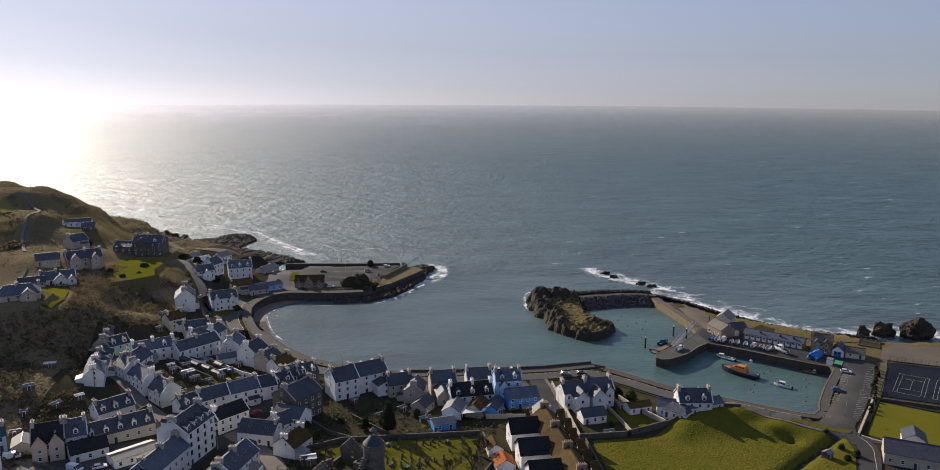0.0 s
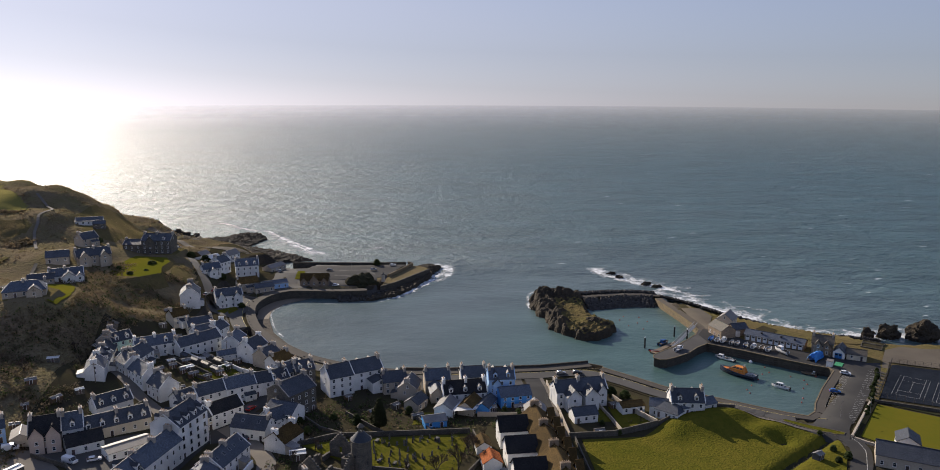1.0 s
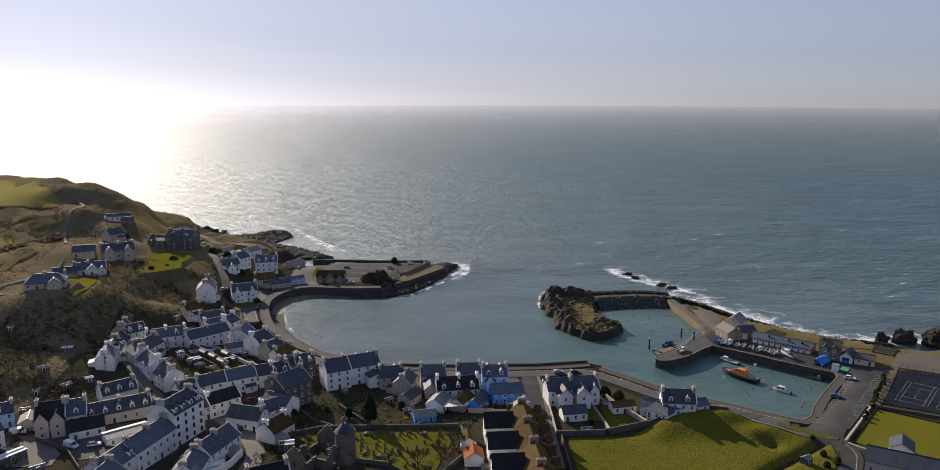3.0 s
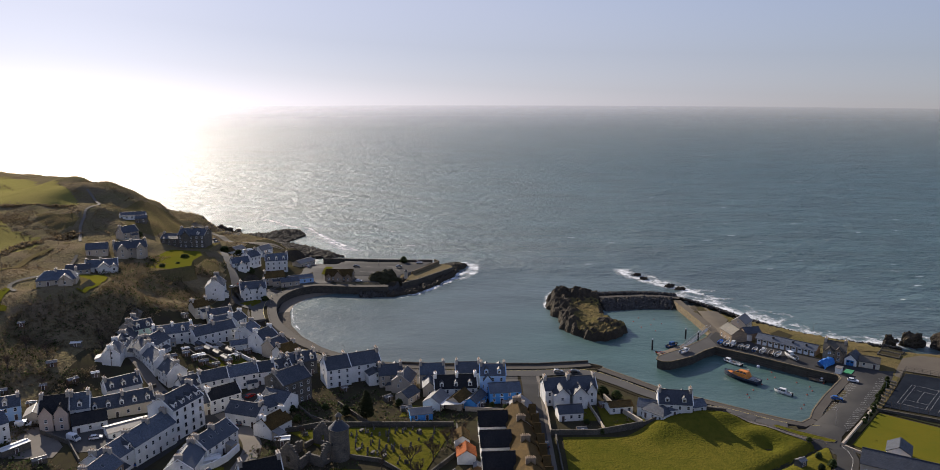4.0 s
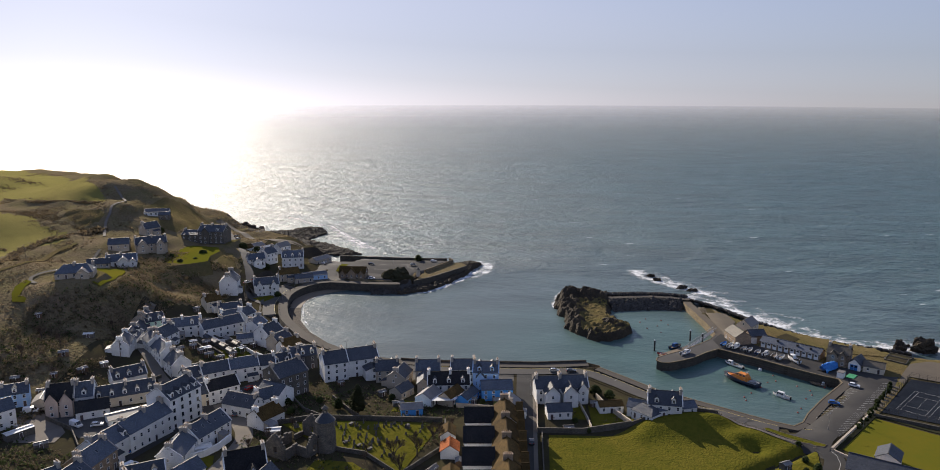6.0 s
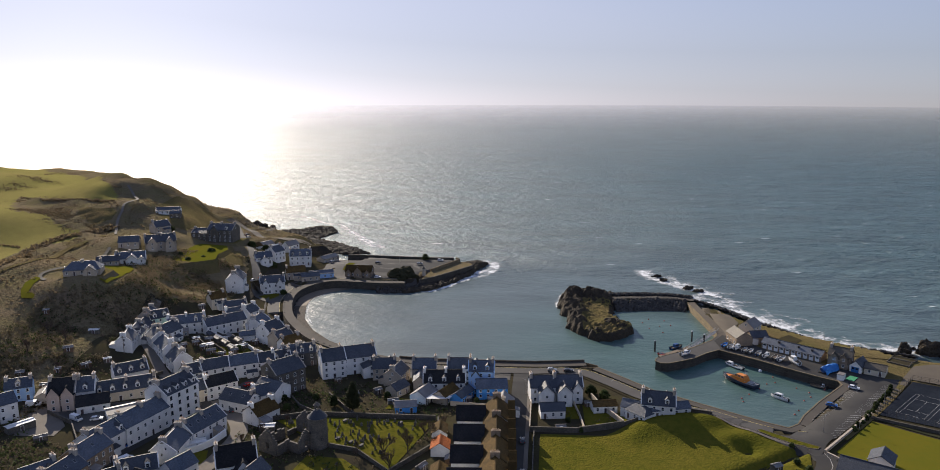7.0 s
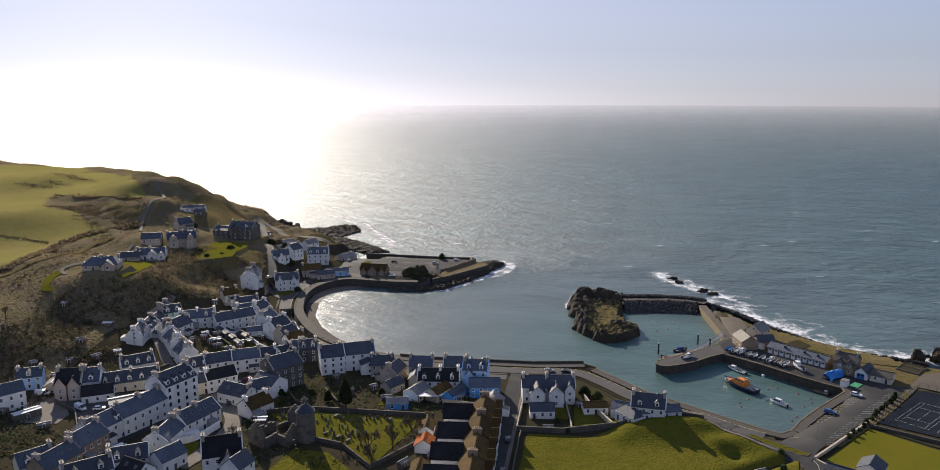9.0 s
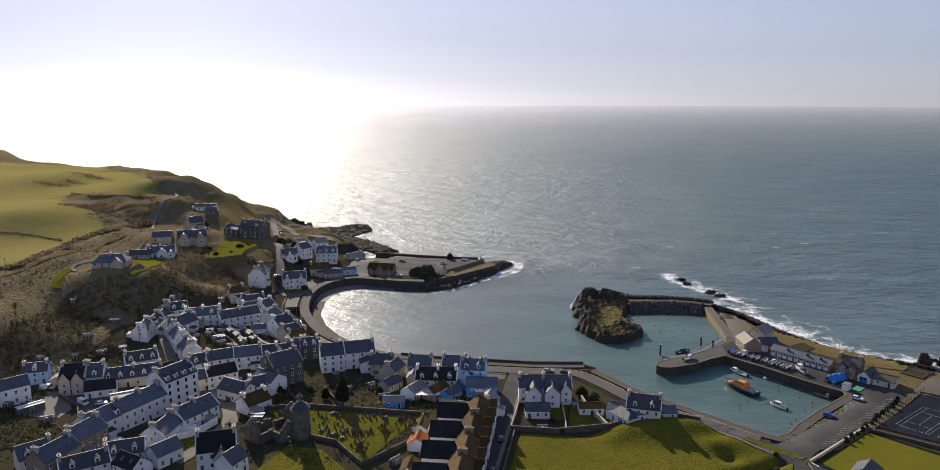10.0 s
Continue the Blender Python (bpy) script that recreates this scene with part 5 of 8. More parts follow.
house(-9.7, 291.4, 25, 15.0, 10.0, 7.6, 3.6, wall="white", roof="slate", chim=(1, 1), pots=4, dorm=(0, 3), wings=((4, -1, 6.0, 7.0, 4.6, 1.2),))
house(3.3, 286.0, 12, 9.5, 8.4, 5.2, 3.0, wall="buff", roof="slate", dorm=(0, 2))
house(9.5, 280.1, 78, 10.0, 7.5, 5.0, 2.8, wall="buff", roof="slate", chim=(1, 0))
house(20.5, 285.1, 5, 10.0, 8.0, 6.0, 3.2, wall="buff", roof="slate2", wings=((-1.5, -1, 9.0, 5.0, 4.0, 2.2),))
house(30.1, 272.4, 6, 16.5, 9.0, 5.4, 3.6, wall="white", roof="black", dorm=(3, 0))
house(35.0, 286.2, 3, 10.0, 7.5, 6.0, 3.2, wall="white", roof="slate", chim=(1, 1))
house(44.8, 275.4, 0, 10.0, 8.5, 9.0, 3.0, wall="paleblue", roof="slate2", dorm=(2, 2), dormer_wall="paleblue", wings=((-2.0, -1, 1.6, 3.0, 7.6, 2.0),))
house(49.0, 268.8, 8, 12.0, 8.0, 4.4, 2.4, wall="blue", roof="slate2", chim=(0, 0))
house(11.8, 268.8, 60, 8.0, 6.0, 3.0, 2.0, wall="buff", roof="slate", chim=(0, 0))
house(23.0, 262.9, 70, 9.0, 7.0, 3.2, 2.2, wall="white", roof="felt", chim=(0, 0))
house(31.7, 263.7, 65, 10.0, 6.0, 3.2, 2.2, wall="buff", roof="brown", chim=(0, 0))
house(38.0, 263.7, 65, 10.0, 5.0, 3.0, 1.6, wall="blue", roof="slate2", chim=(0, 0))
house(17.8, 251.9, 12, 8.0, 6.0, 2.6, 1.2, wall="blue", roof="felt", chim=(0, 0))
house(54.2, 249.9, 88, 9.0, 7.5, 5.2, 2.8, wall="white", roof="felt", chim=(1, 0))
house(68.8, 267.0, 8, 10.0, 8.5, 6.2, 3.2, wall="white", roof="slate", chim=(1, 1), wings=((0.5, -1, 4.5, 5.5, 5.8, 2.8),))
house(78.4, 268.5, 8, 11.0, 8.5, 6.2, 3.4, wall="white", roof="slate", chim=(1, 1), wings=((-2.2, -1, 4.5, 5.5, 5.8, 2.8), (3.2, -1, 1.4, 3.6, 5.8, 2.6)))
house(72.2, 252.6, 8, 9.0, 6.0, 3.0, 2.0, wall="white", roof="slate", chim=(0, 0))
house(110.8, 253.5, -8, 12.0, 8.6, 5.6, 3.6, wall="white", roof="slate", dorm=(2, 2), chim=(1, 1))
house(104.4, 250.9, -48, 9.0, 7.0, 3.0, 2.2, wall="white", roof="slate2", chim=(0, 0), hip=(2.4, 2.4))
house(114.5, 253.1, 16, 15.0, 5.5, 2.8, 1.6, wall="white", roof="slate2", chim=(0, 0))
house(102.3, 255.8, -20, 8.0, 7.0, 4.0, 1.8, wall="white", roof="slate2", chim=(0, 0))
house(91.7, 258.9, 10, 9.0, 5.5, 2.8, 1.2, wall="white", roof="brown", chim=(0, 0))
house(163.4, 342.1, -80, 11.0, 8.0, 4.2, 2.6, wall="sandstone", roof="brownslate", chim=(0, 0), bays=3.4)
house(172.1, 355.9, 50, 9.0, 7.5, 4.8, 2.8, wall="cream", roof="metal", chim=(0, 0))
house(172.2, 344.2, 10, 8.0, 7.0, 3.4, 2.0, wall="sandstone", roof="slate", chim=(0, 0))
house(199.2, 314.2, -32, 9.0, 8.5, 5.4, 2.7, wall="sandstone", roof="brownslate", chim=(1, 1), wings=((-1.8, -1, 1.0, 3.2, 4.8, 2.2), (1.9, -1, 1.0, 3.2, 4.8, 2.2)))
house(204.7, 309.0, 50, 8.5, 4.8, 2.9, 2.1, wall="white", roof="slate", chim=(0, 0), win=False)
house(210.6, 306.0, -31, 8.0, 8.0, 2.5, 1.5, wall="cream", roof="brownslate", chim=(0, 0), bays=4)
house(-88.0, 413.0, 22, 14.0, 9.5, 7.0, 3.2, wall="white", roof="slate", chim=(1, 1), wings=((-4, -1, 1.2, 3.4, 6.6, 2.4), (4, -1, 1.2, 3.4, 6.6, 2.4)))
house(-89.4, 474.4, 14, 14.0, 10.0, 6.6, 3.6, wall="white", roof="slate2", chim=(1, 1), dorm=(3, 2))
house(-103.8, 467.1, 60, 9.0, 8.4, 6.0, 3.2, wall="white", roof="slate", chim=(1, 1))
house(-83.8, 444.6, 25, 12.0, 8.0, 4.6, 3.0, wall="buff", roof="brown", chim=(1, 0))
house(-73.9, 442.3, 25, 11.0, 7.0, 3.2, 1.8, wall="buff", roof="slate", chim=(0, 0))
house(-104.4, 444.9, 30, 10.0, 8.0, 4.4, 2.8, wall="white", roof="slate2", chim=(1, 0), wings=((0, -1, 3, 5, 3.4, 2.0),))
house(-128.7, 510.6, 62, 17.0, 7.5, 3.6, 2.0, wall="cream", roof="metal", chim=(0, 0))
house(-119.7, 501.5, 55, 16.0, 7.5, 3.6, 2.0, wall="white", roof="whiteroof", chim=(0, 0))
house(-127.9, 492.8, 60, 10.0, 6.5, 3.4, 2.0, wall="white", roof="brown", chim=(0, 0))
house(-75.1, 489.9, 58, 14.0, 7.5, 3.0, 1.6, wall="buff", roof="metal", chim=(0, 0))
house(-68.9, 449.7, 25, 15.0, 8.0, 3.2, 1.5, wall="paleblue", roof="slate2", chim=(0, 0))
house(-105.2, 502.9, 60, 10.0, 7.0, 5.4, 2.6, wall="white", roof="metal", chim=(0, 0))
house(-45.2, 455.6, -2, 17.0, 8.0, 3.4, 3.2, wall="sandstone", roof="brown", chim=(0, 0), wings=((0, -1, 1.5, 5, 3.6, 3.0), (6, -1, 1.2, 3.6, 3.0, 2.2), (-6, -1, 1.2, 3.6, 3.0, 2.2)))
house(-155.6, 473.6, -2, 11.0, 11.0, 5.8, 2.4, wall="stone", roof="slate", bays=3.2, z=22.3)
house(-141.0, 473.4, -3, 17.5, 12.0, 8.2, 3.4, wall="stone", roof="slate", bays=3.4, dorm=(2, 2), wings=((-3, -1, 2, 5, 8.0, 3.2),), z=22.3)
house(-166.6, 436.2, 30, 18.0, 11.0, 5.0, 3.4, wall="buff", roof="slate", chim=(1, 1), wings=((-5, -1, 3, 6, 4.6, 3.0), (5, -1, 3, 5, 4.6, 2.8)))
house(-181.0, 426.0, 20, 11.5, 9.0, 3.0, 2.8, wall="buff", roof="slate", chim=(0, 0))
house(-180.6, 465.0, 55, 10.5, 8.5, 4.6, 3.4, wall="buff", roof="slate", chim=(1, 0))
house(-193.6, 504.6, 14, 16.0, 9.0, 2.8, 1.8, wall="white", roof="slate", chim=(0, 0))
house(-183.7, 494.4, 14, 7.0, 6.0, 3.0, 1.6, wall="stone", roof="slate", chim=(0, 0))
house(-166.1, 399.5, 24, 16.0, 9.5, 3.0, 3.0, wall="white", roof="slate2", chim=(1, 0), wings=((1, -1, 4, 6, 3.0, 2.6), (6, -1, 3.5, 4, 2.6, 1.6)))
house(-175.2, 392.0, 20, 12.0, 8.0, 2.6, 2.2, wall="buff", roof="slate", chim=(0, 0))
house(-160.2, 343.8, 20, 17.0, 11.0, 2.8, 3.2, wall="buff", roof="slate2", chim=(0, 1), hip=(3.5, 3.5), wings=((4, -1, 3, 6, 2.8, 2.4),))
house(171.5, 209.5, -32, 25.0, 11.0, 4.0, 2.8, wall="buff", roof="slate", chim=(0, 0), lean=False)
house(176.2, 222.0, 58, 8.0, 7.0, 3.6, 2.0, wall="white", roof="slate", chim=(0, 0), lean=False)

# ---- rocks, island, breakwater, surf ----
ROCKS = random.Random(11)


def crag(x, y, z, rx, ry, rz, seed, label, rough=0.35, detail=4, turn=0.0, name="rock", mat="rock", group="sea rocks"):
    """A weathered rock: a ball broken up by layered noise, sunk in the water or ground."""
    bm = bmesh.new()
    bmesh.ops.create_icosphere(bm, subdivisions=detail, radius=1.0)
    for v in bm.verts:
        p = v.co.copy()
        k = 1 + rough * noise.turbulence(p * 1.3 + Vector((seed * 7.1, seed * 3.3, 0)), 4, False) - rough * 0.5 + 0.3 * rough * noise.noise(p * 5 + Vector((0, seed, 0)))
        step = 0.06 * math.sin(9 * p.z + 3 * noise.noise(p * 2))
        v.co = Vector((p.x * rx * (k + step), p.y * ry * (k + step), p.z * rz * k))
    me = bpy.data.meshes.new(name)
    bm.to_mesh(me)
    bm.free()
    me.materials.append(MAT[mat])
    return solid(name, me, mat, label, "rock", pose(x, y, z, 0, 0, turn), group)


ISLAND = [(112, 408), (110, 398), (108.5, 388), (111, 381), (117.5, 374), (117, 365), (112, 356), (103, 349.5), (95, 351), (88, 360), (83.5, 369), (84, 380), (81.5, 392), (80.5, 408), (82, 424), (87, 436), (97, 440), (107, 437), (113, 430), (114, 418)]


def edge_distance(poly, x, y):
    best = np.full(x.shape, 1e9)
    for (ax, ay), (bx, by) in zip(poly, poly[1:] + poly[:1]):
        dx, dy = bx - ax, by - ay
        t = np.clip(((x - ax) * dx + (y - ay) * dy) / (dx * dx + dy * dy), 0, 1)
        best = np.minimum(best, (x - ax - t * dx) ** 2 + (y - ay - t * dy) ** 2)
    return np.where(inside(poly, x, y), np.sqrt(best), -np.sqrt(best))


def rock_field(name, label, poly, height, step, grass=None, kind="structure", category="rock", amp=1.0, mats=("rock", "rough"), steep=1.25):
    """A rocky outcrop rising from the sea inside a line; height(x, y) gives its form, cracked by noise."""
    xs, ys = [p[0] for p in poly], [p[1] for p in poly]
    gx, gy = np.arange(min(xs) - 3, max(xs) + 3, step), np.arange(min(ys) - 3, max(ys) + 3, step)
    X, Y = np.meshgrid(gx, gy)
    wob = np.array([noise.noise((a * 0.22, b * 0.22, 5)) for a, b in zip(X.flat, Y.flat)]).reshape(X.shape)
    d = edge_distance(poly, X, Y) + wob * 2.2
    H = height(X, Y)
    amp = amp(X, Y) if callable(amp) else amp
    crack = np.array([noise.turbulence((a * 0.17, b * 0.17, 2), 5, True) + 0.9 * noise.noise((a * 0.45, b * 0.45, 9)) for a, b in zip(X.flat, Y.flat)]).reshape(X.shape)
    top = H + amp * (crack - 0.6) * np.clip(H * 0.4, 0.9, 3.4)
    Z = np.where(d > 0, np.minimum(top, d * steep - 0.4 + amp * crack * 1.4), d * 1.2 - 0.6)
    me = bpy.data.meshes.new(name)
    ny, nx = X.shape
    idx = np.arange(nx * ny).reshape(ny, nx)
    q = np.stack([idx[:-1, :-1], idx[:-1, 1:], idx[1:, 1:], idx[1:, :-1]], -1).reshape(-1, 4)
    zq = Z.ravel()[q]
    keep = zq.max(1) > -1.5
    q, zq = q[keep], zq[keep]
    flat = zq.max(1) - zq.min(1)
    cx, cy = X.ravel()[q].mean(1), Y.ravel()[q].mean(1)
    mi = np.zeros(len(q), int)
    if grass is not None:
        mi[(flat < 1.35 * step) & grass(cx, cy, zq.mean(1))] = 1
    used, inv = np.unique(q, return_inverse=True)
    me.from_pydata(np.stack([X.ravel(), Y.ravel(), Z.ravel()], -1)[used].tolist(), [], inv.reshape(-1, 4).tolist())
    for m in mats:
        me.materials.append(MAT[m])
    me.polygons.foreach_set("material_index", mi.tolist())
    me.update()
    return solid(name, me, mats[0], label, category, kind=kind)


bump = lambda X, Y, a, b, r, h: h * np.exp(-((X - a) ** 2 + (Y - b) ** 2) / r ** 2)
rock_field("rocky_island", "craggy dark rock island with a grassy top", ISLAND,
           lambda X, Y: 4.0 + bump(X, Y, 89, 418, 7, 5.6) + bump(X, Y, 102, 418, 7, 5.0) + bump(X, Y, 88, 402, 6, 3.0) + bump(X, Y, 91, 384, 5, 3.2) + bump(X, Y, 90, 370, 5, 2.4) + bump(X, Y, 106, 368, 5.5, 2.6) + bump(X, Y, 97, 358, 4, 1.2) - bump(X, Y, 103, 394, 6, 0.6),
           0.8, lambda x, y, z: (z > 2.9) & (z < 5.4) & (y < 411) & (x > 91), kind="", category="island", amp=lambda X, Y: np.where(((X - 102) / 7) ** 2 + ((Y - 384) / 20) ** 2 < 1, 0.4, 0.95), steep=1.8)
REEF = [(-152.4, 608), (-155.8, 621.5), (-148, 625.4), (-135.5, 630), (-130, 639), (-116, 647), (-100, 620), (-107, 600), (-110, 590), (-89, 574), (-63, 549), (-55, 537), (-75.6, 533), (-101, 552), (-121, 573), (-142.6, 592)]
rock_field("shore_rocks", "dark wave-cut shore rocks below the hill", REEF, lambda X, Y: 1.3 + bump(X, Y, -122, 622, 10, 2.0) + bump(X, Y, -108, 628, 7, 1.8) + bump(X, Y, -146, 612, 8, 1.2), 1.1, amp=1.35)
TIP = [(-36, 437), (-25.6, 435.5), (-9.5, 430), (4, 439), (17.2, 459), (27, 484), (34.5, 511), (28, 517), (19, 512), (13, 505), (26, 490), (3, 452), (-14, 438)]
rock_field("pier_rocks", "dark rock apron at the foot of the south pier", TIP, lambda X, Y: 1.9 + bump(X, Y, 27, 500, 8, 1.2), 0.7, amp=1.3)
crag(240, 343, 0.6, 3.4, 3.2, 5.2, 1, "dark sea stack standing in white surf", 0.34)
crag(251, 343, 0.8, 6.5, 5, 7.0, 2, "broad dark sea stack standing in white surf", 0.34)
crag(266, 338, 1.0, 9, 7, 9.5, 3, "tall dark sea stack standing in white surf", 0.34)
crag(246.5, 349, 0, 2.2, 1.4, 1.6, 8, "small dark rock awash in surf", 0.5, 3)
for k, (x, y, rx, ry, rz) in enumerate(((147.5, 482, 3.4, 2.2, 2.6), (150.5, 472, 3.0, 2.4, 2.8), (161.7, 453, 3.6, 2.6, 3.0), (166.5, 447, 3.8, 2.4, 2.8))):
    crag(x, y, -0.2, rx, ry, rz, 4 + k, "low dark rock awash in surf", 0.5, 3)
crag(-16.4, 453.5, 4.3, 9.5, 5.5, 7.6, 9, "dark overgrown rock mound on the south pier", 0.3, 4, 5, mat="mossrock")
for k, (x, y, rx, ry, rz, turn) in enumerate(((-154, 604, 9, 6, 8, -40), (-166, 607, 12, 7, 13, -30), (-187, 612, 14, 8, 16, -30), (-204, 620, 14, 9, 18, -30), (-224, 636, 16, 10, 19, -30))):
    crag(x, y, 0.5, rx, ry, rz, 12 + k, "dark rock crag at the foot of the hill", 0.36, 4, turn)


def boulder_bank(name, label, line, across, count, size, top, foot, seed):
    """Dumped boulders down a slope beside a line: from top at the line to foot, across metres away (to the left)."""
    r, b = random.Random(seed), Builder()
    shapes = []
    for k in range(9):
        bm = bmesh.new()
        bmesh.ops.create_icosphere(bm, subdivisions=1, radius=1)
        for v in bm.verts:
            v.co *= 0.75 + 0.5 * r.random()
        shapes.append(([v.co.copy() for v in bm.verts], [[v.index for v in f.verts] for f in bm.faces]))
        bm.free()
    c = smooth_line([(x, y, 0) for x, y in line], 1.0)
    vs, fs = [], []
    for i in range(count):
        k = r.randrange(len(c) - 1)
        d = (c[k + 1] - c[k]).normalized()
        u = r.random()
        p = c[k] + d * r.random() + Vector((-d.y, d.x, 0)) * across * u
        s = size * r.uniform(0.55, 1.25)
        m = Matrix.Translation((p.x, p.y, top + (foot - top) * u + r.uniform(-0.2, 0.25))) @ Euler((r.random() * 6, r.random() * 6, r.random() * 6)).to_matrix().to_4x4() @ Matrix.Diagonal((s, s * r.uniform(0.6, 1), s * r.uniform(0.5, 0.8), 1))
        v, f = shapes[r.randrange(9)]
        o = len(vs)
        vs += [tuple(m @ a) for a in v]
        fs += [[a + o for a in g] for g in f]
    me = bpy.data.meshes.new(name)
    me.from_pydata(vs, [], fs)
    me.materials.append(MAT["boulder"])
    solid(name, me, "boulder", label, "boulders", kind="stuff")


boulder_bank("breakwater_boulders", "grey boulders armouring the causeway", [(111, 410), (124, 413), (140, 414.5), (152, 413)], -9.5, 900, 1.1, 4.2, -0.6, 1)
boulder_bank("breakwater_boulders", "grey boulders on the seaward side of the causeway", [(110, 419.5), (128, 422), (144, 421.5), (154, 418)], 19, 2000, 1.2, 4.6, -0.8, 2)
boulder_bank("breakwater_boulders", "grey boulders along the open shore", [(153, 421), (161, 413), (171, 397), (180, 379), (191, 363), (201, 350.5), (213, 341.5), (227, 335.5), (238, 330)], 9.5, 2200, 0.9, 3.4, -0.6, 3)
boulder_bank("beach_boulders", "dark stones at the foot of the bay wall", [(-72, 416), (-70.5, 400), (-66, 384), (-60, 368)], -6, 420, 0.6, 1.0, -0.2, 4)
boulder_bank("pier_boulders", "dark boulders round the south pier", [(-30, 436), (-14, 437), (-7, 446), (0, 462), (6, 476)], -7, 520, 0.8, 2.2, -0.4, 5)
strip("path", [(106, 414), (118, 416.5), (134, 418.8), (148, 417.5), (157, 413)], 4.0, "setts", "stony path along the causeway", "path", lift=4.2, z=0)
sheet("beach", [(-72, 434), (-66, 433.5), (-58, 439), (-46, 438), (-52, 433.5), (-60, 427), (-65, 414), (-64, 398), (-71, 400), (-73, 420)], "sand", "thin strip of wet sand at the head of the bay", "beach", lift=0.25, z=0)
sheet("beach", [(-70, 398), (-64, 400), (-58, 376), (-48, 357), (-35, 341), (-22, 330), (-6, 319), (8, 313), (6, 308), (-10, 313), (-27, 324), (-40, 336), (-53, 354), (-63, 373)], "shingle", "narrow shingle beach below the sea wall", "beach", lift=0.3, z=0)


def surf(line, width, label="white surf breaking on the shore", back=1.5, step=3.0):
    """A strip of broken foam along the water's edge; to the line's left is the open sea."""
    c = smooth_line([(x, y, 0) for x, y in line], step)
    b, r = Builder(), random.Random(len(line) * 31 + int(line[0][0]))
    ins, out = [], []
    for i, p in enumerate(c):
        d = (c[min(i + 1, len(c) - 1)] - c[max(i - 1, 0)]).normalized()
        n_ = Vector((-d.y, d.x, 0))
        w = width * (0.75 + 0.5 * noise.noise((p.x * 0.06, p.y * 0.06, 1)))
        ins.append(p - n_ * back), out.append(p + n_ * w)
    rows = 5
    for i in range(len(c) - 1):
        for k in range(rows):
            u, v = k / rows, (k + 1) / rows
            q = [ins[i].lerp(out[i], u), ins[i + 1].lerp(out[i + 1], u), ins[i + 1].lerp(out[i + 1], v), ins[i].lerp(out[i], v)]
            lump = lambda p: (p.x, p.y, 0.12 + 0.1 * noise.noise((p.x * 0.3, p.y * 0.3, 4)))
            s0, s1 = i / (len(c) - 1), (i + 1) / (len(c) - 1)
            b.face([lump(p) for p in q], [(u, s0), (u, s1), (v, s1), (v, s0)])
    solid("surf", b, "foam", label, "surf", kind="stuff")


surf([(272, 341), (257, 344), (242, 345), (231, 346), (219, 353), (208, 362), (198, 377), (188, 393), (178, 412), (166, 429), (157, 438), (144, 442), (128, 443)][::-1], 34, back=9)
surf([(300, 328), (272, 341), (257, 344), (242, 345), (231, 346), (219, 353)][::-1], 30, back=10)
surf([(190, 425), (178, 446), (164, 462), (148, 484), (138, 498), (118, 494)][::-1], 26, "white surf round the outlying rocks", 14)
surf([(130, 446), (112, 443), (96, 445), (85, 440), (81, 424), (79, 404), (81, 390)][::-1], 3.2, "thin white foam round the island")
surf([(0, 510), (22, 514), (34, 515), (38, 506), (30, 482), (18, 458), (6, 440), (-8, 429), (-24, 431)][::-1], 15, back=4)
surf([(14, 512), (28, 518), (39, 515), (40, 500), (34, 480), (26, 464)][::-1], 26, "wide lacy foam off the end of the south pier", 6)
surf([(-205, 690), (-180, 702), (-150, 690), (-128, 664), (-108, 652), (-92, 622), (-72, 582), (-52, 552), (-40, 532), (-28, 515)][::-1], 13, back=6)
surf([(-104, 640), (-88, 606), (-64, 568), (-46, 540)][::-1], 12, "wide white surf on the shore rocks", 12)
surf([(-42, 436), (-52, 432.5), (-60, 425), (-64.5, 411), (-62, 397), (-56, 377), (-46, 358)][::-1], 2.2, "thin white line of foam on the beach", 0.6)

# ---- terrace, walls, gardens, church ----
for k in range(6):
    y0 = 236.5 - 14.6 * k
    house(52.6 + 0.03 * (236 - y0), y0, 93, 14.4, 9.2, 6.8, 3.9, "white", "brown", label="terraced white house with mossy brown tiled roof and street gables", chim=(1, 0), pots=4, stack="sandstone",
          wings=((-3.8, 1, 1.6, 5.0, 6.6, 3.6), (3.8, 1, 1.6, 5.0, 6.6, 3.6), (-0.5, -1, 9.5, 8.6, 6.2, 3.6, "black")), bays=3.6, group="terraced houses along the street", frames="frame")
house(33.0, 232.0, 93, 7, 5, 2.6, 1.6, "white", "brown", chim=(0, 0), label="small white outhouse with brown tiled roof", doors=1)
house(34.5, 220.5, 93, 6.5, 6, 2.8, 2.0, "white", "orange", chim=(0, 0), label="small white outhouse with bright orange tiled roof", doors=1)
house(36.0, 203.0, 93, 8, 5, 2.6, 1.6, "white", "brown", chim=(0, 0), label="small white outhouse with brown tiled roof", doors=1)
house(36.8, 189.0, 93, 7, 5, 2.6, 1.6, "white", "orange", chim=(0, 0), label="small white outhouse with orange tiled roof", doors=1)

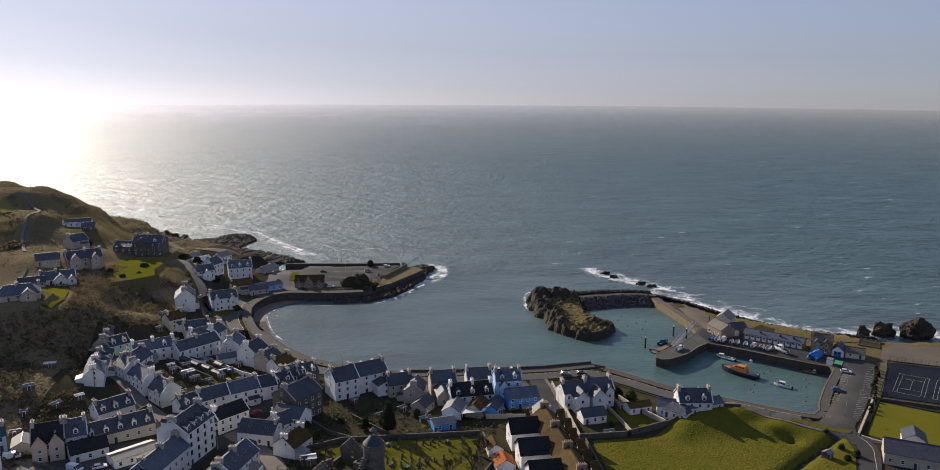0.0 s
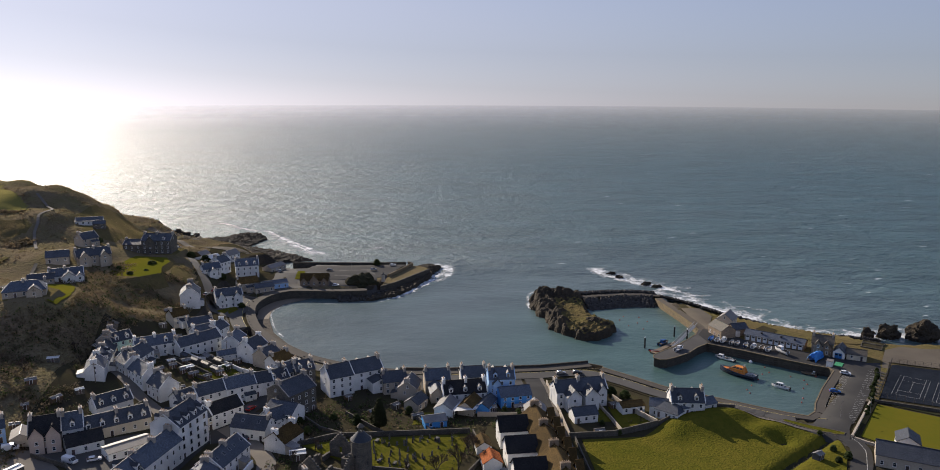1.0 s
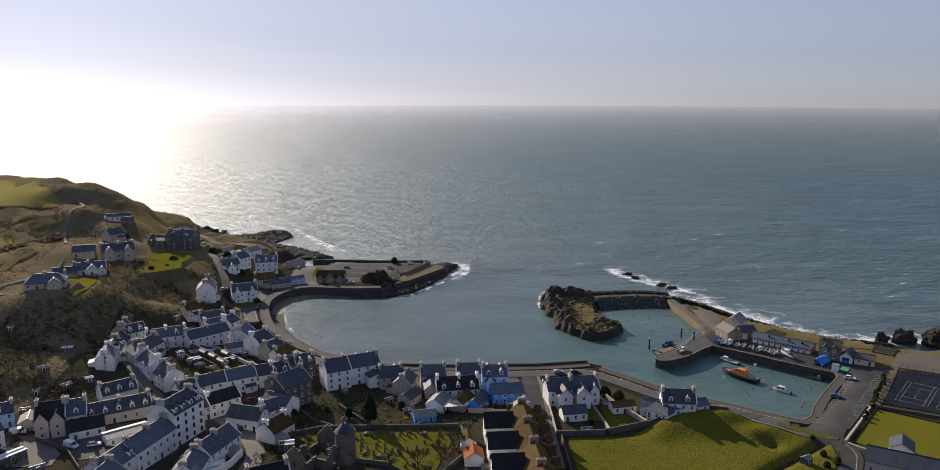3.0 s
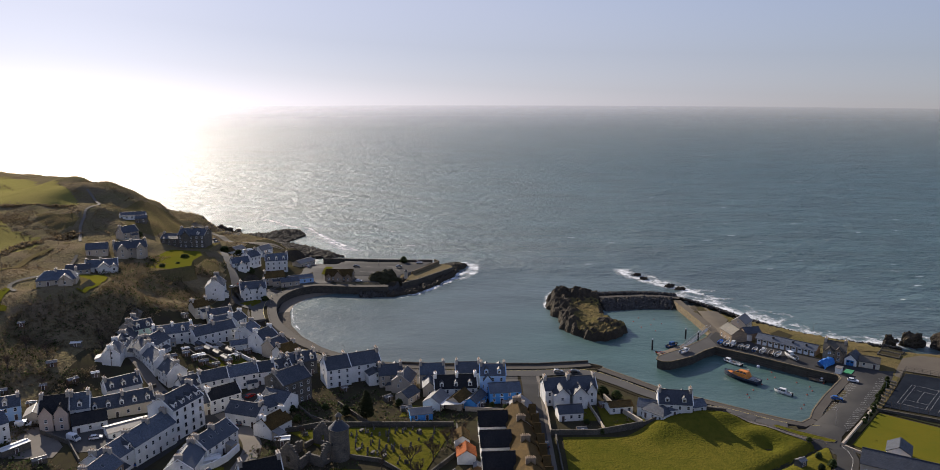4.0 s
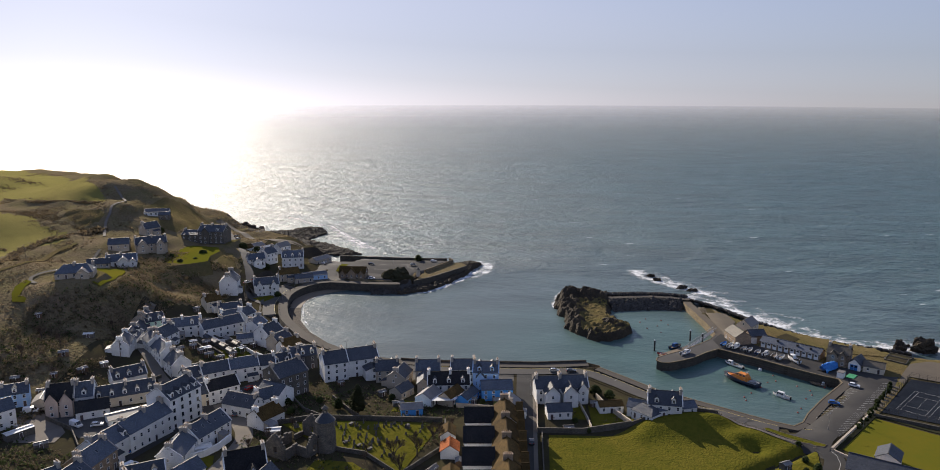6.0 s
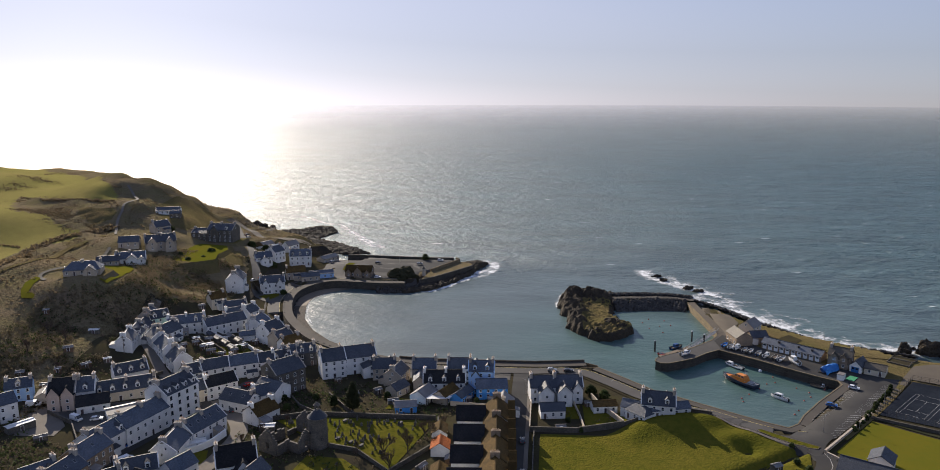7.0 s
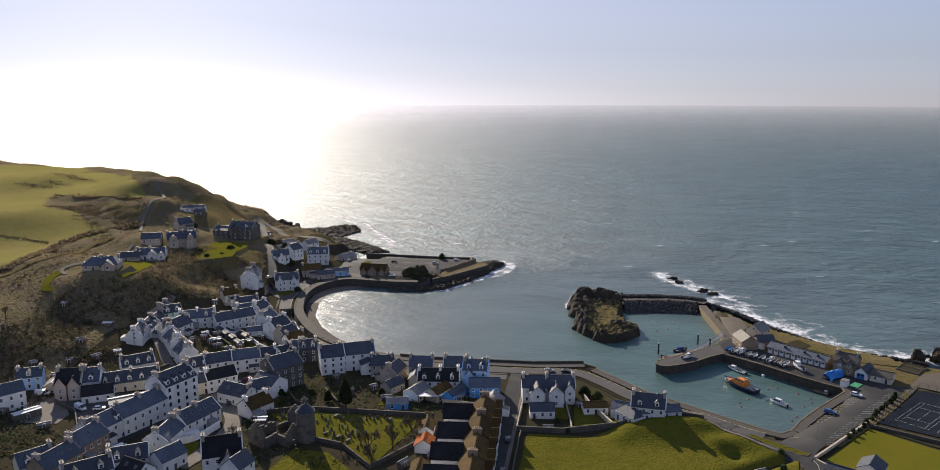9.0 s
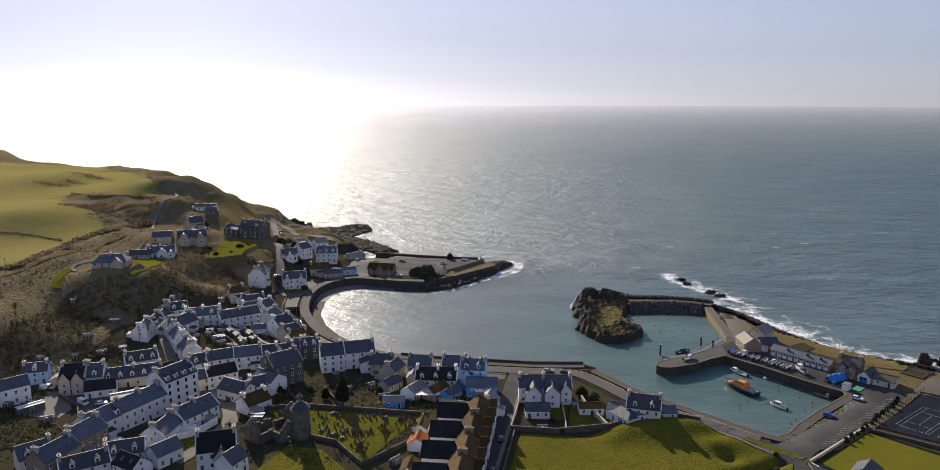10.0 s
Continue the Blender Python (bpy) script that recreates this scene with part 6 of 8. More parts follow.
wall = wall_line
wall("garden_wall", [(65.2, 286), (64.6, 262), (64.0, 238.5)], 1.9, 0.4, "buff", "tall buff garden wall beside the street")
wall("garden_wall", [(64, 238.3), (80, 239.2), (97.5, 245)], 2.0, 0.5, "wallstone", "stone wall between gardens and green")
wall("garden_wall", [(97.5, 245), (107, 249.5), (123, 257.5), (131, 256)], 1.6, 0.5, "wallstone", "curved stone wall above the green")
wall("garden_wall", [(80.8, 263), (82.6, 250), (83.4, 241)], 1.5, 0.35, "buff", "buff wall between two back gardens")
wall("garden_wall", [(88, 270), (90.5, 262), (97.6, 246)], 1.8, 0.5, "buff", "buff wall between two back gardens")
wall("garden_wall", [(65.5, 237), (65, 214), (64.5, 160)], 1.3, 0.4, "wallstone", "low stone wall between street and green")
wall("garden_wall", [(162.2, 229.5), (164.5, 226), (168, 222.6)], 1.1, 0.6, "buff", "low pale wall beside the clubhouse")
wall("garden_wall", [(161.9, 230.5), (174.9, 245), (189.6, 261.6)], 1.3, 0.7, "buff", "pale coped wall beside the bowling green")
wall("garden_wall", [(188.5, 258.5), (207, 247.5), (232, 233)], 1.2, 0.5, "wallstone", "wall between bowling green and tennis court")
sheet("burn", [(154.8, 232.4), (149.6, 228.8), (142.2, 223.6), (131.8, 216.4), (112, 201.4), (112.8, 198.6), (133, 214.8), (143, 222), (149.4, 226.8), (155, 231)], "mossrock", "dark overgrown burn in a ditch across the green", "stream", lift=0.3, cell=1.8)
shed(142, 217.2, 28, 3.0, 2.4, 2.1, 0.5, "darkpaint", "felt", "small dark timber hut beside the burn")
wall("graveyard_wall", [(-33, 236.5), (-17, 243), (7, 243.6), (30, 244.5)], 1.7, 0.5, "wallstone", "old stone wall round the graveyard")
wall("graveyard_wall", [(-4, 219), (7, 216.5), (20, 204), (33, 226), (31, 244)], 1.5, 0.5, "wallstone", "old stone wall round the graveyard")
wall("garden_wall", [(-14, 262), (-5, 250), (0, 244)], 1.6, 0.4, "wallstone", "stone wall across the back gardens")
wall("garden_wall", [(-30, 262), (-22, 250), (-14, 244)], 1.4, 0.4, "wallstone", "stone wall across the back gardens")
wall("garden_wall", [(10, 262), (14, 252), (16, 245)], 1.4, 0.4, "wallstone", "stone wall across the back gardens")
wall("garden_wall", [(34, 258), (48, 256), (54, 262)], 1.8, 0.4, "buff", "buff yard wall behind the sea front")
wall("garden_wall", [(-72, 318), (-60, 306), (-48, 300)], 1.8, 0.4, "white", "white garden wall in the old town")
wall("garden_wall", [(-92, 330), (-80, 318), (-66, 322)], 1.8, 0.4, "white", "white garden wall in the old town")
wall("garden_wall", [(-90, 330), (-80, 321), (-67, 310.5)], 1.7, 0.35, "wallstone", "stone wall between walled back gardens")
wall("garden_wall", [(-76, 318.5), (-67, 323), (-58, 326)], 1.8, 0.35, "wallstone", "stone wall between walled back gardens")
wall("garden_wall", [(-94, 322), (-84, 312), (-72, 302)], 1.6, 0.35, "wallstone", "stone wall between walled back gardens")
wall("garden_wall", [(-88, 312), (-76, 300), (-62, 292)], 1.6, 0.4, "wallstone", "stone wall across the back gardens")
wall("garden_wall", [(-110, 262), (-96, 268), (-90, 280)], 1.6, 0.4, "wallstone", "stone wall across the back gardens")
wall("garden_wall", [(-112, 236), (-98, 228), (-88, 215)], 1.6, 0.4, "wallstone", "stone wall across the back gardens")
wall("garden_wall", [(-50.5, 209.5), (-48.8, 210.2), (-45, 213.1), (-42.3, 217.9), (-40.7, 225.6)], 2.4, 0.5, "white", "curved white yard wall by the church lane")
shed(-46.6, 216, 30, 5.5, 3.2, 2.4, 0.3, "white", "whiteroof", "white flat-roofed yard store with pale sheet roof")
shed(-27.1, 229, 10, 5, 3.4, 2.4, 0.3, "stone", "whiteroof", "stone-built store with pale sheet metal roof")
shed(-66, 286, 35, 4, 2.6, 2.2, 0.3, "white", "metal", "small white store with pale sheet roof")
sheet("pavement", [(-124, 240), (-112, 241), (-99, 226), (-98, 218), (-111, 216), (-117, 226)], "paving", "pale gravel yard behind the cottages", "pavement", lift=0.2)
sheet("pavement", [(-112, 240), (-84, 252), (-70, 248), (-78, 226), (-92, 222)], "oldasphalt", "tarmac yard behind the main street", "pavement", lift=0.15)
sheet("pavement", [(-10, 296), (56, 296), (56, 285), (-6, 286)], "oldasphalt", "tarmac forecourt behind the sea front", "pavement", lift=0.1)
# light curved sheet roof of the yard workshop
house(-83, 238.5, 38, 14, 7, 3.0, 0.9, "white", "metal", chim=(0, 0), label="low white workshop with pale sheet roof", gable=0, doors=1)
house(-72, 233.5, 38, 9, 6, 3.2, 0.8, "white", "metal", chim=(0, 0), label="low white workshop with pale sheet roof", gable=0, doors=1)

GARD = random.Random(5)
for x, y, r in ((-88, 308, 30), (-83, 304, 35), (-78, 301, 35), (-72, 299, 30), (-68, 303, 30), (-66, 310, 25), (-84, 313, 30), (-92, 304, 40), (-60, 300, 30), (-80, 290, 30), (-72, 292, 30), (-94, 296, 50),
                (-128, 268, 20), (-134, 258, 40), (-126, 256, 15), (-120, 274, 60), (-132, 282, 30), (-140, 262, 20), (-116, 262, 30), (-98, 262, 40), (-90, 266, 40),
                (-122, 222, 10), (-126, 214, 80), (-130, 228, 15), (4, 268, 40), (12, 258, 20), (-4, 262, 30), (26, 262, 10), (-14, 276, 30), (40, 262, 20), (50, 262, 10), (-160, 311, 20),
                (-110, 378, 30), (-98, 350, 20), (-106, 356, 40), (86, 262, 10), (75, 240.5, 8), (-28, 232, 20), (38, 214, 93), (34, 196, 93), (30, 208, 60), (-100, 214, 40), (-64, 318, 40)):
    kind = GARD.choice((("shedwood", "felt"), ("shedwood", "metal"), ("stone", "metal"), ("stone", "felt"), ("shedwood", "felt")))
    look_ = {"shedwood": "brown boarded", "white": "white-painted", "stone": "stone-built"}[kind[0]], {"felt": "grey felt", "metal": "pale sheet metal"}[kind[1]]
    shed(x, y, r, GARD.uniform(2.4, 4.2), GARD.uniform(1.8, 2.6), 1.7, GARD.uniform(0.3, 0.6), kind[0], kind[1], f"{look_[0]} garden shed with {look_[1]} roof")
sheet("flat_roof", [(24.5, 256), (33.5, 257), (36, 263), (27, 264.5)], "whiteroof", "pale flat sheet roof over a yard", "roof", lift=3.2)
for x, y, r_, L, W, h_ in ((-112, 221, 58, 9, 3.2, 2.6), (-81.6, 306.4, 35, 4.6, 3.2, 1.7), (-90.2, 313.3, 35, 3.2, 2.4, 1.6), (-67.4, 307.8, 35, 3.6, 3, 1.7), (-132.7, 303, 12, 4.2, 2.6, 1.7), (-114.5, 281, 40, 3.0, 2.2, 1.7), (-99.2, 281.5, 40, 2.8, 2.2, 1.7)):
    shed(x, y, r_, L, W, h_, 0.2, "stone", "whiteroof", "low stone yard store with pale sheet roof")
for k, (x, y) in enumerate(((-86, 320), (-80.5, 315), (-75, 310.5), (-70, 305.5), (-77, 321), (-71, 316))):
    shed(x, y, 135, 5.0, 2.4, 2.0, 0.5, "stone", ("slate", "felt", "brownslate")[k % 3], "narrow stone outhouse between walled back gardens")
b_ = Builder()
for px, py in ((25, 256.5), (33, 257.4), (35.4, 262.6), (27.3, 264)):
    b_.box(px - 0.15, py - 0.15, ground(px, py), px + 0.15, py + 0.15, ground(px, py) + 3.3)
solid("posts", b_, "timber", "timber posts carrying a flat yard roof", "post", kind="structure")
sheet("lawn", [(10, 252), (20, 252), (22, 262), (12, 264)], "lawn", "small patch of back garden grass", "lawn", lift=0.15)
sheet("lawn", [(-84, 305), (-66, 312), (-60, 304), (-72, 296)], "lawn", "small patch of back garden grass", "lawn", lift=0.15)
sheet("lawn", [(-50, 212), (-42, 214), (-38, 200), (-46, 196)], "lawn", "small patch of grass by the church lane", "lawn", lift=0.15)


def church():
    z = ground(-6.3, 219)
    t = thing("church_tower", "round old stone church tower with conical cap and lantern", "tower", pose(-6.3, 219.2, z))
    d, c, l_ = Builder(), Builder(), Builder()
    d.tube((0, 0, -1), (0, 0, 10.2), 3.4, 3.1, 20), d.tube((0, 0, 10.2), (0, 0, 10.6), 3.35, 3.35, 20)
    part("drum", d, "stone", t)
    c.tube((0, 0, 10.6), (0, 0, 13.0), 3.2, 1.0, 20)
    part("cap", c, "slate2", t)
    for i in range(4):
        a = math.pi / 4 + i * math.pi / 2
        l_.box(math.cos(a) * 0.7 - 0.18, math.sin(a) * 0.7 - 0.18, 13.0, math.cos(a) * 0.7 + 0.18, math.sin(a) * 0.7 + 0.18, 14.6)
    l_.tube((0, 0, 14.6), (0, 0, 15.7), 1.25, 0.15, 10)
    part("lantern", l_, "stone", t)
    for i in range(5):
        a = 40 + i * 72
        w = Builder()
        w.box(-0.3, -0.06, 0, 0.3, 0.06, 1.0)
        part("opening", w, "ironwork", t, at=pose(3.18 * math.sin(radians(a)), -3.18 * math.cos(radians(a)), 3.2 + 2.2 * (i % 3), 0, 0, a))
    r = thing("church_ruin", "roofless ruined stone church with crow-stepped gables", "ruin", pose(-17, 221, ground(-17, 221), 0, 0, 62))

    def gable(w, he, top, hole=True):
        b = Builder()
        n = 6
        b.box(-w / 2, -0.4, -1, -0.7, 0.4, he), b.box(0.7, -0.4, -1, w / 2, 0.4, he), b.box(-0.7, -0.4, -1, 0.7, 0.4, he * 0.35), b.box(-0.7, -0.4, he * 0.85, 0.7, 0.4, he)
        for i in range(n):
            k = (w / 2) * (1 - (i + 0.5) / n)
            b.box(-k, -0.4, he + (top - he) * i / n, k, 0.4, he + (top - he) * (i + 1) / n)
        return b

    part("gable", gable(8, 4.6, 8.6), "stone", r, at=pose(-9, 0, 0, 0, 0, 90))
    part("gable", gable(8, 4.6, 8.6), "stone", r, at=pose(8, 0, 0, 0, 0, 90))
    part("gable", gable(6.5, 4.2, 7.4), "stone", r, at=pose(-1, -9, 0))
    for x0, x1, y, h in ((-9, -3.6, -4, 4.2), (2.2, 8, -4, 3.4), (-9, 2, 4, 3.8), (3.5, 8, 4, 2.2)):
        b = Builder()
        n = max(2, int((x1 - x0) / 1.5))
        for i in range(n):
            b.box(x0 + (x1 - x0) * i / n, y - 0.35, -1, x0 + (x1 - x0) * (i + 1) / n, y + 0.35, h + GARD.uniform(-0.9, 0.4))
        part("side_wall", b, "stone", r)
    for s in (-1, 1):
        b = Builder()
        b.box(-1 + s * 3.1 - 0.35, -9, -1, -1 + s * 3.1 + 0.35, -4, 3.6)
        part("side_wall", b, "stone", r)


church()
# old walled beds beyond the boathouse
for poly in ([(221, 319), (225, 324.2), (231, 318), (227.4, 313)], [(225.6, 325), (228, 328), (235, 321.5), (231.8, 318.6)]):
    sheet("bed", poly, "earth", "dark bare plot with a low kerb", "garden bed", lift=0.32)
    strip("kerb", poly + poly[:1], 0.4, "wallstone", "low stone kerb round a bare plot", "kerb", lift=0.6, smooth=False, thick=0.6)


def gravestones():
    r = random.Random(3)
    made = []
    for k in range(4):
        b = Builder()
        ww, hh = ((0.8, 1.35), (0.95, 1.7), (0.7, 1.0), (0.5, 2.2))[k]
        b.box(-ww / 2 - 0.12, -0.22, -0.2, ww / 2 + 0.12, 0.22, 0.18)
        if k == 3:
            b.box(-0.22, -0.22, 0.18, 0.22, 0.22, hh - 0.3, taper=0.07), b.box(-0.15, -0.15, hh - 0.3, 0.15, 0.15, hh, taper=0.14)
        else:
            pts = [(-ww / 2, 0.18), (ww / 2, 0.18)] + [(ww / 2 * math.cos(a), hh - ww * 0.3 + ww * 0.3 * math.sin(a)) for a in (0, 0.6, 1.2, 1.94, 2.54, 3.14)]
            b.face([(x, -0.08, z) for x, z in pts]), b.face([(x, 0.08, z) for x, z in pts[::-1]])
            for (x0, z0), (x1, z1) in zip(pts, pts[1:] + pts[:1]):
                b.face([(x1, -0.08, z1), (x0, -0.08, z0), (x0, 0.08, z0), (x1, 0.08, z1)])
        made.append(b.mesh("gravestone", "grave"))
    poly = [(-26, 237.5), (-14, 240), (29, 242), (23, 221), (19, 208), (6, 218), (-1, 222), (-12, 228)]
    n = 0
    while n < 95:
        x, y = r.uniform(-26, 29), r.uniform(207, 241)
        x, y = round(x / 2.6) * 2.6 + r.uniform(-0.7, 0.7), round(y / 2.4) * 2.4 + r.uniform(-0.5, 0.5)
        if not bool(inside(poly, np.array([x]), np.array([y]))[0]) or (x > 16 and y < 228) or math.hypot(x + 6.3, y - 219) < 5 or (x > 20 and r.random() < 0.7):
            n += 0.2
            continue
        k = r.choice((0, 0, 1, 2, 2, 3))
        solid("gravestone", made[k], "grave", ("weathered round-headed gravestone in grass", "tall weathered gravestone in grass", "low weathered gravestone in grass", "small stone obelisk grave marker")[k], "gravestone",
              pose(x, y, ground(x, y) + 0.2, r.uniform(-5, 5), r.uniform(-4, 4), 62 + r.uniform(-12, 12)), "gravestones in the churchyard")
        n += 1
    for x, y, a in ((-1, 224, 60), (4, 222, 66), (8, 220, 58), (-2, 238.5, 62), (18, 239, 62)):
        b = Builder()
        b.box(-0.8, -0.4, -0.1, 0.8, 0.4, 0.6), b.box(-0.95, -0.5, 0.6, 0.95, 0.5, 0.72)
        solid("table_tomb", b, "grave", "low stone table tomb in grass", "tomb", pose(x, y, ground(x, y) + 0.2, 0, 0, a), "table tombs in the churchyard")


gravestones()

# ---- harbour: boats, sheds, cars, fittings ----
def hull_mesh(L, B, D, mats, flare=0.75, sheer=0.25, deck_drop=0.35):
    """A boat's hull, bow towards +x, keel at 0: outer skin, gunwale and a sunken deck."""
    b, n = Builder(), 9
    sec = []
    for i in range(n):
        t = i / (n - 1)
        x = -L / 2 + L * t
        w = B / 2 * (1 - max(0, (t - 0.45) / 0.55) ** 2.2) * (0.88 + 0.12 * min(1, t * 4))
        h = D * (1 + sheer * max(0, t - 0.3) ** 1.5 * 2)
        k = D * 0.45 * max(0, (t - 0.75) / 0.25) ** 2
        w = max(w, 0.03)
        sec.append([(x, 0, k), (x, w * flare * 0.8, k + D * 0.18), (x, w * 0.97, D * 0.62 + k * 0.3), (x, w, h)])
    for p, q in zip(sec, sec[1:]):
        for s in (1, -1):
            f = lambda v: (v[0], v[1] * s, v[2])
            for j in range(3):
                quad = [f(p[j]), f(q[j]), f(q[j + 1]), f(p[j + 1])]
                b.face(quad if s < 0 else quad[::-1], mi=0 if j < 2 else 1)
            gi, go = (lambda v: (v[0], v[1] * s * 0.88, v[2])), f
            quad = [f(p[3]), f(q[3]), gi(q[3]), gi(p[3])]
            b.face(quad if s < 0 else quad[::-1], mi=1)
            dk = lambda v: (v[0], v[1] * s * 0.88, v[2] - deck_drop)
            quad = [gi(p[3]), gi(q[3]), dk(q[3]), dk(p[3])]
            b.face(quad if s < 0 else quad[::-1], mi=2)
        d = lambda v, s: (v[0], v[1] * s * 0.88, v[2] - deck_drop)
        b.face([d(p[3], -1), d(q[3], -1), d(q[3], 1), d(p[3], 1)], mi=2)
    e = sec[0]
    b.face([(v[0], v[1], v[2]) for v in e] + [(v[0], -v[1], v[2]) for v in e[:0:-1]], mi=0)
    return b.mesh("hull", *mats)


def cabin_mesh(x0, x1, w, z0, z1, rake=0.5, mats=("gelcoat", "glass"), win=True):
    b = Builder()
    t = 0.15
    lo = [(x0, -w / 2, z0), (x1, -w / 2, z0), (x1, w / 2, z0), (x0, w / 2, z0)]
    hi = [(x0 + rake * 0.2, -w / 2 + t, z1), (x1 - rake, -w / 2 + t, z1), (x1 - rake, w / 2 - t, z1), (x0 + rake * 0.2, w / 2 - t, z1)]
    b.hexa(lo + hi)
    b.hexa([(p[0] + (0.12 if i in (1, 2) else -0.1), p[1] * 1.06, p[2]) for i, p in enumerate(hi)] + [(p[0], p[1] * 0.98, p[2] + 0.1) for p in hi])
    if win:
        for i, j in ((0, 1), (1, 2), (2, 3)):
            P = [Vector(lo[i]), Vector(lo[j]), Vector(hi[j]), Vector(hi[i])]
            at = lambda u, v: (P[0] * (1 - u) + P[1] * u) * (1 - v) + (P[3] * (1 - u) + P[2] * u) * v
            nrm = (P[1] - P[0]).cross(P[3] - P[0]).normalized() * 0.03
            n = 3 if i != 1 else 2
            for k in range(n):
                u0, u1 = (k + 0.12) / n, (k + 0.88) / n
                b.face([at(u0, 0.42) + nrm, at(u1, 0.42) + nrm, at(u1, 0.88) + nrm, at(u0, 0.88) + nrm], mi=1)
    return b.mesh("cabin", *mats)


def boat(x, y, rot, L=5.5, B=2.1, D=1.1, z=0.0, hull=("gelcoat", "gelcoat", "greydeck"), cabin=None, label="", name="boat", extras=True, cabmat="gelcoat"):
    t = thing(name, label, "boat", pose(x, y, z, 0, 0, rot), "boats in the harbour")
    part("hull", hull_mesh(L, B, D, hull), hull[0], t)
    if cabin:
        part("cabin", cabin_mesh(cabin[0], cabin[1], B * 0.66, D * 0.75, D + cabin[2], mats=(cabmat, "glass")), cabmat, t)
    if extras:
        m = Builder()
        m.box(-L / 2 - 0.45, -0.2, D * 0.3, -L / 2 + 0.05, 0.2, D * 1.25)
        part("outboard_motor", m, "rubber", t)
        s = Builder()
        s.box(-L * 0.12, -B * 0.4, D * 0.72, L * 0.02, B * 0.4, D * 0.86)
        part("thwart", s, "timber", t)
    return t


def cradle(x, y, rot, z):
    """A launching trailer under a stored boat."""
    t = thing("boat_trailer", "galvanised boat trailer on the quay", "trailer", pose(x, y, z, 0, 0, rot), "trailers in the boat park")
    b = Builder()
    b.box(-2.2, -0.7, 0.32, 2.4, -0.6, 0.42), b.box(-2.2, 0.6, 0.32, 2.4, 0.7, 0.42), b.box(-2.0, -0.7, 0.3, -1.9, 0.7, 0.44), b.box(1.2, -0.7, 0.3, 1.3, 0.7, 0.44)
    part("frame", b, "steel", t)
    for s in (-1, 1):
        w = Builder()
        w.tube((0, -0.09, 0), (0, 0.09, 0), 0.3, 0.3, 10)
        part("wheel", w, "rubber", t, at=pose(-0.6, s * 0.85, 0.3))


Q = 4.22
QROT = 52
for k, (x, y, L, B, hull, cab, lab) in enumerate((
        (154.8, 334.2, 5.0, 2.0, ("hullblue", "tarp", "tarp"), None, "small blue boat under a blue cover on the quay"),
        (157.2, 332.4, 5.2, 2.1, ("gelcoat", "gelcoat", "greydeck"), None, "small white open boat stored on the quay"),
        (159.8, 331.4, 6.4, 2.4, ("gelcoat", "gelcoat", "greydeck"), (-1.0, 1.6, 0.9), "white cabin boat stored on the quay"),
        (162.2, 328.0, 5.0, 2.0, ("greydeck", "greydeck", "greydeck"), None, "grey inflatable boat stored on the quay"),
        (164.4, 326.6, 5.0, 2.0, ("greydeck", "gelcoat", "greydeck"), None, "grey and white dinghy stored on the quay"),
        (167.2, 323.8, 5.0, 2.0, ("hullblue", "gelcoat", "greydeck"), None, "blue-hulled open boat stored on the quay"),
        (170.2, 321.9, 5.6, 2.2, ("gelcoat", "gelcoat", "greydeck"), (-0.6, 1.4, 0.7), "white boat with small cabin stored on the quay"),
        (172.8, 319.2, 5.6, 2.2, ("concrete", "gelcoat", "timber"), None, "tan wooden boat stored on the quay"),
        (175.4, 317.6, 6.2, 2.3, ("gelcoat", "gelcoat", "greydeck"), None, "white speedboat stored on the quay"),
        (179.6, 314.4, 8.0, 2.8, ("gelcoat", "gelcoat", "concrete"), (-0.8, 2.0, 1.4), "large white cabin cruiser stored on the quay"))):
    turn = 105 if L > 7 else QROT + 4 * math.sin(k * 3)
    cradle(x, y, turn, Q)
    boat(x, y, turn, L, B, 1.1 if L < 7 else 1.5, Q + 0.42, hull, cab, lab)


def covered_boat():
    t = thing("covered_boat", "large boat under a bright blue tarpaulin on the quay", "boat", pose(191.6, 306.0, Q, 0, 0, 35), "boats in the harbour")
    part("hull", hull_mesh(9.4, 3.2, 1.6, ("hullblue", "hullblue", "greydeck")), "hullblue", t, at=pose(0, 0, 0.5))
    bm = bmesh.new()
    bmesh.ops.create_grid(bm, x_segments=26, y_segments=12, size=1)
    for v in bm.verts:
        x, y = v.co.x, v.co.y
        w = 2.3 * (1 - max(0, x - 0.3) ** 2 * 0.9)
        v.co = Vector((x * 5.0, y * w, 3.3 - 2.6 * abs(y) ** 2.2 - 1.0 * abs(x) ** 4 + 0.7 * noise.noise((x * 2.5, y * 2, 1)) + 0.2 * noise.noise((x * 9, y * 5, 1))))
    me = bpy.data.meshes.new("tarpaulin")
    bm.to_mesh(me)
    bm.free()
    me.materials.append(MAT["tarp"])
    part("tarpaulin", me, "tarp", t)
    for i in range(3):
        for s in (-1, 1):
            p = Builder()
            p.box(-0.15, -0.15, 0, 0.15, 0.15, 0.9)
            part("prop", p, "timber", t, at=pose(-3 + 3 * i, s * 1.1, 0))


covered_boat()


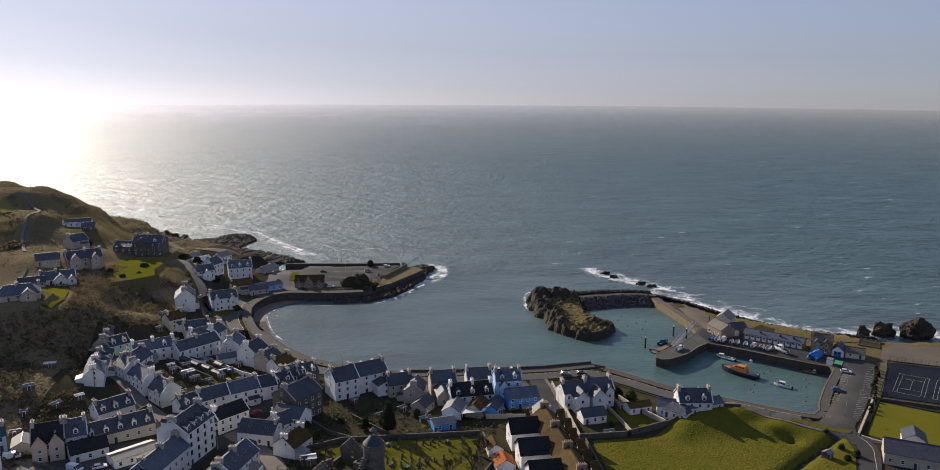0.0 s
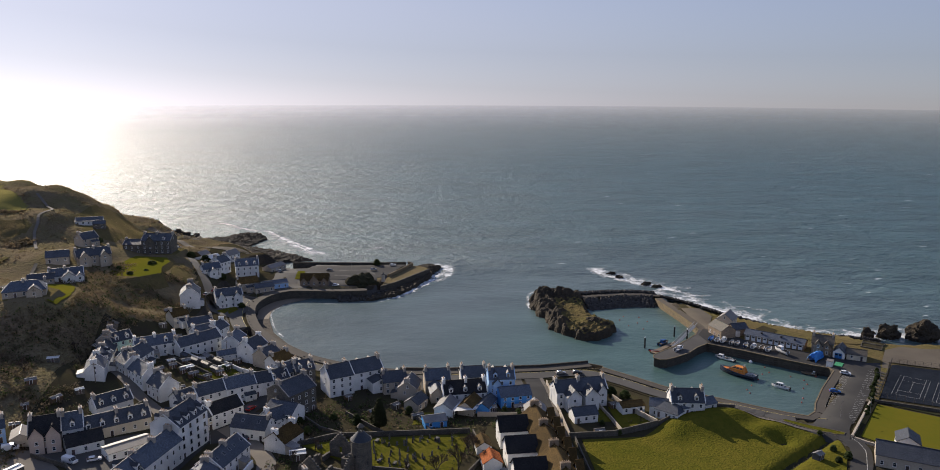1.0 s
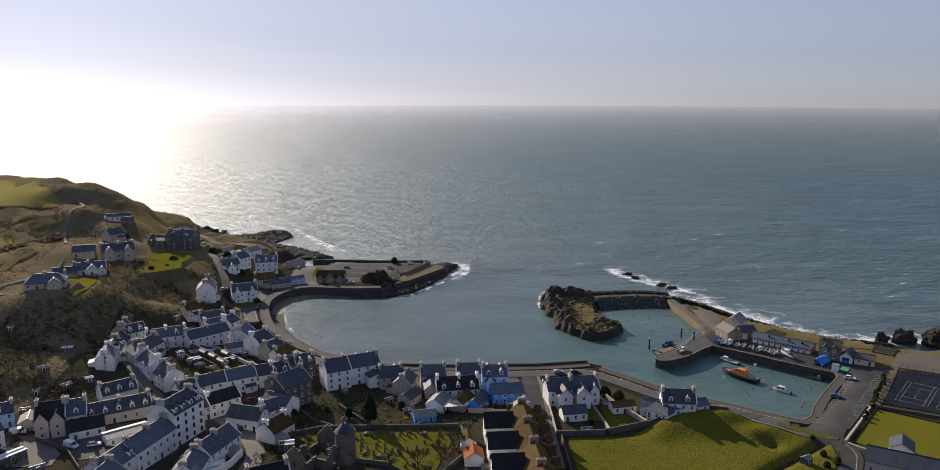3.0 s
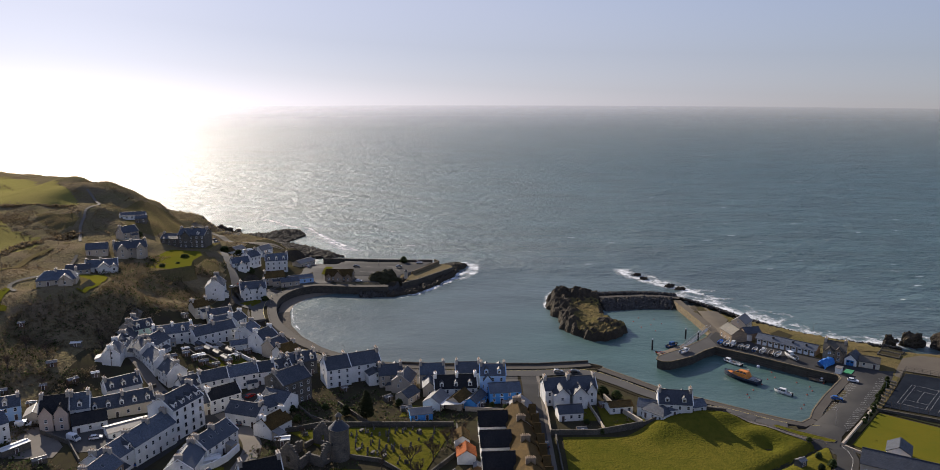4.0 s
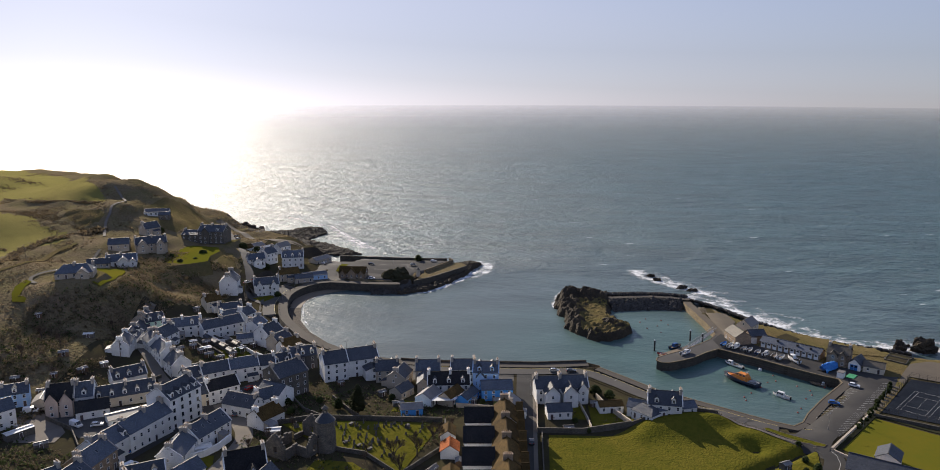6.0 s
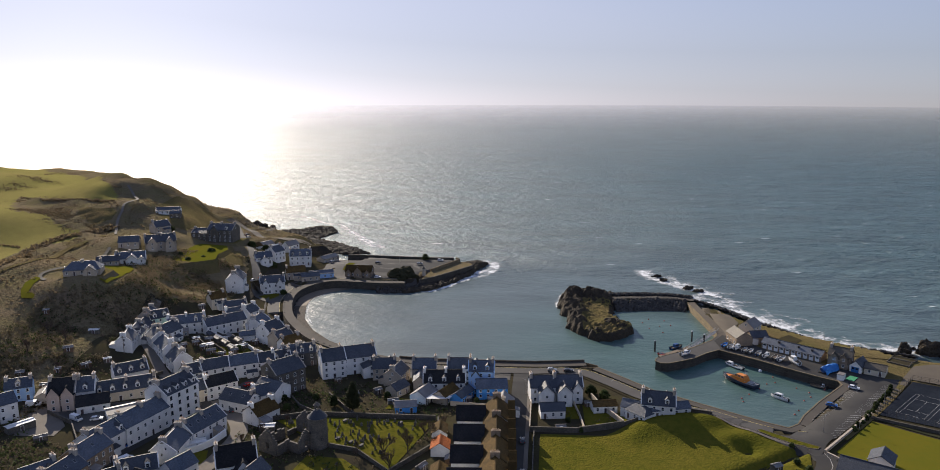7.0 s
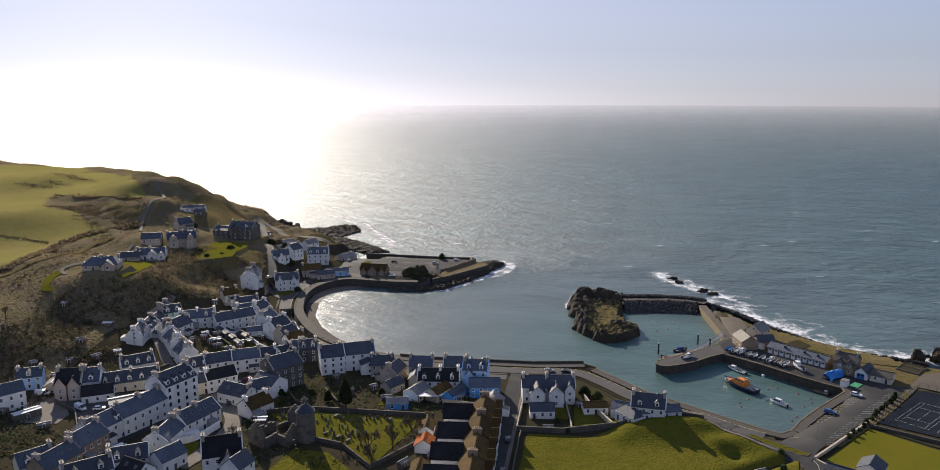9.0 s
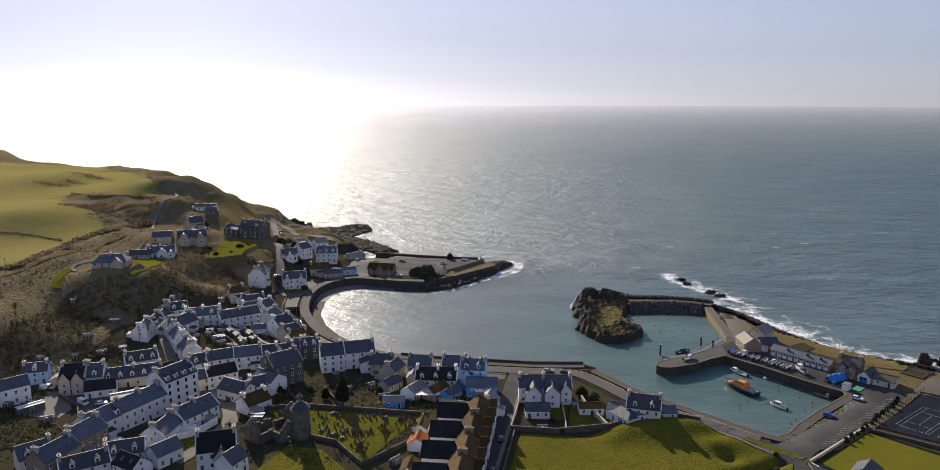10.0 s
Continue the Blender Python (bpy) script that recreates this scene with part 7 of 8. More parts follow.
def lifeboat():
    rot = math.degrees(math.atan2(306.8 - 294.3, 147.7 - 158.4))
    t = thing("lifeboat", "moored lifeboat, orange superstructure over a dark navy hull", "boat", pose(153.0, 300.6, -0.5, 0, 0, rot), "boats in the harbour")
    part("hull", hull_mesh(16.4, 5.2, 2.3, ("navy", "navy", "greydeck"), 0.8, 0.35, 0.3), "navy", t)
    f = Builder()
    f.box(-8.0, -2.5, 1.9, 5.0, -2.42, 2.12), f.box(-8.0, 2.42, 1.9, 5.0, 2.5, 2.12)
    part("fender", f, "rubber", t, "black rubbing strake")
    w = Builder()
    lo = [(-3.6, -1.95, 2.0), (4.4, -1.6, 2.2), (4.4, 1.6, 2.2), (-3.6, 1.95, 2.0)]
    mid = [(-3.2, -1.8, 3.5), (3.0, -1.45, 3.5), (3.0, 1.45, 3.5), (-3.2, 1.8, 3.5)]
    hi = [(-2.6, -1.35, 4.7), (1.0, -1.2, 4.7), (1.0, 1.2, 4.7), (-2.6, 1.35, 4.7)]
    w.hexa(lo + mid), w.hexa(mid + hi)
    part("wheelhouse", w, "orangepaint", t, "orange wheelhouse")
    g = Builder()
    for a, b2, c, d in ((mid[0], mid[1], hi[1], hi[0]), (mid[1], mid[2], hi[2], hi[1]), (mid[2], mid[3], hi[3], hi[2])):
        P = [Vector(v) for v in (a, b2, c, d)]
        nrm = (P[1] - P[0]).cross(P[3] - P[0]).normalized() * 0.03
        for k in range(3):
            u0, u1 = (k + 0.15) / 3, (k + 0.85) / 3
            at = lambda u, v: (P[0] * (1 - u) + P[1] * u) * (1 - v) + (P[3] * (1 - u) + P[2] * u) * v + nrm
            g.face([at(u0, 0.3), at(u1, 0.3), at(u1, 0.8), at(u0, 0.8)])
    part("wheelhouse_glass", g, "glass", t)
    fd = Builder()
    fd.hexa([(4.4, -1.5, 2.2), (7.0, -0.5, 2.5), (7.0, 0.5, 2.5), (4.4, 1.5, 2.2), (4.4, -1.3, 2.75), (6.6, -0.4, 2.75), (6.6, 0.4, 2.75), (4.4, 1.3, 2.75)])
    part("foredeck", fd, "orangepaint", t)
    m = Builder()
    m.tube((-2.2, 0, 4.6), (-2.5, 0, 7.4), 0.12, 0.06), m.box(-2.9, -0.9, 5.6, -2.5, 0.9, 5.8), m.tube((-2.3, 0.7, 5.8), (-2.3, 0.7, 7.6), 0.03, 0.02)
    part("mast", m, "greydeck", t)
    for s in (-1, 1):
        r = Builder()
        for k in range(7):
            x = -7.8 + 2.3 * k
            r.tube((x, s * (2.35 - max(0, x - 2) * 0.28), 2.2), (x, s * (2.35 - max(0, x - 2) * 0.28), 3.1), 0.025, 0.025, 4)
        for k in range(6):
            x = -7.8 + 2.3 * k
            yy = lambda q: s * (2.35 - max(0, q - 2) * 0.28)
            r.tube((x, yy(x), 3.1), (x + 2.3, yy(x + 2.3), 3.1), 0.025, 0.025, 4)
        part("guard_rail", r, "steel", t)
    a = Builder()
    a.box(-6.6, -1.2, 1.95, -4.2, 1.2, 2.6), a.box(-7.6, -0.5, 1.95, -6.9, 0.5, 2.4)
    part("aft_locker", a, "greydeck", t)


lifeboat()
boat(164.6, 285.2, 134, 7.4, 2.6, 1.3, -0.35, ("gelcoat", "gelcoat", "greydeck"), (-1.2, 2.0, 1.2), "white motor cruiser moored in the harbour")
boat(155.6, 319.6, 129, 9.5, 2.8, 1.3, -0.35, ("darkpaint", "gelcoat", "greydeck"), (1.0, 3.6, 1.0), "open dark and white workboat alongside the quay")
boat(184.4, 298.2, 150, 6.4, 2.3, 1.2, -0.3, ("darkpaint", "timber", "timber"), (-2.4, -1.0, 0.9), "small wooden fishing boat alongside the quay")
boat(134.6, 322.8, 40, 7.0, 2.5, 1.2, 4.14, ("gelcoat", "gelcoat", "greydeck"), (-0.6, 1.6, 0.8), "white motor boat stored on the finger pier")
boat(126.6, 332.4, -36, 5.2, 2.2, 0.9, -0.2, ("orangepaint", "red", "greydeck"), None, "orange inflatable boat at the pontoon")
boat(134.4, 342.6, 34, 7.5, 2.8, 1.4, -0.3, ("hullblue", "darkpaint", "timber"), (-1.6, 1.2, 1.3), "dark blue workboat at the pontoon", cabmat="hullblue")


def pontoon():
    b = Builder()
    b.box(-11, -1.3, -0.3, 11, 1.3, 0.55)
    solid("pontoon", b, "timber", "floating timber landing stage", "pontoon", pose(133, 337, 0, 0, 0, 40))
    g = thing("gangway", "pale metal gangway down to the landing stage", "gangway", pose(137, 336.5, 0.6))
    e = Vector((157.3 - 137, 359.5 - 336.5, 3.2))
    yaw = math.degrees(math.atan2(e.y, e.x))
    n = e.length
    d = Builder()
    d.box(0, -0.8, 0, n, 0.8, 0.14)
    tilt = -math.degrees(math.asin(e.z / n))
    at = pose(0, 0, 0, 0, tilt, yaw)
    part("deck", d, "steel", g, at=at)
    for s in (-1, 1):
        r = Builder()
        r.box(0, s * 0.9 - 0.08, 1.35, n, s * 0.9 + 0.08, 1.52), r.box(0, s * 0.9 - 0.07, 0.0, n, s * 0.9 + 0.07, 0.2)
        for k in range(13):
            x0 = n * k / 13
            r.box(x0 - 0.05, s * 0.9 - 0.05, 0.1, x0 + 0.05, s * 0.9 + 0.05, 1.4)
            r.tube((x0, s * 0.9, 0.1), (x0 + n / 13, s * 0.9, 1.4), 0.05, 0.05, 4)
        part("side_rail", r, "greydeck", g, at=at)
    for x, y in ((123.4, 337.8), (143.8, 353.4), (148.6, 348.6)):
        t = thing("mooring_pile", "dark steel mooring pile with pale cap", "pile", pose(x, y, -3), "mooring piles")
        p, c = Builder(), Builder()
        p.tube((0, 0, 0), (0, 0, 8.2), 0.4, 0.4, 12), c.tube((0, 0, 8.2), (0, 0, 8.8), 0.42, 0.1, 12)
        part("shaft", p, "ironwork", t), part("cap", c, "gelcoat", t)


pontoon()


def buoys():
    bm = bmesh.new()
    bmesh.ops.create_uvsphere(bm, u_segments=10, v_segments=7, radius=0.34)
    me = bpy.data.meshes.new("buoy")
    bm.to_mesh(me)
    bm.free()
    me.materials.append(MAT["buoy"])
    ring = Builder()
    ring.tube((0, 0, 0.38), (0, 0, 0.56), 0.08, 0.06, 6)
    rm = ring.mesh("eye", "ironwork")
    spots = ((169.1, 308.3), (164.1, 300.2), (168.1, 302), (159.5, 294.7), (153.6, 288.5), (149.5, 284.1), (149.2, 280.8), (175.1, 296.5), (178.7, 292), (173.8, 283.6), (186, 295.5), (168.3, 273.8), (165.6, 270), (177.7, 287.5), (128, 388), (124, 382), (132, 376), (136, 386), (126, 372), (138, 378), (132, 366))
    for i, (x, y) in enumerate(spots):
        t = thing("mooring_buoy", "round coral red mooring buoy afloat", "buoy", pose(x, y, 0.08), "mooring buoys")
        part("ball", me, "buoy", t), part("eye", rm, "ironwork", t)
    bm = bmesh.new()
    bmesh.ops.create_uvsphere(bm, u_segments=12, v_segments=8, radius=0.8)
    me2 = bpy.data.meshes.new("buoy")
    bm.to_mesh(me2)
    bm.free()
    me2.materials.append(MAT["gelcoat"])
    solid("mooring_buoy", me2, "gelcoat", "large pale mooring buoy afloat", "buoy", pose(165.6, 314.8, 0.3), "mooring buoys")


buoys()


def long_shed():
    t = thing("boat_store", "long low white and brown boat store, grey roof", "shed", pose(184.0, 328.4, 4.15, 0, 0, -42))
    L, W, he, rise = 27.0, 7.0, 2.7, 1.7
    part("wall", body_mesh(L, W, he, rise), "sandstone", t)
    part("roof", roof_mesh(L, W, he, rise, 0.35), "slate2", t)
    for k in range(10):
        x = -L / 2 + 1.5 + k * 2.67
        b = Builder()
        b.box(-0.9, -0.06, 0, 0.9, 0.02, 2.6)
        o = part("store_door", b, "frame", t, "white boarded door", at=pose(x, -W / 2, 0.0))
        g = Builder()
        g.box(-0.6, -0.08, 1.5, 0.6, -0.05, 2.2)
        part("pane", g, "glass", o)
    for k in (-6, 3, 9):
        v = Builder()
        v.box(-0.4, -0.4, 0, 0.4, 0.4, 0.9)
        part("roof_vent", v, "ironwork", t, at=pose(k, -1.8, he + 1.0))


long_shed()
# blue doors of the small boat house
for x, y, r in ((201.85, 305.75, -40),):
    t = thing("boathouse_door", "bright blue double boathouse doors", "door", pose(x, y, 4.15, 0, 0, r))
    for s in (-1, 1):
        b = Builder()
        b.box(s * 0.75 - 0.72, -0.08, 0, s * 0.75 + 0.72, 0.05, 2.5)
        part("leaf", b, "bluedoor", t)
        g = Builder()
        g.box(s * 0.75 - 0.5, -0.1, 1.4, s * 0.75 + 0.5, -0.07, 2.2)
        part("pane", g, "glass", t)


def cabin_hut():
    t = thing("harbour_cabin", "small white flat-roofed harbour cabin", "cabin", pose(192.9, 297.2, 4.22, 0, 0, 50))
    b, r = Builder(), Builder()
    b.box(-1.6, -1.2, 0, 1.6, 1.2, 2.5), r.box(-1.75, -1.35, 2.5, 1.75, 1.35, 2.65)
    part("wall", b, "white", t), part("roof", r, "metal", t)
    n = Builder()
    n.box(-2.6, -1.6, 0, 2.6, 1.6, 0.3)
    solid("fishing_net", n, "green_net", "flat pile of green fishing net", "net", pose(197.6, 298.0, 4.3, 0, 0, 50))


cabin_hut()


# ---- vehicles ----
def car_parts():
    if "car" in _cache:
        return _cache["car"]
    prof = [(-2.1, 0.35), (-2.12, 0.75), (-2.0, 0.95), (-1.2, 1.0), (0.95, 0.98), (2.0, 0.78), (2.12, 0.55), (2.1, 0.32)]
    b, g = Builder(), Builder()
    w = 0.88
    for p, q in zip(prof, prof[1:]):
        b.face([(p[0], -w, p[1]), (q[0], -w, q[1]), (q[0], w, q[1]), (p[0], w, p[1])][::-1])
    for s in (-1, 1):
        f = [(x, s * w, z) for x, z in prof]
        b.face(f if s < 0 else f[::-1])
    b.face([(prof[0][0], -w, 0.35), (prof[-1][0], -w, 0.32), (prof[-1][0], w, 0.32), (prof[0][0], w, 0.35)])
    t = 0.7
    b.hexa([(-1.5, -t, 1.40), (0.2, -t, 1.40), (0.2, t, 1.40), (-1.5, t, 1.40), (-1.4, -t + 0.06, 1.5), (0.05, -t + 0.06, 1.5), (0.05, t - 0.06, 1.5), (-1.4, t - 0.06, 1.5)])
    g.hexa([(-1.98, -0.82, 0.97), (1.12, -0.82, 0.97), (1.12, 0.82, 0.97), (-1.98, 0.82, 0.97), (-1.5, -t, 1.41), (0.2, -t, 1.41), (0.2, t, 1.41), (-1.5, t, 1.41)])
    k = Builder()
    k.tube((0, -0.11, 0), (0, 0.11, 0), 0.32, 0.32, 14), k.tube((0, -0.12, 0), (0, 0.12, 0), 0.19, 0.19, 10, 1)
    lamp = Builder()
    lamp.box(-0.03, -0.2, -0.08, 0.03, 0.2, 0.08)
    _cache["car"] = b, g.mesh("cabin_glass", "glass"), k.mesh("wheel", "rubber", "steel"), lamp.mesh("headlight", "frame"), lamp.mesh("tail_light", "red")
    return _cache["car"]


def car(x, y, rot, paint, colour, z=None, name="car", where="parked on tarmac"):
    b, g, k, hl, tl = car_parts()
    key = ("carbody", paint)
    if key not in _cache:
        _cache[key] = b.mesh("body", paint)
    z = (ground(x, y) + 0.31) if z is None else z
    t = thing(name, f"{colour} hatchback car {where}", "car", pose(x, y, z, 0, 0, rot), "parked cars")
    part("body", _cache[key], paint, t), part("cabin_glass", g, "glass", t)
    for i in (-1.3, 1.3):
        for s in (-1, 1):
            part("wheel", k, "rubber", t, at=pose(i, s * 0.82, 0.32))
    for s in (-1, 1):
        part("headlight", hl, "frame", t, at=pose(2.08, s * 0.6, 0.68)), part("tail_light", tl, "red", t, at=pose(-2.11, s * 0.62, 0.8))
    return t


def van(x, y, rot, label="white panel van parked in a yard"):
    t = thing("van", label, "van", pose(x, y, ground(x, y) + 0.25, 0, 0, rot), "parked cars")
    b, g = Builder(), Builder()
    b.hexa([(-2.5, -0.95, 0.4), (2.5, -0.95, 0.4), (2.5, 0.95, 0.4), (-2.5, 0.95, 0.4), (-2.5, -0.95, 1.1), (2.5, -0.95, 1.1), (2.5, 0.95, 1.1), (-2.5, 0.95, 1.1)])
    b.hexa([(-2.5, -0.95, 1.1), (1.9, -0.95, 1.1), (1.9, 0.95, 1.1), (-2.5, 0.95, 1.1), (-2.45, -0.85, 2.2), (1.0, -0.85, 2.2), (1.0, 0.85, 2.2), (-2.45, 0.85, 2.2)])
    part("body", b, "carwhite", t)
    g.face([(1.92, -0.85, 1.15), (1.92, 0.85, 1.15), (1.15, 0.78, 2.1), (1.15, -0.78, 2.1)])
    for s in (-1, 1):
        q = [(0.7, s * 0.97, 1.2), (1.7, s * 0.97, 1.2), (1.05, s * 0.9, 2.0), (0.7, s * 0.9, 2.0)]
        g.face(q if s < 0 else q[::-1])
    part("wheelhouse_glass", g, "glass", t)
    k = car_parts()[2]
    for i in (-1.6, 1.6):
        for s in (-1, 1):
            part("wheel", k, "rubber", t, at=pose(i, s * 0.88, 0.32))


for x, y, r, m, c in ((73.5, 297.4, 4, "carsilver", "silver"), (80.5, 297.2, 4, "cardark", "dark"),
                      (-38.9, 484.4, 5, "cardark", "dark"), (-32.5, 450.2, 8, "carwhite", "white"), (1.8, 500, 0, "carwhite", "white"), (-10.8, 487, 10, "carsilver", "silver"), (-70, 481, 80, "carsilver", "silver"),
                      (61.6, 230, 92, "cardark", "dark"), (61.8, 208, 92, "cardark", "dark"), (-57.5, 262.5, 30, "carwhite", "white"), (-53, 265.5, 30, "carsilver", "silver"), (-49.5, 270.5, 60, "carred", "red"),
                      (-70.0, 215.5, 72, "carblue", "blue"), (-71.8, 208.5, 72, "cardark", "dark"), (-72.8, 202.5, 76, "carsilver", "silver"), (-74.2, 195.5, 80, "carsilver", "silver"), (-63.6, 255.0, 30, "carwhite", "white"), (-58.8, 258.2, 30, "carsilver", "silver"), (-91, 232, 20, "carwhite", "white"), (-86, 234, 20, "carsilver", "silver"),
                      (-107, 442, 68, "carwhite", "white"), (-99, 412, 60, "carsilver", "silver"), (-96, 418, 62, "carred", "red"), (-150, 538, 60, "cardark", "dark"), (-146, 530, 60, "carsilver", "silver"), (-34, 306, 55, "carsilver", "silver"), (-46.5, 246, 100, "cardark", "dark"), (-48, 258.5, -20, "cardark", "dark"), (-128, 236, 20, "carsilver", "silver")):
    car(x, y, r, m, c)
car(178.4, 268.8, -20, "carblue", "bright blue", 4.45)
car(193.8, 286.8, -30, "carwhite", "white", 4.45)
van(-98, 231, -25)
van(-65.3, 204.6, 60, "white panel van parked by the kerb")
van(-120, 240, 20)


def markings():
    """White bay lines on the car park and court lines, each a thin painted strip."""
    def bays(a, b, n, length, turn):
        a, b = Vector((*a, 0)), Vector((*b, 0))
        d = (b - a).normalized()
        s = Matrix.Rotation(radians(turn), 3, 'Z') @ d
        bb = Builder()
        for i in range(n + 1):
            p = a.lerp(b, i / n)
            q = p + s * length
            w = d * 0.07
            zp, zq = ground(p.x, p.y) + 0.33, ground(q.x, q.y) + 0.33
            bb.face([(*(p - w).xy, zp), (*(p + w).xy, zp), (*(q + w).xy, zq), (*(q - w).xy, zq)])
        solid("bay_lines", bb, "line", "white parking bay lines on tarmac", "road marking", kind="structure")
    bays((163.5, 252.5), (191.0, 284.5), 17, 4.8, -38)
    bays((99.5, 291.0), (119.0, 271.6), 9, 3.6, -75)
    bays((166.5, 241.5), (206.5, 290.5), 26, 4.0, -45)
    solid_line = Builder()
    # two tennis courts side by side, long axis at 50 degrees
    for ox, oy in ((212.2, 270.7), (222.4, 261.4)):
        m = pose(ox, oy, 0, 0, 0, 48)
        def seg(x0, y0, x1, y1, w=0.08):
            dx, dy = (w, 0) if x0 == x1 else (0, w)
            solid_line.face([m @ Vector((x0 - dx / 2, y0 - dy / 2, 4.44)), m @ Vector((x1 + dx / 2, y0 - dy / 2 if y0 == y1 else y0, 4.44)), m @ Vector((x1 + dx / 2, y1 + dy / 2, 4.44)), m @ Vector((x0 - dx / 2, y1 + dy / 2 if y0 == y1 else y1, 4.44))])
        for yy in (-5.5, -4.1, 4.1, 5.5):
            seg(-11.9, yy, 11.9, yy)
        for xx, h in ((-11.9, 5.5), (-6.4, 4.1), (6.4, 4.1), (11.9, 5.5)):
            solid_line.face([m @ Vector((xx - 0.06, -h, 4.44)), m @ Vector((xx + 0.06, -h, 4.44)), m @ Vector((xx + 0.06, h, 4.44)), m @ Vector((xx - 0.06, h, 4.44))])
        seg(-6.4, 0, 6.4, 0)
    for i, v in enumerate(solid_line.v):
        solid_line.v[i] = (v[0], v[1], ground(v[0], v[1]) + 0.33)
    solid("court_lines", solid_line, "line", "white tennis court lines", "court marking", kind="structure")


markings()


def fence(name, line, height, gap, label, mat="ironwork", rails=2, mesh_=False):
    """Posts and rails along a line, each post a part."""
    c = smooth_line([(x, y, 0) for x, y in line], gap) if len(line) > 2 else [Vector((*line[0], 0)).lerp(Vector((*line[1], 0)), i / max(1, round(math.dist(*line) / gap))) for i in range(max(1, round(math.dist(*line) / gap)) + 1)]
    zs = land_height([p.x for p in c], [p.y for p in c])
    t = thing(name, label, "fence", pose(0, 0, 0), kind="structure")
    pm = Builder()
    pm.box(-0.05, -0.05, -0.3, 0.05, 0.05, height)
    pm = pm.mesh("post", mat)
    r = Builder()
    for i, p in enumerate(c):
        part("post", pm, mat, t, at=pose(p.x, p.y, zs[i] + 0.25))
        if i:
            q = c[i - 1]
            for k in range(rails):
                h = height * (1 - k / max(rails, 1) * 0.9) + 0.22
                r.tube((q.x, q.y, zs[i - 1] + h), (p.x, p.y, zs[i] + h), 0.03, 0.03, 4, cap=False)
    part("rail", r, mat, t)


fence("railing", [(92, 302), (103.5, 290), (113, 278.4), (123, 270.8), (133, 264.8), (142, 258), (150.3, 251), (156, 247.2)], 1.1, 3.0, "black iron railing along the harbour edge")
fence("railing", [(161.4, 251.2), (166, 258.9), (176.3, 272.2), (191.4, 289.8)], 1.0, 3.5, "black iron railing above the harbour")
fence("park_fence", [(128.7, 257.1), (135.6, 249.3), (143.2, 242.7), (151, 236.5), (157.1, 231.6)], 0.9, 2.4, "low timber rail fence along the green", "timber")
fence("court_fence", [(192, 261.5), (221, 296.5)], 2.8, 3.0, "tall dark mesh fence beside the tennis court", rails=4)
fence("court_fence", [(192, 261.5), (236, 235)], 2.8, 3.0, "tall dark mesh fence beside the tennis court", rails=4)
fence("court_fence", [(221, 296.5), (262, 272)], 2.8, 3.0, "tall dark mesh fence beside the tennis court", rails=4)
fence("field_fence", [(x - 4, y) for x, y in RAILWAY], 1.2, 5.0, "post and wire fence along the field edge", "timber")


def street_lamp(x, y, rot=0, h=6.0, label="slim grey street lamp"):
    t = thing("street_lamp", label, "street lamp", pose(x, y, ground(x, y) + 0.2, 0, 0, rot), "street lamps")
    p, a, l_ = Builder(), Builder(), Builder()
    p.tube((0, 0, -0.3), (0, 0, h), 0.09, 0.05, 6), a.tube((0, 0, h), (1.0, 0, h + 0.25), 0.04, 0.04, 5), l_.box(0.8, -0.12, h + 0.2, 1.5, 0.12, h + 0.32)
    part("pole", p, "steel", t), part("arm", a, "steel", t), part("lantern", l_, "darkframe", t)


for x, y, r in ((138, 262.5, 130), (117, 275, 130), (98, 296, 130), (167, 246, 40), (180.5, 249, 130), (199, 272, 130), (205.5, 349.5, 0), (62.5, 270, 180), (-45.5, 335, 220), (-62, 365, 200), (-74.5, 400, 180), (-76, 430, 180), (-25, 491, 90), (30, 303.5, 270), (-20, 316, 230), (-58, 244, 150), (-40, 290, 150)):
    street_lamp(x, y, r)


def pole(x, y, h=8.0):
    t = thing("utility_pole", "wooden telegraph pole with a cross-arm", "utility pole", pose(x, y, ground(x, y)), "telegraph poles")
    p, c = Builder(), Builder()
    p.tube((0, 0, -0.5), (0, 0, h), 0.16, 0.11, 7), c.box(-0.9, -0.06, h - 0.7, 0.9, 0.06, h - 0.55)
    part("shaft", p, "timber", t), part("cross_arm", c, "timber", t)


for x, y in ((-214, 332), (-204, 372), (-96, 300), (-112, 290), (-70, 326), (-150, 330)):
    pole(x, y)


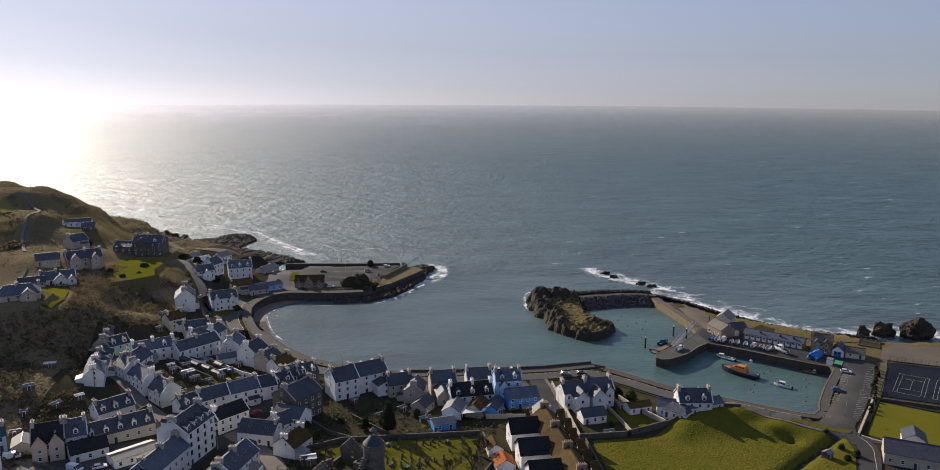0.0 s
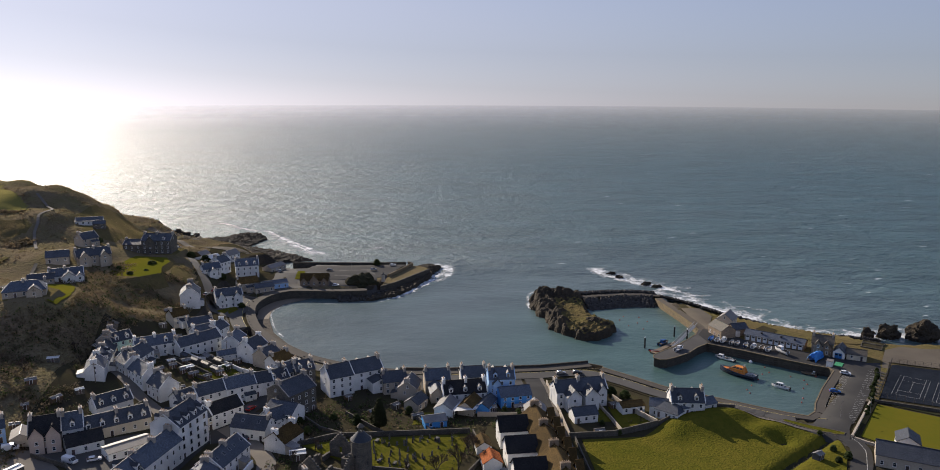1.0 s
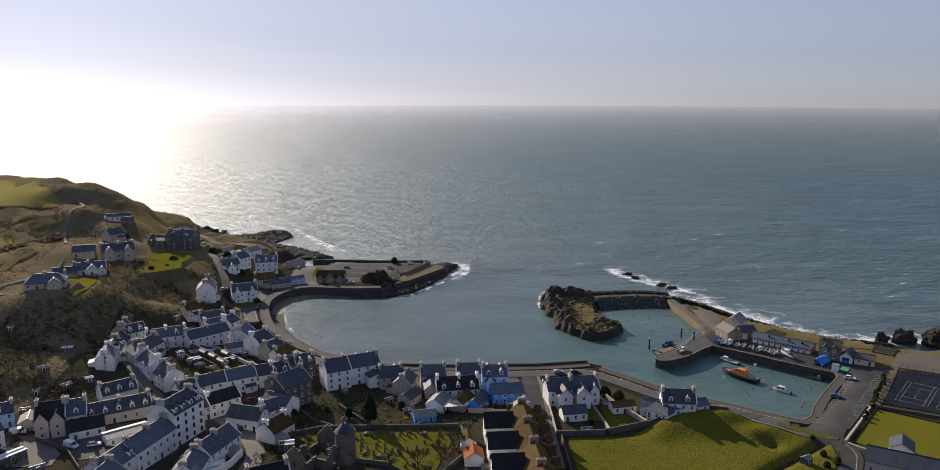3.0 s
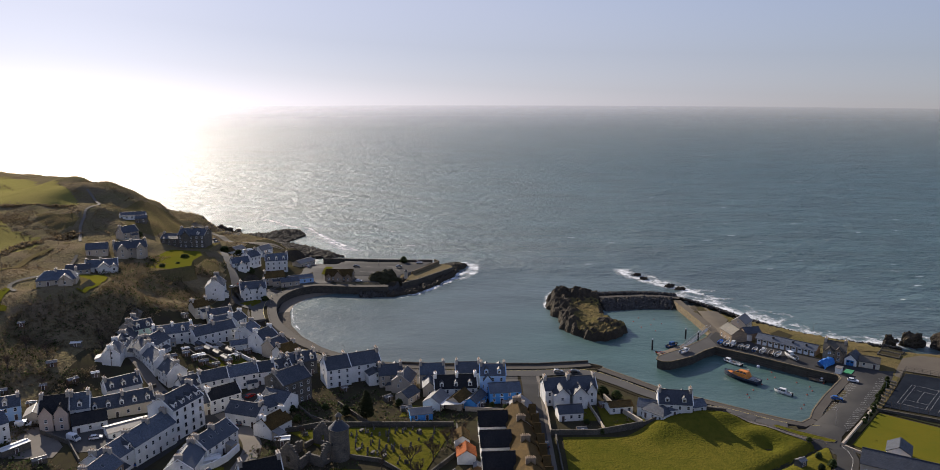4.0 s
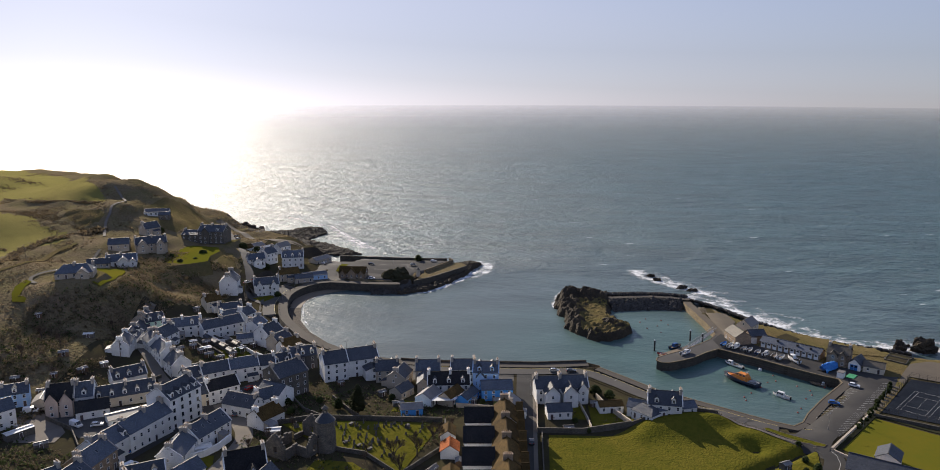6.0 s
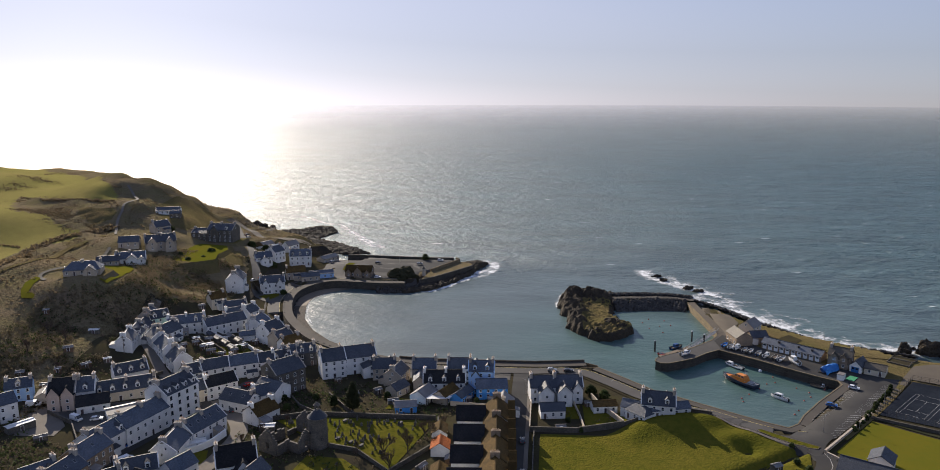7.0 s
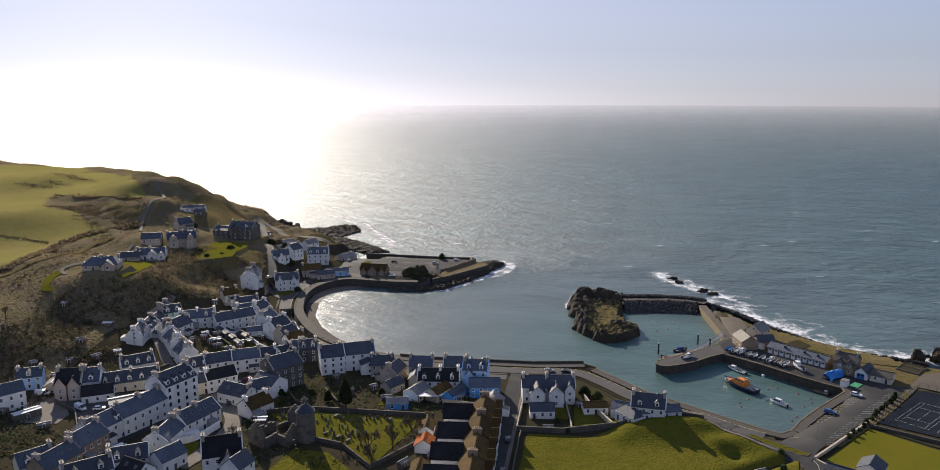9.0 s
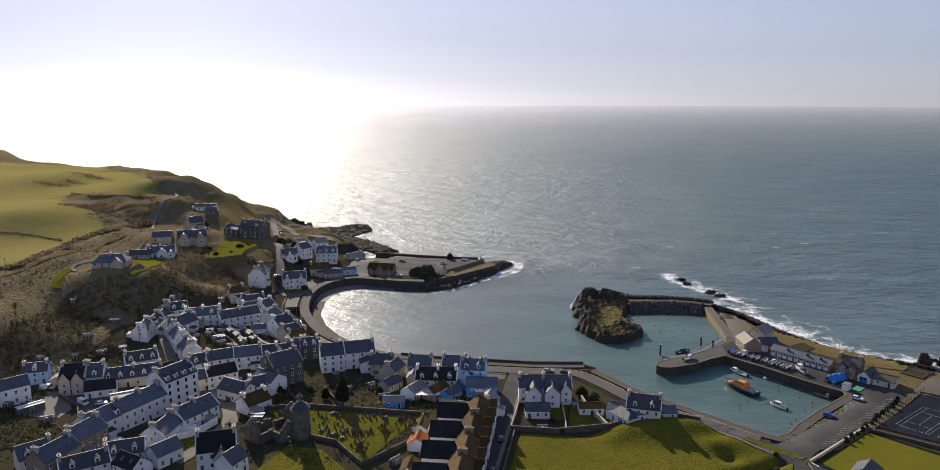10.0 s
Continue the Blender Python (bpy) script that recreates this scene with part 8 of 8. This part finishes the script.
def pier_things():
    t = thing("pier_lighthouse", "short pale stone lighthouse stump on the pier", "lighthouse", pose(-3.8, 457.5, 4.6))
    b, c = Builder(), Builder()
    b.tube((0, 0, 0), (0, 0, 4.6), 1.3, 1.0, 12), c.tube((0, 0, 4.6), (0, 0, 5.0), 1.25, 1.25, 12), c.tube((0, 0, 5.0), (0, 0, 6.0), 0.7, 0.2, 10)
    part("shaft", b, "buff", t), part("cap", c, "darkframe", t)
    quay("pier_wall", [(-66, 510.8), (-38, 507.8), (-11, 505.2), (10.8, 505.2)], 5.6, -2, 0.9, "quaydark", "dark sea wall round the pier car park")
    quay("pier_wall", [(-0.9, 471), (7, 485.5), (14.8, 501), (12, 505.2)], 6.0, 2, -0.8, "quay", "stone wall across the pier head")
    top = [(-2, 470.5), (-5, 447), (3.4, 454.9), (12, 467.5), (20, 479.2), (26, 488.5), (23, 497), (14.2, 501.5)]
    b = Builder()
    b.face([(x, y, 3.9) for x, y in top])
    for p, q in zip(top, top[1:] + top[:1]):
        b.face([(p[0], p[1], -2.5), (q[0], q[1], -2.5), (q[0], q[1], 3.9), (p[0], p[1], 3.9)], mi=1)
    solid("pier_platform", b, ["scrubland", "quaydark"], "rough earth platform at the end of the south pier", "pier", kind="structure")
    quay("pier_wall", [(-5, 446.5), (3.4, 454.7), (12, 467.3), (20, 479), (26, 488.4)], 4.7, -2, 0.8, "quaydark", "low broken wall along the pier's edge")
    sheet("lawn", [(-58.6, 464), (-53, 464), (-54.4, 484), (-58.8, 484)], "lawn", "grass plot by the pier road", "lawn", lift=0.34)
    sheet("lawn", [(-58, 441.8), (-42, 441), (-16, 440), (-15, 442), (-57, 443.6)], "rough", "grass strip on the pier", "lawn", lift=0.3)


pier_things()


def bench(x, y, rot):
    key = "bench"
    if key not in _cache:
        s, l_ = Builder(), Builder()
        for k in range(3):
            s.box(-0.8, -0.25 + 0.17 * k, 0.42, 0.8, -0.11 + 0.17 * k, 0.46)
        s.box(-0.8, 0.24, 0.55, 0.8, 0.28, 0.9)
        l_.box(-0.04, -0.25, 0, 0.04, 0.28, 0.42)
        _cache[key] = s.mesh("seat", "timber"), l_.mesh("leg", "ironwork")
    t = thing("bench", "weathered timber bench on the promenade", "bench", pose(x, y, ground(x, y) + 0.25, 0, 0, rot), "benches along the sea front")
    part("seat", _cache[key][0], "timber", t)
    for s in (-0.6, 0.6):
        part("leg", _cache[key][1], "ironwork", t, at=pose(s, 0, 0))


def bollards():
    """Squat stone bollards along the kerb of the bay promenade."""
    b = Builder()
    b.box(-0.42, -0.3, -0.1, 0.42, 0.3, 0.5), b.box(-0.34, -0.22, 0.5, 0.34, 0.22, 0.62, taper=0.08)
    me = b.mesh("bollard", "stone")
    line = smooth_line([(-74.5, 424, 0), (-76.4, 411, 0), (-74.6, 395, 0), (-67.4, 371.5, 0), (-57, 352, 0), (-43.6, 333.6, 0), (-29.2, 321, 0), (-11, 310, 0)], 4.6)
    for p, q in zip(line, line[1:]):
        solid("bollard", me, "stone", "squat dark stone bollard on the promenade", "bollard", pose(p.x, p.y, ground(p.x, p.y) + 0.28, 0, 0, math.degrees(math.atan2(q.y - p.y, q.x - p.x))), "bollards along the bay")


bollards()
for x, y, r in ((-74, 412, 80), (-73.5, 402, 85), (-71, 391, 75), (-68, 382, 70), (-63, 369, 62), (-58, 359, 58), (-51.5, 348, 52), (-45, 339, 48), (-38, 331, 45), (-31, 325, 40), (-22, 318.5, 35)):
    bench(x, y, r + 180)

# ---- trees, shrubs and scrub ----
LEAF = random.Random(21)


def clump_shape(seed, n=1, ragged=0.45, keep=0.8):
    r = random.Random(seed)
    bm = bmesh.new()
    bmesh.ops.create_icosphere(bm, subdivisions=n, radius=1)
    for v in bm.verts:
        v.co *= 1 - ragged + 2 * ragged * r.random()
    out = [v.co.copy() for v in bm.verts], [[v.index for v in f.verts] for f in bm.faces if r.random() < keep]
    bm.free()
    return out


SHAPES = [clump_shape(k) for k in range(10)]
SPIKY = [clump_shape(50 + k, 1, 0.8, 0.55) for k in range(10)]


def scatter(name, label, items, mat, category="scrub", kind="stuff"):
    """Many small ragged clumps (x, y, z, radius, height factor) in one mesh."""
    vs, fs = [], []
    for x, y, z, s, k in items:
        v, f = SPIKY[LEAF.randrange(10)]
        a = LEAF.random() * 6.28
        ca, sa, o = math.cos(a), math.sin(a), len(vs)
        vs += [(x + s * (p.x * ca - p.y * sa), y + s * (p.x * sa + p.y * ca), z + s * k * p.z) for p in v]
        fs += [[i + o for i in g] for g in f]
    me = bpy.data.meshes.new(name)
    me.from_pydata(vs, [], fs)
    me.materials.append(MAT[mat])
    me.polygons.foreach_set("use_smooth", [True] * len(fs))
    return solid(name, me, mat, label, category, kind=kind)


def bare_tree(x, y, h=8.0, spread=0.55, seed=1, label="leafless winter tree with fine branches", mat="bark", z=None, depth=5):
    r = random.Random(seed)
    t = thing("tree", label, "tree", pose(x, y, ground(x, y) if z is None else z), "bare trees")
    trunk, crown = Builder(), Builder()

    def grow(p, d, length, rad, level):
        b = trunk if level < 2 else crown
        q = p + d * length
        b.tube(p, q, rad, rad * 0.62, 6 if level < 2 else 3, cap=False)
        if level >= depth:
            return
        for k in range(3 if level else 5):
            nd = (d + Vector((r.uniform(-1, 1), r.uniform(-1, 1), r.uniform(-0.15, 0.7))) * spread * (1.0 if level else 1.2)).normalized()
            grow(p + d * length * r.uniform(0.6, 1.0), nd, length * r.uniform(0.6, 0.8), rad * 0.63, level + 1)

    grow(Vector((0, 0, -0.3)), Vector((0, 0, 1)), h * 0.3, h * 0.028, 0)
    part("trunk", trunk, mat, t), part("crown", crown, "twig", t)
    return t


def leafy_tree(x, y, h, w, seed, mat="conifer", label="dense dark evergreen tree", name="tree", low=0.12, cone=0.5, count=900, grain=1.0):
    """A trunk with limbs and a crown of small ragged clumps, uneven in outline."""
    r = random.Random(seed)
    t = thing(name, label, "tree", pose(x, y, ground(x, y)), "evergreen trees and shrubs")
    b = Builder()
    b.tube((0, 0, -0.3), (0, 0, h * 0.85), h * 0.03, h * 0.008, 7)
    for k in range(9):
        a, z = r.random() * 6.28, h * r.uniform(low + 0.05, 0.7)
        b.tube((0, 0, z), (math.cos(a) * w * 0.6, math.sin(a) * w * 0.6, z + h * 0.1), 0.08, 0.03, 4)
    part("trunk", b, "bark", t)
    vs, fs = [], []
    for i in range(count):
        u = r.random() ** 0.8
        z = h * (low + (1 - low) * u)
        a = r.random() * 6.28
        lim = w * ((1 - u) ** cone * (0.35 + min(1, u * 5) * 0.65)) * (0.8 + 0.35 * noise.noise((math.cos(a) * 1.4, math.sin(a) * 1.4, z * 0.45 + seed)))
        d = lim * math.sqrt(r.uniform(0.25, 1))
        s = r.uniform(0.22, 0.5) * grain * (w / 3.5) ** 0.5
        v, f = SHAPES[r.randrange(10)]
        o = len(vs)
        vs += [(math.cos(a) * d + s * p.x, math.sin(a) * d + s * p.y, z + s * 0.7 * p.z) for p in v]
        fs += [[j + o for j in g] for g in f]
    me = bpy.data.meshes.new("crown")
    me.from_pydata(vs, [], fs)
    me.materials.append(MAT[mat])
    part("crown", me, mat, t)
    return t


leafy_tree(-1.5, 248.5, 11.5, 5.0, 4, count=3600, cone=0.75, grain=0.55, label="large dark evergreen tree behind the graveyard wall")
leafy_tree(-9.5, 252.0, 4.5, 2.6, 5, mat="shrub", count=500, label="evergreen garden tree behind the graveyard wall")
leafy_tree(-34, 309, 6.0, 3.0, 7, count=500)
for k, (x, y, h, w) in enumerate(((9, 262, 3.2, 2.0), (16, 256, 2.6, 1.8), (44, 258, 3.4, 1.6), (49, 257, 2.8, 1.6), (-26, 247, 2.8, 2.0), (-18, 258, 2.4, 1.8), (-30, 256, 2.6, 2.0), (88, 273, 3.6, 3.6), (93, 270, 3.2, 3.0), (82, 239.8, 2.0, 1.2), (72, 252, 1.8, 1.4), (78, 248, 1.6, 1.3), (-67, 306, 2.6, 2.0), (-36, 247, 2.6, 2.2), (-16, 236, 2.5, 2.0),
                                  (-87, 418, 3.8, 3.2), (-80, 408, 3.0, 2.6), (-140, 416, 3.0, 3.0), (-134, 424, 2.6, 2.6), (-150, 428, 2.4, 2.4), (-98, 446, 4.0, 3.5), (-118, 488, 5, 5), (-124, 478, 4.5, 4.5), (-136, 440, 4, 4), (-152, 470, 3.4, 3.4), (-176, 470, 4, 4.4), (-165, 345, 3, 3), (150, 222, 2.2, 1.6), (152, 216.5, 2.6, 1.8), (147.5, 214.5, 2.0, 1.6), (152.5, 234.6, 1.4, 1.2), (-9, 503, 4.2, 3.8))):
    leafy_tree(x, y, h, w, 40 + k, "shrub", "rounded evergreen garden shrub", "shrub", 0.05, 0.4, 260)
for k, (x, y, h) in enumerate(((8, 216, 6), (33, 222, 7), (30, 232, 7), (34, 238, 6.5), (-22, 234, 6), (-28, 226, 6.5), (-32, 218, 6), (8, 212, 5), (-136, 236, 8), (-142, 252, 8), (-150, 262, 9), (-146, 276, 8), (-156, 250, 9), (-160, 272, 9), (-138, 290, 8), (-150, 296, 8), (-166, 258, 9), (-128, 246, 7), (-170, 285, 8), (-126, 312, 6), (-132, 322, 6), (-150, 232, 9), (-165, 238, 9), (-128, 268, 6))):
    bare_tree(x, y, h, seed=60 + k)
for k, (x, y, h) in enumerate(((16.9, 214.3, 9.5), (23.9, 218.4, 10), (28.1, 229.7, 9), (20, 206, 9))):
    bare_tree(x, y, h, 0.75, 160 + k, "broad leafless winter tree in the graveyard", depth=6)
# planted strip beside the car park
for k in range(13):
    u = k / 12
    x, y = 178.5 + (209 - 178.5) * u, 247.5 + (288 - 247.5) * u
    leafy_tree(x + LEAF.uniform(-0.6, 0.6), y + LEAF.uniform(-0.6, 0.6), LEAF.uniform(1.4, 2.4), LEAF.uniform(1.0, 1.7), 90 + k, "shrub", "spiky palm-like shrub in the planted strip", "shrub", 0.03, 0.4, 160)
strip("planted_strip", [(172, 241), (180, 249.5), (194, 265.5), (212, 288), (217, 296)], 2.6, "rough", "grass strip between car park and courts", "verge", lift=0.36)
strip("path", [(186, 258.5), (197, 270), (215, 292), (220, 299)], 2.4, "concrete", "pale path beside the tennis court", "path", lift=0.36)


def settle(items):
    """Sets clumps down on the ground."""
    z = land_height([i[0] for i in items], [i[1] for i in items])
    return [(x, y, h + k, s, f) for (x, y, k, s, f), h in zip(items, z)]


def scrub():
    """Gorse, bracken and bramble on the slope behind the town, thinner on the open hill."""
    r = random.Random(33)
    dark, pale = [], []
    pts = [(r.uniform(-270, -96), r.uniform(200, 640)) for k in range(95000)]
    X, Y = np.array([p[0] for p in pts]), np.array([p[1] for p in pts])
    Z, D = land_height(X, Y), coast_distance(X, Y)
    bad = inside(TOWN, X, Y) | inside(FIELD, X, Y) | (D < 4)
    for poly in ([(-185, 388), (-158, 389), (-151, 378), (-142, 352), (-142, 334), (-168, 330), (-175, 340)], [(-176, 474), (-136, 470), (-124, 446), (-124, 424), (-148, 412), (-162, 424)], [(-200, 395), (-150, 395), (-132, 470), (-170, 480), (-200, 440)], [(-172, 332), (-148, 332), (-148, 354), (-172, 354)]):
        bad |= inside(poly, X, Y)
    lanes = LANE, TRACK, [(-94, 408), (-104, 430), (-122, 470), (-143, 515), (-158, 545), (-171, 572), (-160, 570), (-142, 552), (-116, 536), (-94, 522)]
    for lane in lanes:
        for (ax, ay), (bx, by) in zip(lane, lane[1:]):
            dx, dy = bx - ax, by - ay
            t = np.clip(((X - ax) * dx + (Y - ay) * dy) / (dx * dx + dy * dy), 0, 1)
            bad |= (X - ax - t * dx) ** 2 + (Y - ay - t * dy) ** 2 < 16
    for i in np.flatnonzero(~bad):
        x, y, z = X[i], Y[i], Z[i]
        n1 = noise.noise((x * 0.03, y * 0.03, 8))
        open_ground = inside(CLIFFTOP, np.array([x]), np.array([y]))[0] or inside(PADDOCK, np.array([x]), np.array([y]))[0]
        if r.random() < (0.93 if open_ground else 0.25 if n1 > -0.1 else 0.55):
            continue
        s = r.uniform(0.12, 0.3) if r.random() < 0.96 else r.uniform(0.4, 0.9)
        item = (x, y, z + s * 0.2, s, r.uniform(0.5, 0.9))
        (pale if noise.noise((x * 0.045, y * 0.045, 2)) > 0.16 else dark).append(item)
    scatter("scrub", "dark brown gorse and bramble on the hillside", dark, "gorse")
    scatter("bracken", "patches of pale dead bracken on the hillside", pale, "palegrass")
    bush, thorn, low = [], [], []
    for k in range(7000):
        x, y = r.uniform(-165, -98), r.uniform(225, 440)
        n1 = noise.noise((x * 0.05, y * 0.05, 4))
        if n1 < -0.22 or (x > -116 and bool(inside(TOWN, np.array([x]), np.array([y]))[0])) or bool(inside([(-185, 388), (-158, 389), (-151, 378), (-142, 352), (-142, 334), (-168, 330), (-175, 340)], np.array([x]), np.array([y]))[0]):
            continue
        into = thorn if r.random() < 0.25 else low if y < 335 else bush
        s = r.uniform(0.4, 1.0)
        for j in range(6):
            into.append((x + r.gauss(0, 0.9) * s, y + r.gauss(0, 0.9) * s, 0.2 * s + 0.28 * j * s, s * r.uniform(0.2, 0.4), 0.9))
    scatter("thicket", "dense brown leafless bushes on the slope behind the town", settle(bush), "gorse")
    scatter("thicket", "dark brown bramble thicket above the town", settle(low), "bramble")
    scatter("thicket", "green bramble and ivy on the slope behind the town", settle(thorn), "shrub")
    # hedge bank along the old railway
    items = []
    for p in smooth_line([(x, y, 0) for x, y in RAILWAY], 0.6):
        for k in range(3):
            x, y = p.x + r.uniform(-3, 3.5), p.y + r.uniform(-2.5, 2.5)
            items.append((x, y, 0.3, r.uniform(0.6, 1.3), 0.8))
    for p in smooth_line([(-300, 398, 0), (-279, 404, 0), (-261, 409, 0), (-241, 409.5, 0)], 0.5):
        items.append((p.x + r.uniform(-0.8, 0.8), p.y + r.uniform(-0.8, 0.8), 0.2, r.uniform(0.3, 0.7), 0.9))
    for p in smooth_line([(-311, 514, 0), (-288, 503, 0), (-264, 500, 0), (-240, 500, 0), (-226, 501, 0)], 0.3):
        items.append((p.x + r.uniform(-1, 1), p.y + r.uniform(-1.5, 1.5), 0.2, r.uniform(0.4, 0.9), 0.9))
    for cx, cy, w, d, n in ((-346, 542, 8, 3, 160), (-338, 554, 6, 3, 90), (-340, 581, 10, 4, 200), (-380, 690, 22, 6, 260), (-290, 505, 10, 3, 160), (-276, 471, 6, 3, 160), (-264, 475, 8, 4, 220), (-248, 467, 7, 5, 260), (-236, 457, 7, 4, 220), (-224, 453, 5, 4, 160)):
        for k in range(n):
            items.append((r.gauss(cx, w), r.gauss(cy, d), 0.1, r.uniform(0.25, 0.7), 0.5))
    scatter("hedge", "brown hedge bank along the old railway", settle(items), "palegrass")
    # weeds, hedges and beds of the back gardens
    beds, stalks = [], []
    for cx, cy, w, d, n in ((-10, 262, 22, 16, 900), (20, 252, 16, 9, 420), (-24, 256, 14, 14, 600), (0, 272, 30, 10, 300), (-14, 214, 12, 8, 260), (74, 256, 6, 9, 110), (-76, 305, 14, 9, 220), (-96, 312, 9, 8, 120), (-106, 268, 14, 9, 200), (-30, 224, 8, 9, 220), (26, 230, 6, 9, 140), (-122, 214, 10, 9, 700), (-104, 206, 14, 9, 1100), (-124, 230, 6, 6, 240), (-94, 196, 12, 10, 600), (-140, 226, 14, 14, 1000), (-62, 308, 12, 8, 140), (38, 250, 14, 3, 120), (92, 254, 4, 8, 50), (4, 205, 10, 6, 120), (-20, 205, 10, 8, 160)):
        for k in range(n // 6):
            x, y = r.gauss(cx, w * 0.55), r.gauss(cy, d * 0.55)
            bed = beds if r.random() < 0.55 else stalks
            for j in range(4):
                bed.append((x + r.gauss(0, 0.7), y + r.gauss(0, 0.7), 0.15 + 0.22 * j, r.uniform(0.14, 0.36), 0.9))
    scatter("garden_growth", "rough evergreen garden plants and low hedges", settle(beds), "shrub", "plants")
    scatter("garden_growth", "brown winter stalks and brambles in the gardens", settle(stalks), "bramble", "plants")


scrub()
